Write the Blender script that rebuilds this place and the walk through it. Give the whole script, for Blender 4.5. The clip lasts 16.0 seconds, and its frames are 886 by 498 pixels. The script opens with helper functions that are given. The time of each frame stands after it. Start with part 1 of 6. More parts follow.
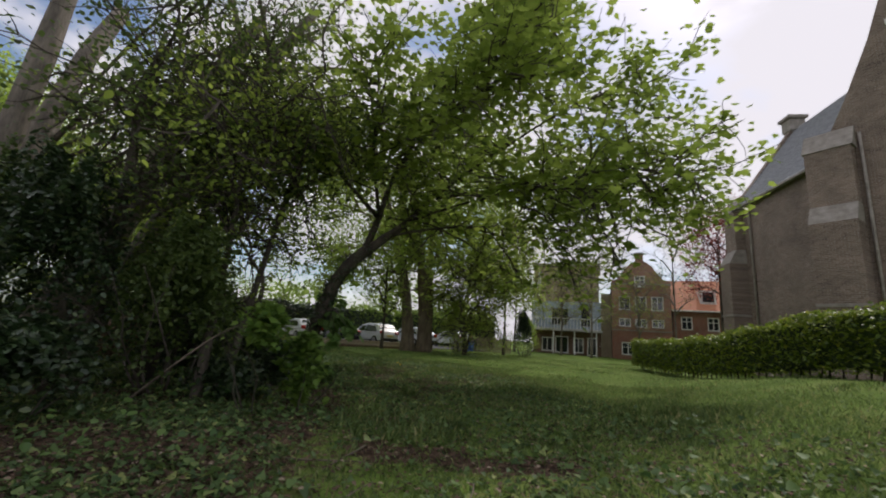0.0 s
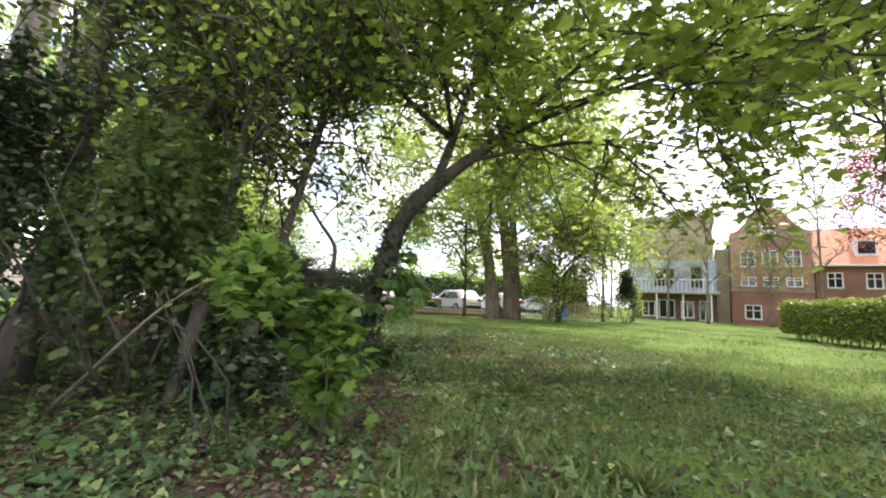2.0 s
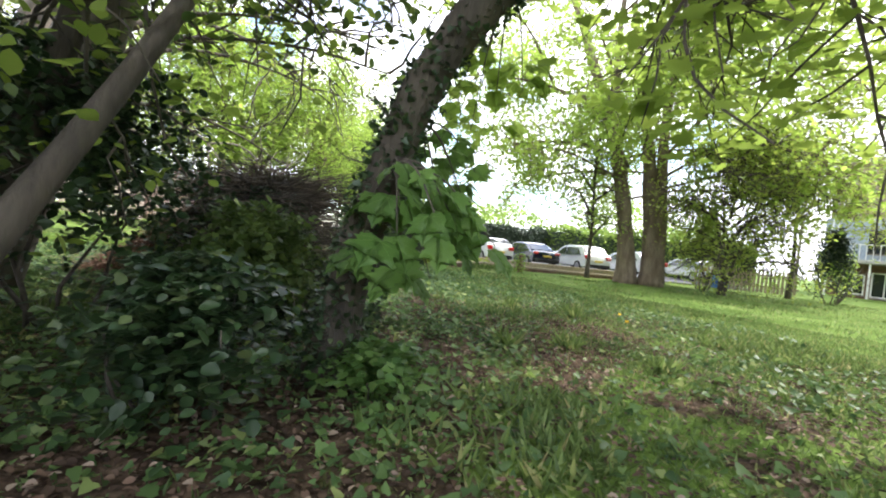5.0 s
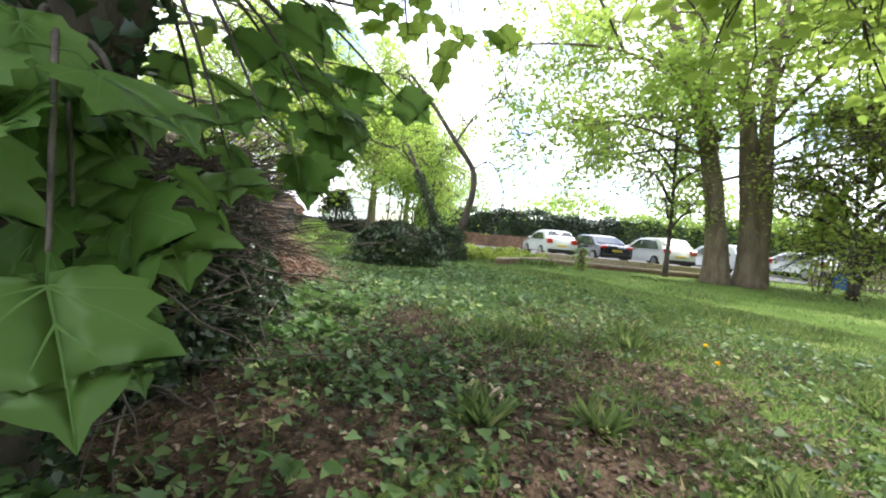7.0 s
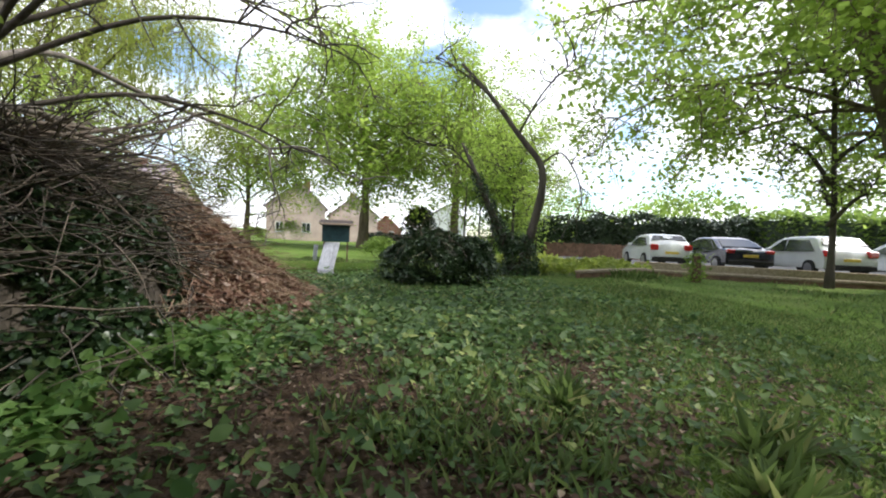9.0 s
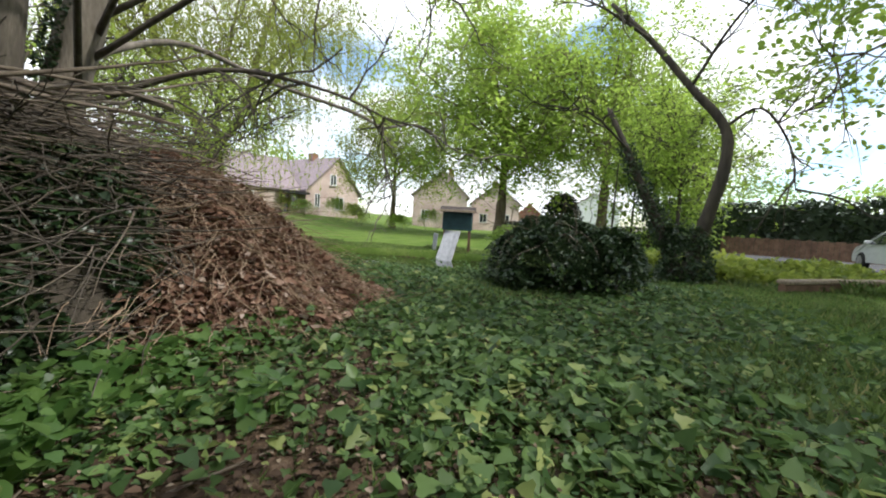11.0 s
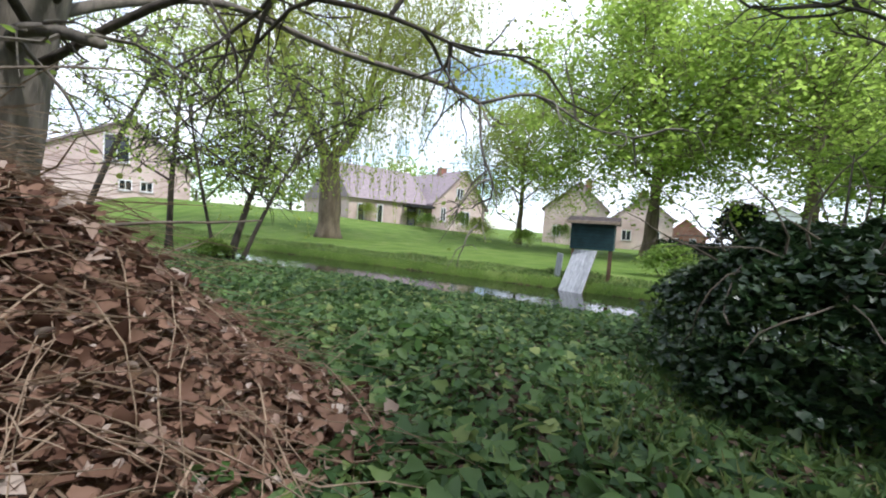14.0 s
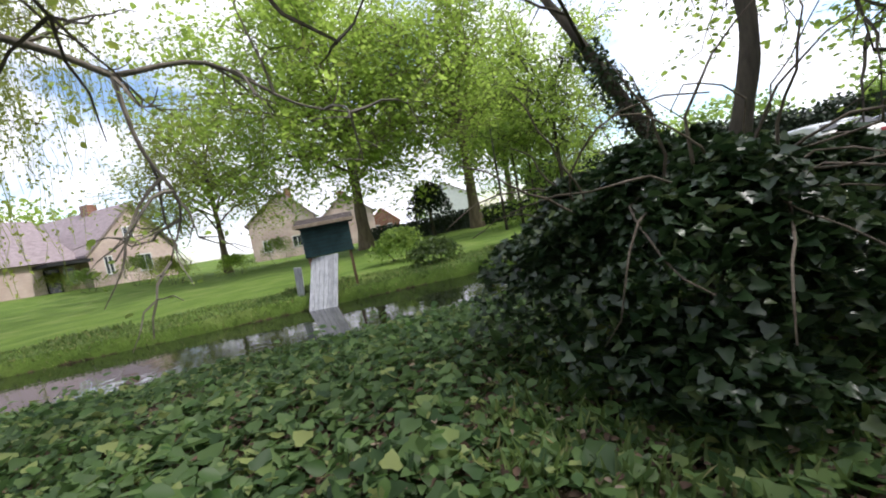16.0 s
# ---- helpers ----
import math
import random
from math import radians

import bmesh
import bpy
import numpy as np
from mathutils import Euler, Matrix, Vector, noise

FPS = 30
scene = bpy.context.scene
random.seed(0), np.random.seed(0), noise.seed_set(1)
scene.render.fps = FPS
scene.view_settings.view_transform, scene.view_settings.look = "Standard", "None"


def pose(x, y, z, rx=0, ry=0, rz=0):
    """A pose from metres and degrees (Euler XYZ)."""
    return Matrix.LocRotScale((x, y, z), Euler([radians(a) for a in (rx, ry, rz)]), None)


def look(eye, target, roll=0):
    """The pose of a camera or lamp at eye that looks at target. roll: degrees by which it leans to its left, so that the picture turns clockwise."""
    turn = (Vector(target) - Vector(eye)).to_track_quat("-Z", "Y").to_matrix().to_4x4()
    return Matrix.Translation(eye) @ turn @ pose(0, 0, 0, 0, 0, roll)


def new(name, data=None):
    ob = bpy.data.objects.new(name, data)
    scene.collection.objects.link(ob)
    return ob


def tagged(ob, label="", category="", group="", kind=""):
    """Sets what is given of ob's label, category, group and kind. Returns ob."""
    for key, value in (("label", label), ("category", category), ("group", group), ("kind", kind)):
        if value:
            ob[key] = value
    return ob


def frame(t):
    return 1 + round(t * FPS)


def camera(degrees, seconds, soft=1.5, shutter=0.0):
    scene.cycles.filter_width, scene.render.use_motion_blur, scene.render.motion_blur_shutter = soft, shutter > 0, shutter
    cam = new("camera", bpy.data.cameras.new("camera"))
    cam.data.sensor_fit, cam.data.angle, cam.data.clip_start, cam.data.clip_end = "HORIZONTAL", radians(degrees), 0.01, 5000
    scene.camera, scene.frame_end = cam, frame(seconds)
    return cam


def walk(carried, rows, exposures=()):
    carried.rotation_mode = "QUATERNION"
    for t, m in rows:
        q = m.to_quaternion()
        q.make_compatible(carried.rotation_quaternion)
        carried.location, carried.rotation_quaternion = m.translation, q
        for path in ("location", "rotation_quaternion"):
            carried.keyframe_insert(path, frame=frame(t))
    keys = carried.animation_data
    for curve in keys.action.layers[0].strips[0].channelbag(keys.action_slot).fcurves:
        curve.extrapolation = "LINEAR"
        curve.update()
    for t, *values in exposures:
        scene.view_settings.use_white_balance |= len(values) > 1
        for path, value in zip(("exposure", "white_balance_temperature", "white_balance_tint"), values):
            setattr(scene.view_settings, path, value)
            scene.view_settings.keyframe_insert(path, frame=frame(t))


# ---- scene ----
cam = camera(94.9, 16.0, soft=2.0)
PATH = [
    (0, (4.294, 1.833, 0.934), (3.327, 3.534, 1.349), 4.1),
    (0.5, (3.866, 2.344, 0.926), (2.807, 4.005, 1.272), 3.1),
    (1, (3.412, 2.883, 0.906), (2.225, 4.468, 1.187), 2),
    (1.5, (2.96, 3.446, 0.839), (1.688, 4.97, 1.084), 2.3),
    (2, (2.551, 4.046, 0.844), (1.267, 5.561, 1.084), 2.8),
    (2.5, (2.058, 4.637, 0.847), (0.757, 6.135, 1.093), 2.2),
    (3, (1.604, 5.288, 0.82), (0.297, 6.783, 1.057), 2.4),
    (3.5, (1.254, 5.824, 0.82), (-0.168, 7.221, 0.983), 3.3),
    (4, (1.025, 6.22, 0.82), (-0.532, 7.474, 0.885), 4.6),
    (4.2, (0.914, 6.372, 0.82), (-0.664, 7.6, 0.859), 5.1),
    (6.3, (-0.299, 7.993, 0.833), (-2.096, 8.867, 0.754), 6.1),
    (6.5, (-0.428, 8.19, 0.82), (-2.232, 9.051, 0.738), 6.3),
    (7, (-0.592, 8.594, 0.904), (-2.423, 9.395, 0.809), 5.2),
    (7.5, (-1.073, 9.211, 0.82), (-2.92, 9.969, 0.703), 4.6),
    (8, (-1.51, 9.723, 0.82), (-3.389, 10.404, 0.726), 2),
    (8.5, (-1.809, 10.142, 0.82), (-3.737, 10.67, 0.76), 1.9),
    (9, (-2.23, 10.478, 0.82), (-4.203, 10.802, 0.772), 2.2),
    (9.5, (-2.653, 10.714, 0.82), (-4.652, 10.753, 0.775), 2.4),
    (10, (-3.045, 10.958, 0.82), (-5.034, 10.759, 0.752), 3.2),
    (10.2, (-3.231, 11.041, 0.82), (-5.217, 10.818, 0.723), 3.6),
    (12.3, (-5.518, 11.195, 0.941), (-7.41, 10.55, 0.881), 3.1),
    (12.5, (-5.752, 11.167, 0.952), (-7.641, 10.511, 0.908), 3.7),
    (13, (-6.341, 11.082, 0.886), (-8.213, 10.381, 0.838), 2.8),
    (13.5, (-6.922, 10.906, 0.82), (-8.757, 10.114, 0.736), 2.4),
    (14, (-7.35, 10.693, 0.82), (-9.09, 9.713, 0.724), 3.9),
    (14.5, (-7.67, 10.437, 0.82), (-9.391, 9.423, 0.706), -3),
    (15, (-8.16, 10.258, 0.82), (-10.036, 9.569, 0.732), -7.2),
    (15.5, (-8.553, 10.089, 0.821), (-10.542, 9.894, 0.729), -8.2),
    (16, (-8.841, 9.957, 0.828), (-10.811, 10.272, 0.684), -11.2),
]
EXPOSURES = [(0.0, -1.15, 6500, 18), (0.6, -0.2, 6450, 20), (1.5, 0.65, 6400, 24), (3.0, 0.85, 6500, 14), (6.5, 1.08, 6100, 15), (7.5, 0.85, 6150, 14), (9.0, 0.08, 6200, 14), (10.0, -0.2, 6350, 11), (12.5, 0.1, 5850, 13), (13.5, -0.05, 5750, 14), (14.5, -0.05, 5850, 14), (16.0, -0.25, 6150, 16)]
walk(cam, [(t, look(eye, target, roll)) for t, eye, target, roll in PATH], EXPOSURES)

# ---- world, sun ----
SUN_AZ, SUN_EL = 12.0, 52.0          # degrees clockwise from +y, and above the horizon
world = bpy.data.worlds.new("sky")
scene.world = world
world.use_nodes = True
wn, wl = world.node_tree.nodes, world.node_tree.links
wn.clear()
w_out, w_bg = wn.new("ShaderNodeOutputWorld"), wn.new("ShaderNodeBackground")
w_sky = wn.new("ShaderNodeTexSky")
w_sky.sky_type, w_sky.sun_disc = "NISHITA", False
w_sky.sun_elevation, w_sky.sun_rotation = radians(SUN_EL), radians(SUN_AZ)
w_tc, w_map, w_noise = wn.new("ShaderNodeTexCoord"), wn.new("ShaderNodeMapping"), wn.new("ShaderNodeTexNoise")
w_map.inputs["Scale"].default_value = (1.6, 1.6, 3.2)
w_noise.inputs["Scale"].default_value, w_noise.inputs["Detail"].default_value = 1.7, 7.0
w_ramp, w_mix = wn.new("ShaderNodeValToRGB"), wn.new("ShaderNodeMixRGB")
w_ramp.color_ramp.elements[0].position, w_ramp.color_ramp.elements[1].position = 0.38, 0.5
w_mix.inputs[2].default_value = (12.5, 12.6, 13.0, 1)
wl.new(w_tc.outputs["Generated"], w_map.inputs["Vector"])
wl.new(w_map.outputs["Vector"], w_noise.inputs["Vector"])
wl.new(w_noise.outputs["Fac"], w_ramp.inputs["Fac"])
wl.new(w_ramp.outputs["Color"], w_mix.inputs[0])
w_gain = wn.new("ShaderNodeMixRGB")
w_gain.blend_type, w_gain.inputs[0].default_value, w_gain.inputs[2].default_value = "MULTIPLY", 1.0, (2.0, 2.0, 1.9, 1)
wl.new(w_sky.outputs["Color"], w_gain.inputs[1])
wl.new(w_gain.outputs["Color"], w_mix.inputs[1])
wl.new(w_mix.outputs["Color"], w_bg.inputs["Color"])
wl.new(w_bg.outputs["Background"], w_out.inputs["Surface"])
w_bg.inputs["Strength"].default_value = 0.15
sun = new("sun", bpy.data.lights.new("sun", "SUN"))
sun.data.energy, sun.data.angle, sun.data.color = 3.8, radians(2.0), (1.0, 0.95, 0.86)
_az, _el = radians(SUN_AZ), radians(SUN_EL)
SUN_DIR = Vector((math.sin(_az) * math.cos(_el), math.cos(_az) * math.cos(_el), math.sin(_el)))
sun.matrix_world = look(SUN_DIR * 60, (0, 0, 0))

# ---- materials ----
def base_mat(name):
    m = bpy.data.materials.new(name)
    m.use_nodes = True
    return m, m.node_tree.nodes, m.node_tree.links, m.node_tree.nodes["Principled BSDF"]


def surface(name, c1, c2, scale=4.0, rough=0.8, bump=0.3, bscale=40.0, metal=0.0, stretch=(1, 1, 1), coat=0.0, c3=None, per_object=0.0):
    """Two-scale mottled paint, wood, stone or soil."""
    m, n, l, p = base_mat(name)
    tc, mp = n.new("ShaderNodeTexCoord"), n.new("ShaderNodeMapping")
    mp.inputs["Scale"].default_value = stretch
    l.new(tc.outputs["Object"], mp.inputs["Vector"])
    a, b = n.new("ShaderNodeTexNoise"), n.new("ShaderNodeTexNoise")
    a.inputs["Scale"].default_value, a.inputs["Detail"].default_value = scale, 6
    b.inputs["Scale"].default_value, b.inputs["Detail"].default_value = bscale, 5
    for x in (a, b):
        l.new(mp.outputs["Vector"], x.inputs["Vector"])
    ramp = n.new("ShaderNodeValToRGB")
    ramp.color_ramp.elements[0].position, ramp.color_ramp.elements[1].position = 0.32, 0.68
    ramp.color_ramp.elements[0].color, ramp.color_ramp.elements[1].color = (*c1, 1), (*c2, 1)
    l.new(a.outputs["Fac"], ramp.inputs["Fac"])
    mix = n.new("ShaderNodeMixRGB")
    mix.blend_type, mix.inputs[0].default_value = "OVERLAY", 0.45
    l.new(ramp.outputs["Color"], mix.inputs[1])
    l.new(b.outputs["Fac"], mix.inputs[2])
    col = mix.outputs["Color"]
    if per_object:
        oi, hs, ma = n.new("ShaderNodeObjectInfo"), n.new("ShaderNodeHueSaturation"), n.new("ShaderNodeMapRange")
        ma.inputs["To Min"].default_value, ma.inputs["To Max"].default_value = 1 - per_object, 1 + per_object
        l.new(oi.outputs["Random"], ma.inputs["Value"])
        l.new(ma.outputs["Result"], hs.inputs["Value"])
        l.new(col, hs.inputs["Color"])
        col = hs.outputs["Color"]
    l.new(col, p.inputs["Base Color"])
    bp = n.new("ShaderNodeBump")
    bp.inputs["Strength"].default_value, bp.inputs["Distance"].default_value = bump, 0.02
    l.new(b.outputs["Fac"], bp.inputs["Height"])
    l.new(bp.outputs["Normal"], p.inputs["Normal"])
    p.inputs["Roughness"].default_value, p.inputs["Metallic"].default_value = rough, metal
    p.inputs["Coat Weight"].default_value = coat
    return m


def leaf_mat(name, c1, c2, c3=None, through_light=0.45, rough=0.45, spec=0.4):
    """Leaves: colour varies from leaf to leaf, light passes through."""
    m, n, l, p = base_mat(name)
    g, ramp = n.new("ShaderNodeNewGeometry"), n.new("ShaderNodeValToRGB")
    e = ramp.color_ramp.elements
    e[0].color, e[1].color = (*c1, 1), (*c2, 1)
    if c3:
        x = e.new(0.86)
        x.color = (*c2, 1)
        e[2].color = (*c3, 1)
    l.new(g.outputs["Random Per Island"], ramp.inputs["Fac"])
    tc, nz, mix = n.new("ShaderNodeTexCoord"), n.new("ShaderNodeTexNoise"), n.new("ShaderNodeMixRGB")
    nz.inputs["Scale"].default_value, nz.inputs["Detail"].default_value = 1.3, 4
    l.new(tc.outputs["Object"], nz.inputs["Vector"])
    mix.blend_type, mix.inputs[0].default_value = "OVERLAY", 0.35
    l.new(ramp.outputs["Color"], mix.inputs[1])
    l.new(nz.outputs["Fac"], mix.inputs[2])
    l.new(mix.outputs["Color"], p.inputs["Base Color"])
    p.inputs["Roughness"].default_value, p.inputs["Specular IOR Level"].default_value = rough, spec
    if through_light:
        tr, hs, ms = n.new("ShaderNodeBsdfTranslucent"), n.new("ShaderNodeHueSaturation"), n.new("ShaderNodeMixShader")
        hs.inputs["Hue"].default_value, hs.inputs["Saturation"].default_value, hs.inputs["Value"].default_value = 0.495, 0.98, 1.65
        l.new(mix.outputs["Color"], hs.inputs["Color"])
        l.new(hs.outputs["Color"], tr.inputs["Color"])
        ms.inputs[0].default_value = through_light
        l.new(p.outputs["BSDF"], ms.inputs[1])
        l.new(tr.outputs["BSDF"], ms.inputs[2])
        l.new(ms.outputs["Shader"], n["Material Output"].inputs["Surface"])
    return m


def brick_mat(name, c1, c2, mortar, bw=0.22, bh=0.065):
    m, n, l, p = base_mat(name)
    tc, mp, br = n.new("ShaderNodeTexCoord"), n.new("ShaderNodeMapping"), n.new("ShaderNodeTexBrick")
    mp.inputs["Rotation"].default_value = (radians(90), 0, 0)
    l.new(tc.outputs["Object"], mp.inputs["Vector"])
    l.new(mp.outputs["Vector"], br.inputs["Vector"])
    br.inputs["Scale"].default_value = 1.0
    br.inputs["Brick Width"].default_value, br.inputs["Row Height"].default_value, br.inputs["Mortar Size"].default_value = bw, bh, 0.007
    br.inputs["Color1"].default_value, br.inputs["Color2"].default_value, br.inputs["Mortar"].default_value = (*c1, 1), (*c2, 1), (*mortar, 1)
    nz, mix = n.new("ShaderNodeTexNoise"), n.new("ShaderNodeMixRGB")
    nz.inputs["Scale"].default_value, nz.inputs["Detail"].default_value = 0.6, 8
    l.new(tc.outputs["Object"], nz.inputs["Vector"])
    mix.blend_type, mix.inputs[0].default_value = "OVERLAY", 0.55
    l.new(br.outputs["Color"], mix.inputs[1])
    l.new(nz.outputs["Fac"], mix.inputs[2])
    l.new(mix.outputs["Color"], p.inputs["Base Color"])
    bp = n.new("ShaderNodeBump")
    bp.inputs["Strength"].default_value, bp.inputs["Distance"].default_value = 0.5, 0.01
    l.new(br.outputs["Fac"], bp.inputs["Height"])
    bp.invert = True
    l.new(bp.outputs["Normal"], p.inputs["Normal"])
    p.inputs["Roughness"].default_value = 0.9
    return m


def glass_mat(name, tint=(0.02, 0.025, 0.03)):
    m, n, l, p = base_mat(name)
    p.inputs["Base Color"].default_value = (*tint, 1)
    p.inputs["Roughness"].default_value, p.inputs["Specular IOR Level"].default_value = 0.06, 0.8
    return m


MAT = dict(
    bark=surface("bark_grey", (0.11, 0.095, 0.075), (0.22, 0.19, 0.15), 5, 0.9, 0.9, 26, stretch=(1, 1, 0.25)),
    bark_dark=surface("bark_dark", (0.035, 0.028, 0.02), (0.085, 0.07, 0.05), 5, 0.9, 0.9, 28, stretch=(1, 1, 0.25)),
    bark_brown=surface("bark_brown", (0.10, 0.072, 0.045), (0.19, 0.15, 0.10), 5, 0.9, 0.9, 26, stretch=(1, 1, 0.25)),
    twig=surface("twig", (0.05, 0.04, 0.03), (0.12, 0.1, 0.08), 8, 0.9, 0.4, 60),
    dead=surface("dead_twig", (0.09, 0.07, 0.052), (0.2, 0.16, 0.12), 8, 0.9, 0.4, 60),
    straw=surface("straw", (0.19, 0.13, 0.085), (0.38, 0.28, 0.19), 8, 0.9, 0.3, 80),
    maple=leaf_mat("maple_leaf", (0.12, 0.18, 0.028), (0.24, 0.32, 0.055), None, 0.6),
    fresh=leaf_mat("fresh_maple_leaf", (0.085, 0.17, 0.035), (0.15, 0.26, 0.06), None, 0.48),
    maple_dark=leaf_mat("hazel_leaf", (0.045, 0.08, 0.02), (0.11, 0.16, 0.04), None, 0.45),
    lime=leaf_mat("spring_leaf", (0.15, 0.23, 0.035), (0.28, 0.38, 0.07), None, 0.7),
    yellowgreen=leaf_mat("yellow_green_leaf", (0.15, 0.2, 0.03), (0.27, 0.32, 0.06), None, 0.55),
    willow=leaf_mat("willow_leaf", (0.2, 0.25, 0.04), (0.33, 0.37, 0.08), None, 0.55),
    ivy=leaf_mat("ivy_leaf", (0.014, 0.034, 0.012), (0.042, 0.076, 0.026), (0.1, 0.13, 0.05), 0.18, 0.36, 0.45),
    cover=leaf_mat("ground_cover_leaf", (0.035, 0.075, 0.024), (0.12, 0.195, 0.058), (0.27, 0.31, 0.1), 0.3, 0.5, 0.28),
    hedge=leaf_mat("hedge_leaf", (0.07, 0.12, 0.012), (0.18, 0.24, 0.025), (0.3, 0.32, 0.05), 0.4, 0.4),
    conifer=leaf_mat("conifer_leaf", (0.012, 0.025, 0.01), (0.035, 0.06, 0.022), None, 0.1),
    farleaf=leaf_mat("far_leaf", (0.10, 0.17, 0.03), (0.2, 0.28, 0.06), None, 0.68),
    redleaf=leaf_mat("copper_leaf", (0.12, 0.025, 0.02), (0.3, 0.07, 0.04), None, 0.45),
    grass=leaf_mat("grass_blade", (0.06, 0.1, 0.024), (0.15, 0.215, 0.06), (0.3, 0.27, 0.12), 0.4, 0.5),
    dry=leaf_mat("dry_leaf", (0.085, 0.042, 0.027), (0.26, 0.155, 0.105), (0.46, 0.38, 0.32), 0.15, 0.75, 0.2),
    litter=leaf_mat("ground_litter_leaf", (0.035, 0.023, 0.015), (0.14, 0.09, 0.06), (0.34, 0.27, 0.2), 0.1, 0.75, 0.2),
    seedling=leaf_mat("seedling_leaf", (0.075, 0.15, 0.028), (0.17, 0.27, 0.05), None, 0.5),
    vein=leaf_mat("leaf_vein", (0.13, 0.235, 0.06), (0.18, 0.3, 0.085), None, 0.4),
    wood_chip=surface("split_wood", (0.42, 0.33, 0.2), (0.62, 0.52, 0.36), 12, 0.85, 0.4, 60, per_object=0.15),
    petal=leaf_mat("dandelion_petal", (0.7, 0.5, 0.01), (0.85, 0.65, 0.02), None, 0.3),
    elder=leaf_mat("ground_elder_leaf", (0.05, 0.115, 0.025), (0.13, 0.22, 0.055), None, 0.4),
    heap=surface("heap_litter", (0.07, 0.04, 0.022), (0.2, 0.12, 0.07), 6, 0.95, 0.9, 50),
    church=brick_mat("church_brick", (0.12, 0.085, 0.065), (0.21, 0.155, 0.12), (0.36, 0.32, 0.27), 0.24, 0.085),
    stone=surface("weathered_stone", (0.2, 0.18, 0.15), (0.33, 0.3, 0.26), 3, 0.85, 0.3, 30),
    slate=surface("slate", (0.28, 0.29, 0.31), (0.42, 0.43, 0.45), 3, 0.55, 0.5, 18, stretch=(1, 1, 3)),
    redbrick=brick_mat("red_brick", (0.2, 0.075, 0.045), (0.28, 0.11, 0.065), (0.3, 0.25, 0.2)),
    brownbrick=brick_mat("brown_brick", (0.26, 0.12, 0.075), (0.34, 0.17, 0.11), (0.34, 0.27, 0.22)),
    tanbrick=brick_mat("tan_brick", (0.26, 0.19, 0.12), (0.34, 0.26, 0.17), (0.36, 0.32, 0.26)),
    pinkwall=brick_mat("pale_brick", (0.52, 0.39, 0.34), (0.6, 0.46, 0.41), (0.55, 0.47, 0.43)),
    orange=surface("orange_tile", (0.4, 0.15, 0.075), (0.52, 0.23, 0.12), 4, 0.8, 0.6, 14, stretch=(1, 1, 2)),
    greyroof=surface("grey_tile", (0.23, 0.18, 0.185), (0.33, 0.27, 0.275), 3, 0.8, 0.6, 14, stretch=(1, 1, 2)),
    cladding=surface("grey_cladding", (0.28, 0.34, 0.42), (0.36, 0.42, 0.5), 2, 0.6, 0.15, 20),
    concrete=surface("concrete", (0.35, 0.34, 0.32), (0.5, 0.48, 0.45), 3, 0.85, 0.3, 40),
    white=surface("white_paint", (0.7, 0.7, 0.68), (0.82, 0.82, 0.8), 3, 0.5, 0.08, 40),
    ramp=surface("weathered_white_board", (0.3, 0.31, 0.33), (0.52, 0.53, 0.55), 5, 0.8, 0.4, 25, stretch=(1, 4, 1), per_object=0.12),
    duck=surface("dark_teal_board", (0.01, 0.04, 0.045), (0.022, 0.07, 0.075), 4, 0.6, 0.3, 30, stretch=(5, 1, 1), per_object=0.15),
    duckroof=surface("brown_bitumen", (0.035, 0.025, 0.022), (0.075, 0.055, 0.05), 6, 0.9, 0.6, 50),
    timber=surface("weathered_timber", (0.25, 0.19, 0.13), (0.42, 0.34, 0.25), 4, 0.9, 0.5, 30, stretch=(0.4, 4, 4), per_object=0.12),
    timber_dark=surface("brown_board", (0.12, 0.07, 0.045), (0.22, 0.13, 0.085), 4, 0.9, 0.5, 30, per_object=0.15),
    asphalt=surface("asphalt", (0.05, 0.05, 0.052), (0.12, 0.12, 0.12), 3, 0.9, 0.4, 90),
    dark=surface("near_black", (0.01, 0.01, 0.011), (0.025, 0.025, 0.027), 3, 0.7, 0.1, 20),
    glass=glass_mat("window_glass"),
    carwhite=surface("white_car_paint", (0.62, 0.64, 0.66), (0.7, 0.72, 0.74), 1, 0.25, 0.0, 20, coat=0.8),
    cardark=surface("dark_blue_car_paint", (0.008, 0.012, 0.03), (0.014, 0.02, 0.045), 1, 0.2, 0.0, 20, metal=0.3, coat=1.0),
    carsilver=surface("silver_car_paint", (0.4, 0.43, 0.46), (0.5, 0.53, 0.56), 1, 0.28, 0.0, 20, metal=0.5, coat=0.8),
    tyre=surface("tyre", (0.012, 0.012, 0.012), (0.03, 0.03, 0.03), 8, 0.9, 0.3, 60),
    alloy=surface("alloy", (0.4, 0.4, 0.42), (0.55, 0.55, 0.57), 3, 0.35, 0.05, 30, metal=0.9),
    redlamp=surface("red_lamp_glass", (0.45, 0.015, 0.015), (0.6, 0.03, 0.025), 3, 0.15, 0.0, 30, coat=1.0),
    plate=surface("yellow_plate", (0.6, 0.45, 0.05), (0.7, 0.52, 0.08), 3, 0.4, 0.0, 30),
    blue=surface("blue_plastic", (0.02, 0.08, 0.35), (0.04, 0.14, 0.5), 3, 0.4, 0.05, 30),
)
_w, _n, _l, _p = base_mat("ditch_water")
_p.inputs["Base Color"].default_value = (0.012, 0.014, 0.009, 1)
_p.inputs["Roughness"].default_value, _p.inputs["Specular IOR Level"].default_value = 0.03, 0.7
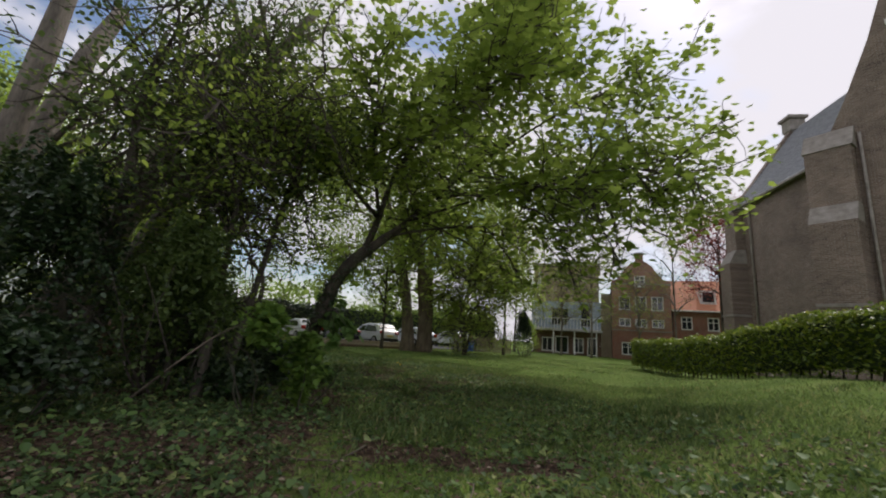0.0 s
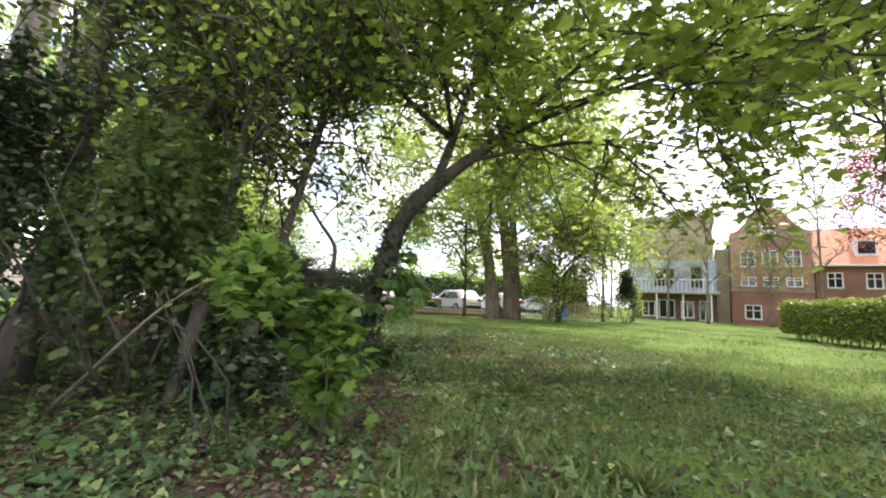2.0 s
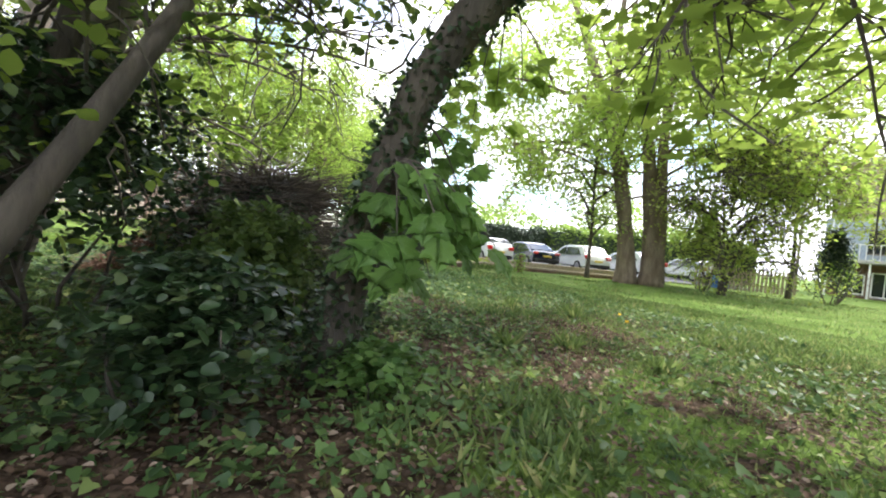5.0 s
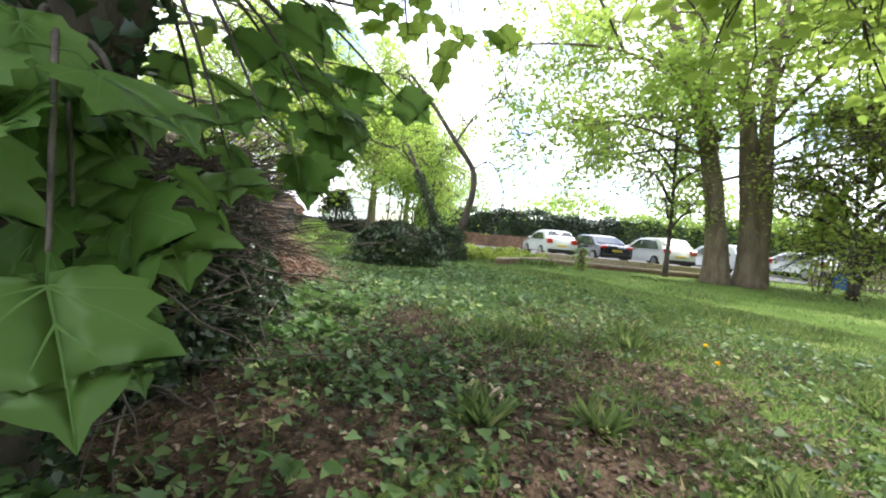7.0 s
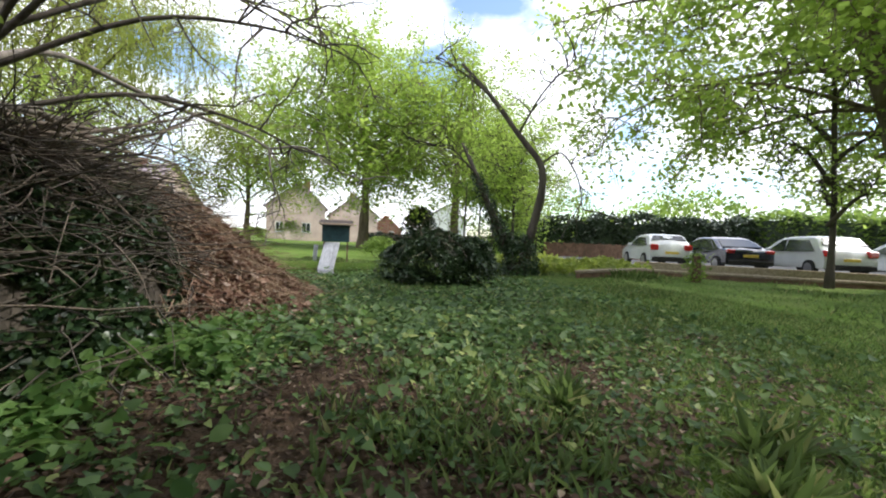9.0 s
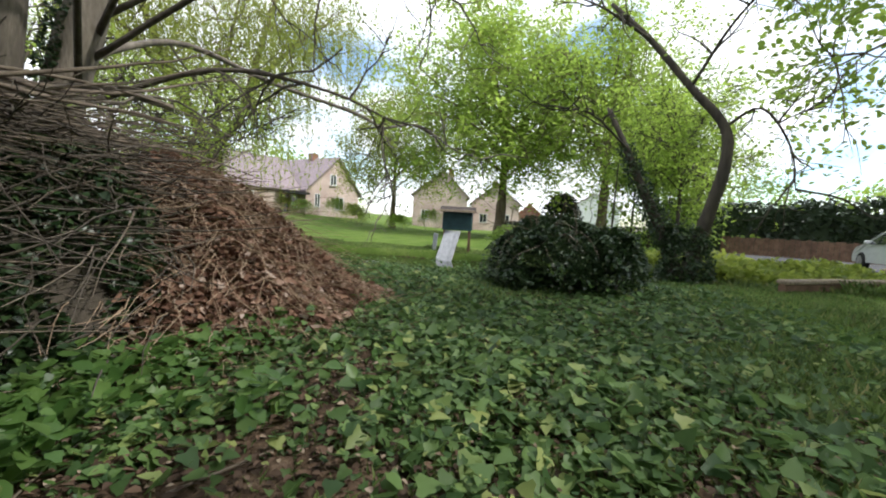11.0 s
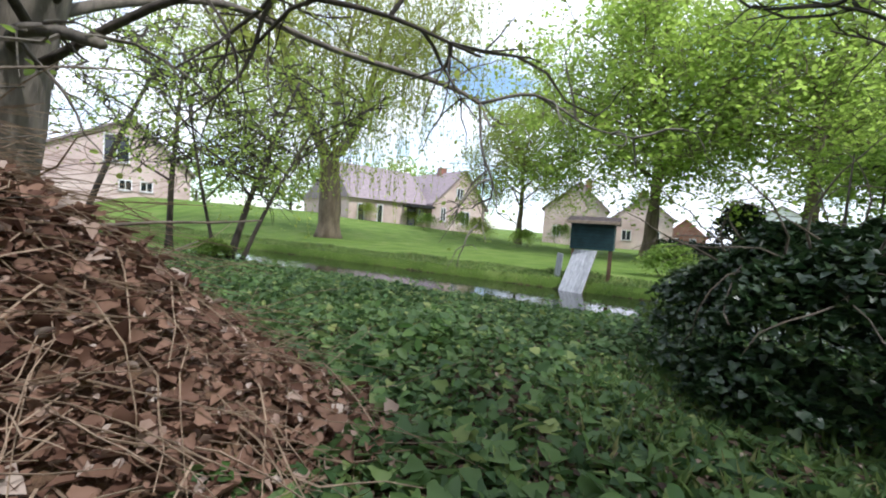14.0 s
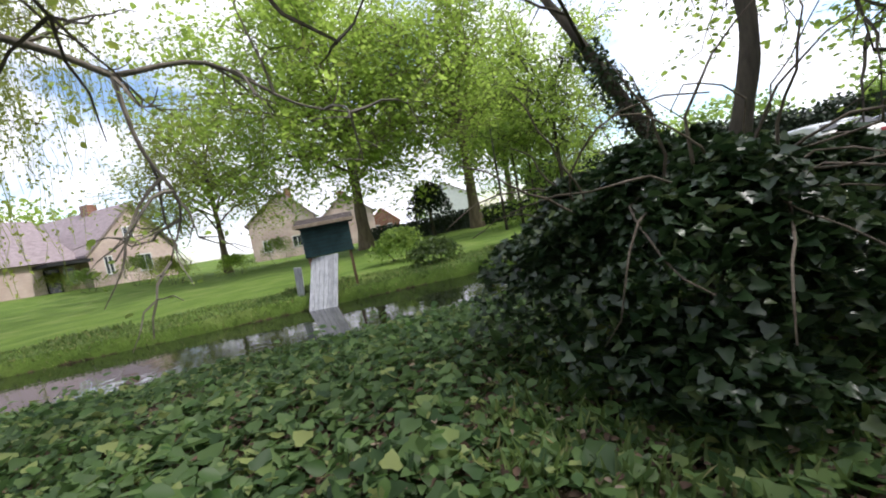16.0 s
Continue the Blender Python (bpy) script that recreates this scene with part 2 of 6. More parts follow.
_nz, _bp, _tc = _n.new("ShaderNodeTexNoise"), _n.new("ShaderNodeBump"), _n.new("ShaderNodeTexCoord")
_nz.inputs["Scale"].default_value = 5
_l.new(_tc.outputs["Object"], _nz.inputs["Vector"])
_bp.inputs["Strength"].default_value, _bp.inputs["Distance"].default_value = 0.06, 0.05
_l.new(_nz.outputs["Fac"], _bp.inputs["Height"])
_l.new(_bp.outputs["Normal"], _p.inputs["Normal"])
MAT["water"] = _w



def ground_mat():
    """Lawn and leaf-mould soil, mixed by the share of soil with a ragged edge."""
    m, n, l, p = base_mat("lawn_and_soil")
    tc, at = n.new("ShaderNodeTexCoord"), n.new("ShaderNodeAttribute")
    at.attribute_name = "soil"

    def noise(scale, detail=6):
        z = n.new("ShaderNodeTexNoise")
        z.inputs["Scale"].default_value, z.inputs["Detail"].default_value = scale, detail
        l.new(tc.outputs["Object"], z.inputs["Vector"])
        return z.outputs["Fac"]

    def ramp(fac, stops):
        q = n.new("ShaderNodeValToRGB")
        e = q.color_ramp.elements
        e[0].position, e[0].color = stops[0][0], (*stops[0][1], 1)
        e[1].position, e[1].color = stops[-1][0], (*stops[-1][1], 1)
        for pos, c in stops[1:-1]:
            e.new(pos).color = (*c, 1)
        l.new(fac, q.inputs["Fac"])
        return q.outputs["Color"]

    lawn = ramp(noise(0.9), [(0.3, (0.08, 0.135, 0.024)), (0.52, (0.125, 0.195, 0.036)), (0.7, (0.17, 0.22, 0.06))])
    soil = ramp(noise(9, 8), [(0.3, (0.028, 0.019, 0.013)), (0.5, (0.075, 0.05, 0.032)), (0.68, (0.15, 0.105, 0.07))])
    fine = noise(48, 5)
    edge, gate, mix, over, bp = n.new("ShaderNodeMath"), n.new("ShaderNodeMapRange"), n.new("ShaderNodeMixRGB"), n.new("ShaderNodeMixRGB"), n.new("ShaderNodeBump")
    edge.operation = "ADD"
    l.new(at.outputs["Fac"], edge.inputs[0])
    l.new(noise(7, 8), edge.inputs[1])
    gate.inputs["From Min"].default_value, gate.inputs["From Max"].default_value = 0.82, 1.05
    l.new(edge.outputs["Value"], gate.inputs["Value"])
    l.new(gate.outputs["Result"], mix.inputs[0])
    l.new(lawn, mix.inputs[1])
    l.new(soil, mix.inputs[2])
    over.blend_type, over.inputs[0].default_value = "OVERLAY", 0.5
    l.new(mix.outputs["Color"], over.inputs[1])
    l.new(fine, over.inputs[2])
    l.new(over.outputs["Color"], p.inputs["Base Color"])
    bp.inputs["Strength"].default_value, bp.inputs["Distance"].default_value = 0.9, 0.03
    l.new(fine, bp.inputs["Height"])
    l.new(bp.outputs["Normal"], p.inputs["Normal"])
    p.inputs["Roughness"].default_value, p.inputs["Specular IOR Level"].default_value = 0.95, 0.12
    return m


MAT["ground"] = ground_mat()

# ---- mesh tools ----
RNG = np.random.default_rng(7)


def sm(v):
    v = np.clip(v, 0, 1)
    return v * v * (3 - 2 * v)


BANK_N, BANK_F, WATER_Z, DITCH_END = -13.9, -16.9, -0.38, 15.6


def ground_z(x, y):
    """Height of the ground: nearly flat, rising to the church lawn and the far houses, cut by a ditch."""
    x, y = np.asarray(x, float), np.asarray(y, float)
    z = -0.14 + 0.78 * sm((x - 2.5) / 5.5) * (1 - sm((y - 13) / 13))
    z = z + 2.0 * sm((2 - y) / 30) * sm((-x - 17) / 8)
    z = z + 0.02 * np.sin(x * 1.9 + 0.4 * y) * np.cos(y * 1.7 - 0.3 * x)
    z = z - 0.17 * sm((-11.6 - x) / 2.2) * (x > -15.5) * sm((DITCH_END - y) / 3)
    inside = sm((BANK_N + 0.15 - x) / 0.6) * sm((x - BANK_F + 0.1) / 0.35) * sm((DITCH_END - y) / 1.2)
    return z - 0.85 * inside


def gz(x, y):
    return float(ground_z(x, y))


class Geo:
    """Collects boxes, tubes and plates into one mesh."""

    def __init__(self):
        self.v, self.f = [], []

    def add(self, verts, faces):
        n = len(self.v)
        self.v += [tuple(p) for p in verts]
        self.f += [tuple(n + i for i in q) for q in faces]
        return self

    def box(self, x0, y0, z0, x1, y1, z1, bevel=0.0, m=None):
        b = min(bevel, 0.45 * min(abs(x1 - x0), abs(y1 - y0), abs(z1 - z0)))
        if b <= 0:
            v = [Vector((x, y, z)) for x in (x0, x1) for y in (y0, y1) for z in (z0, z1)]
            f = [(0, 1, 3, 2), (4, 6, 7, 5), (0, 4, 5, 1), (2, 3, 7, 6), (0, 2, 6, 4), (1, 5, 7, 3)]
        else:
            ring = lambda s, z: [Vector((x0 + s, y0 + s, z)), Vector((x1 - s, y0 + s, z)), Vector((x1 - s, y1 - s, z)), Vector((x0 + s, y1 - s, z))]
            v = ring(b, z0) + ring(0, z0 + b) + ring(0, z1 - b) + ring(b, z1)
            f = [(3, 2, 1, 0), (12, 13, 14, 15)]
            for k in (0, 4, 8):
                f += [(k + i, k + (i + 1) % 4, k + 4 + (i + 1) % 4, k + 4 + i) for i in range(4)]
        if m:
            v = [m @ p for p in v]
        return self.add(v, f)

    def tube(self, pts, radii, n=8):
        pts = [Vector(p) for p in pts]
        verts, faces = [], []
        for i, p in enumerate(pts):
            d = (pts[min(i + 1, len(pts) - 1)] - pts[max(i - 1, 0)]).normalized()
            a = d.cross(Vector((0.31, 0.87, 0.12))).normalized()
            b = d.cross(a)
            for k in range(n):
                w = 2 * math.pi * k / n
                verts.append(p + (a * math.cos(w) + b * math.sin(w)) * radii[i])
        for i in range(len(pts) - 1):
            faces += [(i * n + k, i * n + (k + 1) % n, (i + 1) * n + (k + 1) % n, (i + 1) * n + k) for k in range(n)]
        faces += [tuple(range(n)), tuple((len(pts) - 1) * n + k for k in reversed(range(n)))]
        return self.add(verts, faces)

    def prism(self, outline, y0, y1):
        """An outline in x and z, drawn out from y0 to y1."""
        n = len(outline)
        v = [(x, y0, z) for x, z in outline] + [(x, y1, z) for x, z in outline]
        f = [tuple(range(n)), tuple(range(2 * n - 1, n - 1, -1))]
        f += [(i + n, (i + 1) % n + n, (i + 1) % n, i) for i in range(n)]
        return self.add(v, f)

    def make(self, name, mat, parent=None, label="", smooth=False):
        me = bpy.data.meshes.new(name)
        me.from_pydata(self.v, [], self.f)
        bm = bmesh.new()
        bm.from_mesh(me)
        bmesh.ops.recalc_face_normals(bm, faces=bm.faces)
        bm.to_mesh(me)
        bm.free()
        return finish(name, me, mat, parent, label, smooth)


def finish(name, me, mat, parent=None, label="", smooth=False):
    me.materials.append(mat)
    if smooth:
        me.polygons.foreach_set("use_smooth", [True] * len(me.polygons))
    ob = new(name, me)
    if parent is not None:
        ob.parent = parent
    return tagged(ob, label) if label else ob


def thing(name, label, category, m=None, group="", kind=""):
    ob = new(name)
    if m is not None:
        ob.matrix_world = m
    return tagged(ob, label, category, group, kind)


# Leaf outlines: the right half, from base to tip; the left half mirrors it.
HALF = dict(
    oval=[(0, 0), (0.26, 0.22), (0.34, 0.5), (0.2, 0.8), (0, 1)],
    ivy=[(0, 0), (0.32, -0.1), (0.52, 0.12), (0.34, 0.38), (0.3, 0.58), (0, 1)],
    maple=[(0, 0), (0.28, -0.14), (0.34, 0.06), (0.62, 0.12), (0.46, 0.3), (0.7, 0.62), (0.34, 0.6), (0.3, 0.8), (0, 1.12)],
    sycamore=[(0, 0), (0.2, -0.12), (0.42, -0.14), (0.46, -0.02), (0.64, 0.06), (0.58, 0.16), (0.72, 0.28), (0.6, 0.34), (0.52, 0.42), (0.68, 0.56), (0.74, 0.78), (0.57, 0.74), (0.46, 0.8), (0.38, 0.75), (0.32, 0.9), (0.2, 1.0), (0.1, 1.06), (0, 1.22)],
    small=[(0, 0), (0.34, 0.45), (0, 1)],
    thin=[(0, 0), (0.09, 0.4), (0, 1)],
)


VEINS = [((0, 0), (0, 1.1)), ((0, 0.02), (0.66, 0.68)), ((0, 0.02), (-0.66, 0.68)), ((0, 0.0), (0.58, 0.2)), ((0, 0.0), (-0.58, 0.2)), ((0, 0.35), (0.2, 0.72)), ((0, 0.35), (-0.2, 0.72))]


def leaf_frames(n, flat, rng, hang, aim):
    """Normal, direction and side of every leaf."""
    nrm = rng.normal(size=(n, 3)) * (1 - flat)
    nrm[:, 2] = np.abs(nrm[:, 2]) + flat
    nrm /= np.linalg.norm(nrm, axis=1)[:, None]
    d = rng.normal(size=(n, 3)) if aim is None else np.asarray(aim) + 0.25 * rng.normal(size=(n, 3))
    d[:, 2] -= hang
    d -= nrm * (d * nrm).sum(1)[:, None]
    d /= np.linalg.norm(d, axis=1)[:, None] + 1e-9
    return nrm, d, np.cross(d, nrm)


def veined_leaves(pts, sizes, mat, vein_mat, parent, rng, aim, tilt=0.85, fold=0.14):
    """Large sycamore leaves, each blade with raised pale veins."""
    aim = np.asarray(aim)
    nrm = np.c_[aim[:, :2] * tilt, np.full(len(pts), 0.7)] + 0.22 * rng.normal(size=(len(pts), 3))
    nrm /= np.linalg.norm(nrm, axis=1)[:, None]
    d = aim + 0.2 * rng.normal(size=(len(pts), 3))
    d -= nrm * (d * nrm).sum(1)[:, None]
    d /= np.linalg.norm(d, axis=1)[:, None]
    s = np.cross(d, nrm)
    half = np.array(HALF["sycamore"], float)
    bend = lambda q: np.c_[q, fold * np.abs(q[:, 0]) - 0.2 * (q ** 2).sum(1) ** 1.1 + 0.03 * np.sin(9 * q[:, 0]) * np.sin(7 * q[:, 1])]
    place = lambda loc, up: pts[:, None] + sizes[:, None, None] * (loc[None, :, :1] * s[:, None] + loc[None, :, 1:2] * d[:, None] + (loc[None, :, 2:] + up) * nrm[:, None])
    # blade: rings shrunk towards the midrib give each half a curved face
    rows = [np.c_[half[:, 0] * f, half[:, 1]] for f in (1.0, 0.66, 0.33, 0.0)]
    loc = np.concatenate([bend(r) for r in rows] + [bend(r * [-1, 1]) for r in rows[:3]])
    k = len(half)
    quads = []
    for chain in ((0, 1, 2, 3), (4, 5, 6, 3)):
        for a, b in zip(chain[:-1], chain[1:]):
            quads += [(a * k + i, a * k + i + 1, b * k + i + 1, b * k + i) for i in range(k - 1)]
    idx = (np.arange(len(pts)) * len(loc))[:, None, None] + np.array(quads)[None]
    finish("large_leaves", poly_mesh("large_leaves", place(loc, 0).reshape(-1, 3), idx.reshape(-1, 4)), mat, parent, smooth=True)
    strip = []
    for a, b in VEINS:
        a, b = np.array(a, float), np.array(b, float)
        e = np.array([-(b - a)[1], (b - a)[0]]) / np.linalg.norm(b - a)
        for t in np.linspace(0, 1, 5):
            w = 0.011 * (1 - 0.75 * t)
            strip += [a + (b - a) * t + e * w, a + (b - a) * t - e * w]
    loc = bend(np.array(strip))
    quads = [(10 * v + 2 * i, 10 * v + 2 * i + 1, 10 * v + 2 * i + 3, 10 * v + 2 * i + 2) for v in range(len(VEINS)) for i in range(4)]
    idx = (np.arange(len(pts)) * len(loc))[:, None, None] + np.array(quads)[None]
    tagged(finish("vein_tracery", poly_mesh("vein_tracery", place(loc, 0.012).reshape(-1, 3), idx.reshape(-1, 4)), vein_mat, parent), kind="stuff")


def leaf_arrays(pts, sizes, shape, flat=0.5, rng=RNG, hang=0.0, fold=0.18, aim=None):
    half = np.array(HALF[shape], float)
    k = len(half)
    n = len(pts)
    right = np.c_[half, fold * half[:, 0] - 0.12 * half[:, 1] ** 2]
    left = right[1:-1] * [-1, 1, 1]
    loc = np.r_[right, left]                       # k + (k - 2) corners
    nrm, d, s = leaf_frames(n, flat, rng, hang, aim)
    sizes = np.broadcast_to(sizes, (n,))
    v = pts[:, None] + sizes[:, None, None] * (loc[None, :, :1] * s[:, None] + loc[None, :, 1:2] * d[:, None] + loc[None, :, 2:] * nrm[:, None])
    per = len(loc)
    fr = np.arange(k)
    fl = np.r_[0, k - 1, np.arange(per - 1, k - 1, -1)]
    faces = np.stack([fr, fl])
    idx = (np.arange(n) * per)[:, None, None] + faces[None]
    return v.reshape(-1, 3), idx.reshape(-1, k)


def poly_mesh(name, v, idx):
    me = bpy.data.meshes.new(name)
    me.vertices.add(len(v))
    me.vertices.foreach_set("co", np.ascontiguousarray(v, dtype=np.float32).ravel())
    nf, k = idx.shape
    me.loops.add(nf * k)
    me.loops.foreach_set("vertex_index", np.ascontiguousarray(idx, dtype=np.int32).ravel())
    me.polygons.add(nf)
    me.polygons.foreach_set("loop_start", np.arange(0, nf * k, k, dtype=np.int32))
    me.update(calc_edges=True)
    return me


def leaves(name, pts, sizes, mat, parent=None, shape="small", label="", **kw):
    v, idx = leaf_arrays(np.asarray(pts, float), sizes, shape, **kw)
    return finish(name, poly_mesh(name, v, idx), mat, parent, label)


def wander(rng, a, d, length, steps, jitter, droop=0.0):
    pts, d = [Vector(a)], Vector(d).normalized()
    for _ in range(steps):
        d = (d + Vector(rng.normal(size=3)) * jitter + Vector((0, 0, -droop))).normalized()
        pts.append(pts[-1] + d * (length / steps))
    return pts


def smooth_line(pts, per=5):
    """A line through the given points, rounded."""
    p = [Vector(q) for q in pts]
    p = [2 * p[0] - p[1]] + p + [2 * p[-1] - p[-2]]
    out = []
    for i in range(1, len(p) - 2):
        for j in range(per):
            t = j / per
            a, b, c, d = p[i - 1 : i + 3]
            out.append(0.5 * (2 * b + (c - a) * t + (2 * a - 5 * b + 4 * c - d) * t * t + (3 * b - a - 3 * c + d) * t ** 3))
    return out + [p[-2]]


def taper(n, r0, r1, flare=0.0):
    return [r0 + (r1 - r0) * i / (n - 1) + flare * r0 * max(0, 1 - 6 * i / (n - 1)) for i in range(n)]


def tree(name, label, trunks, limbs, bark, leafmat, seed, sub=(7, 1.6), twigs=(6, 0.8), per=7, size=0.12, shape="small", flat=0.4,
         droop=0.05, hang=0.2, spread=0.22, start=0.3, group="", cat="tree", twig_r=0.012, up=0.15, n_side=9):
    """A tree: tapered trunk and limbs, branches and twigs wandering off the limbs, leaves along the twigs."""
    rng = np.random.default_rng(seed)
    root = thing(name, label, cat, group=group)
    for pts, r0, r1 in trunks:
        line = smooth_line(pts)
        rad = [r * (1 + 0.05 * math.sin(5 * i + seed)) for i, r in enumerate(taper(len(line), r0, r1, 0.35))]
        Geo().tube(line, rad, n_side + 3).make("trunk", bark, root, smooth=True)
    tw, lp = Geo(), []
    for pts, r0, r1 in limbs:
        line = smooth_line(pts, 4)
        Geo().tube(line, taper(len(line), r0, r1), n_side).make("limb", bark, root, smooth=True)
        n0 = int(start * len(line))
        for _ in range(sub[0]):
            i = int(rng.integers(n0, len(line)))
            along = (line[min(i + 1, len(line) - 1)] - line[i - 1]).normalized()
            d = along * 0.6 + Vector(rng.normal(size=3)) * 0.75 + Vector((0, 0, up))
            br = wander(rng, line[i], d, sub[1] * rng.uniform(0.6, 1.3), 5, 0.22, droop)
            tw.tube(br, taper(6, max(twig_r * 2, r1 * 0.5), twig_r * 0.8), 4)
            for _ in range(twigs[0]):
                j = int(rng.integers(1, 6))
                q = wander(rng, br[j], (br[j] - br[j - 1]).normalized() + Vector(rng.normal(size=3)) * 0.8, twigs[1] * rng.uniform(0.5, 1.3), 3, 0.25, droop)
                tw.tube(q, taper(4, twig_r, twig_r * 0.4), 3)
                for _ in range(per):
                    a = rng.uniform(0.2, 1) * 3
                    b = min(int(a), 2)
                    lp.append(q[b].lerp(q[b + 1], a - b) + Vector(rng.normal(size=3)) * spread)
    tagged(tw.make("fine_twigwork", bark, root), kind="stuff")
    if lp:
        pts = np.array([tuple(p) for p in lp])
        tagged(leaves("crown", pts, size * rng.uniform(0.6, 1.25, len(pts)), leafmat, root, shape, flat=flat, rng=rng, hang=hang), kind="stuff")
    return root


def mound(n, rng, cx, cy, rx, ry, h, bottom=None, rough=0.14, depth=0.35):
    """Points in the outer layer of an uneven heap that stands on the ground."""
    u = rng.uniform(0, 2 * math.pi, n)
    w = rng.uniform(0.0, 1.0, n) ** 0.8
    z = np.sqrt(1 - (1 - w) ** 2)
    r = (1 - w)
    lump = 1 + rough * (np.sin(3 * u + 1.3 + 4 * w) + 0.7 * np.sin(5 * u - 2 * w * 5) + 0.5 * np.sin(9 * u + 7 * w)) * (1 - 0.7 * w)
    k = lump * (1 - depth * rng.uniform(0, 1, n) ** 2)
    x, y = cx + rx * np.cos(u) * np.sqrt(np.clip(1 - z * z * 0.98, 0, 1)) * k, cy + ry * np.sin(u) * np.sqrt(np.clip(1 - z * z * 0.98, 0, 1)) * k
    return np.c_[x, y, ground_z(x, y) + h * z * k]


def bush(name, label, cx, cy, rx, ry, h, n, size, mat, shape, seed, stems=7, flat=0.35, group="", rough=0.14, hang=0.3, lift=0.0, depth=0.35, bark="twig", dens=1.9):
    rng = np.random.default_rng(seed)
    root = thing(name, label, "bush", group=group)
    for i in range(stems):
        a = rng.uniform(0, 2 * math.pi)
        p = (cx + 0.25 * rx * math.cos(a), cy + 0.25 * ry * math.sin(a))
        q = wander(rng, (*p, gz(*p) - 0.03), (0.5 * math.cos(a), 0.5 * math.sin(a), 1), 0.85 * (h + lift), 6, 0.15)
        Geo().tube(q, taper(7, 0.006 + 0.007 * h, 0.003), 6).make("stem", MAT[bark], root, smooth=True)
    n = int(n * dens)
    p = mound(n, rng, cx, cy, rx, ry, h, rough=rough, depth=depth)
    p[:, 2] += lift
    leaves("foliage", p, 0.62 * size * rng.uniform(0.6, 1.3, n), mat, root, shape, flat=flat, rng=rng, hang=hang)
    return root

# ---- ground, ditch, parking ----
def axis(lo, hi, step, far, extra=()):
    a = list(np.arange(lo, hi + 1e-6, step)) + list(extra)
    s, q = step, hi
    while q < far:
        s *= 1.35
        q += s
        a.append(q)
    s, q = step, lo
    while q > -far:
        s *= 1.35
        q -= s
        a.append(q)
    return np.array(sorted(set(np.round(a, 3))))


def right_of_path(x, y):
    return (x - 4.3) * 0.8 + (y - 1.8) * 0.6


def cover_share(x, y):
    """How far ivy and ground elder have taken over from the grass."""
    a = sm((0.5 - right_of_path(x, y)) / 1.9) * sm((13.5 - y) / 2)
    b = sm((-3.8 - x) / 3.6) * sm((15.5 - y) / 4.0)
    return np.maximum(a, b) * (x > BANK_N - 0.1)


def bare(x, y):
    """Trodden soil patches along the walk."""
    k = np.zeros(len(x))
    for ax, ay, bx, by, w in ((-4.2, 9.9, -3.6, 10.4, 0.4), (-3.45, 11.2, -2.75, 11.5, 0.35), (-2.9, 10.4, -2.0, 10.2, 0.4), (-1.9, 9.85, -1.6, 9.7, 0.25), (-4.7, 10.4, -5.3, 10.3, 0.35), (-5.3, 12.0, -4.9, 11.9, 0.25),
                              (0.4, 5.1, 0.7, 5.0, 0.25), (1.42, 6.17, 1.2, 6.3, 0.2), (1.8, 5.1, 3.4, 5.6, 0.26), (-0.5, 3.6, 0.8, 4.0, 0.3), (-1.25, 6.5, -1.7, 7.4, 0.28), (-4.8, 9.3, -4.4, 9.4, 0.3), (-6.6, 10.2, -5.6, 10.1, 0.28)):
        dx, dy = bx - ax, by - ay
        t = np.clip(((x - ax) * dx + (y - ay) * dy) / (dx * dx + dy * dy), 0, 1)
        d = np.hypot(x - ax - t * dx, y - ay - t * dy) + 0.14 * np.sin(x * 7 + 1 + y) * np.sin(y * 6) + 0.09 * np.sin(x * 17 - y * 5) * np.sin(y * 15 + x * 3)
        k = np.maximum(k, sm((w - d) / 0.25 + 0.5))
    return k


def near_path(x, y):
    line = np.array([(e[0], e[1]) for _, e, _, _ in PATH])
    d = np.full(len(x), 1e9)
    for a, b in zip(line[:-1], line[1:]):
        ab = b - a
        t = np.clip(((x - a[0]) * ab[0] + (y - a[1]) * ab[1]) / (ab @ ab + 1e-9), 0, 1)
        d = np.minimum(d, np.hypot(x - a[0] - t * ab[0], y - a[1] - t * ab[1]))
    return d


def patchy(x, y):
    """Uneven patches about half a metre across, from -1 to 1."""
    return 0.5 * np.sin(x * 2.9 + 1 + 0.8 * np.sin(y * 1.7)) * np.sin(y * 2.3 + 0.6 * np.sin(x * 2.2)) + 0.5 * np.sin(x * 5.3 + y) * np.sin(y * 6.1 - 0.7 * x)


def soil_share(x, y):
    """How much bare soil shows between the plants."""
    k = 0.75 * cover_share(x, y) + 0.9 * bare(x, y)
    k = np.maximum(k, 0.62 * sm((2.4 - near_path(x, y)) / 1.2) * sm((1.2 - x) / 1.5) * sm(0.45 + 1.1 * patchy(x, y)))
    return np.clip(np.maximum(k, ground_z(x, y) < -0.4), 0, 1)


gx = axis(-20, 10, 0.15, 900, np.arange(BANK_F - 0.3, BANK_N + 0.6, 0.1))
gy = axis(-6, 30, 0.2, 900)
X, Y = np.meshgrid(gx, gy)
nx, ny = len(gx), len(gy)
gi = (np.arange(ny - 1)[:, None] * nx + np.arange(nx - 1)[None]).ravel()
ground_mesh = poly_mesh("ground", np.c_[X.ravel(), Y.ravel(), ground_z(X, Y).ravel()], np.stack([gi, gi + 1, gi + nx + 1, gi + nx], 1))
ground_mesh.materials.append(MAT["ground"])
_soil = soil_share(X.ravel(), Y.ravel()) * ((np.abs(X) < 40) & (np.abs(Y) < 40)).ravel()
ground_mesh.attributes.new("soil", "FLOAT", "POINT").data.foreach_set("value", _soil.astype(np.float32))
ground_mesh.polygons.foreach_set("use_smooth", [True] * len(ground_mesh.polygons))
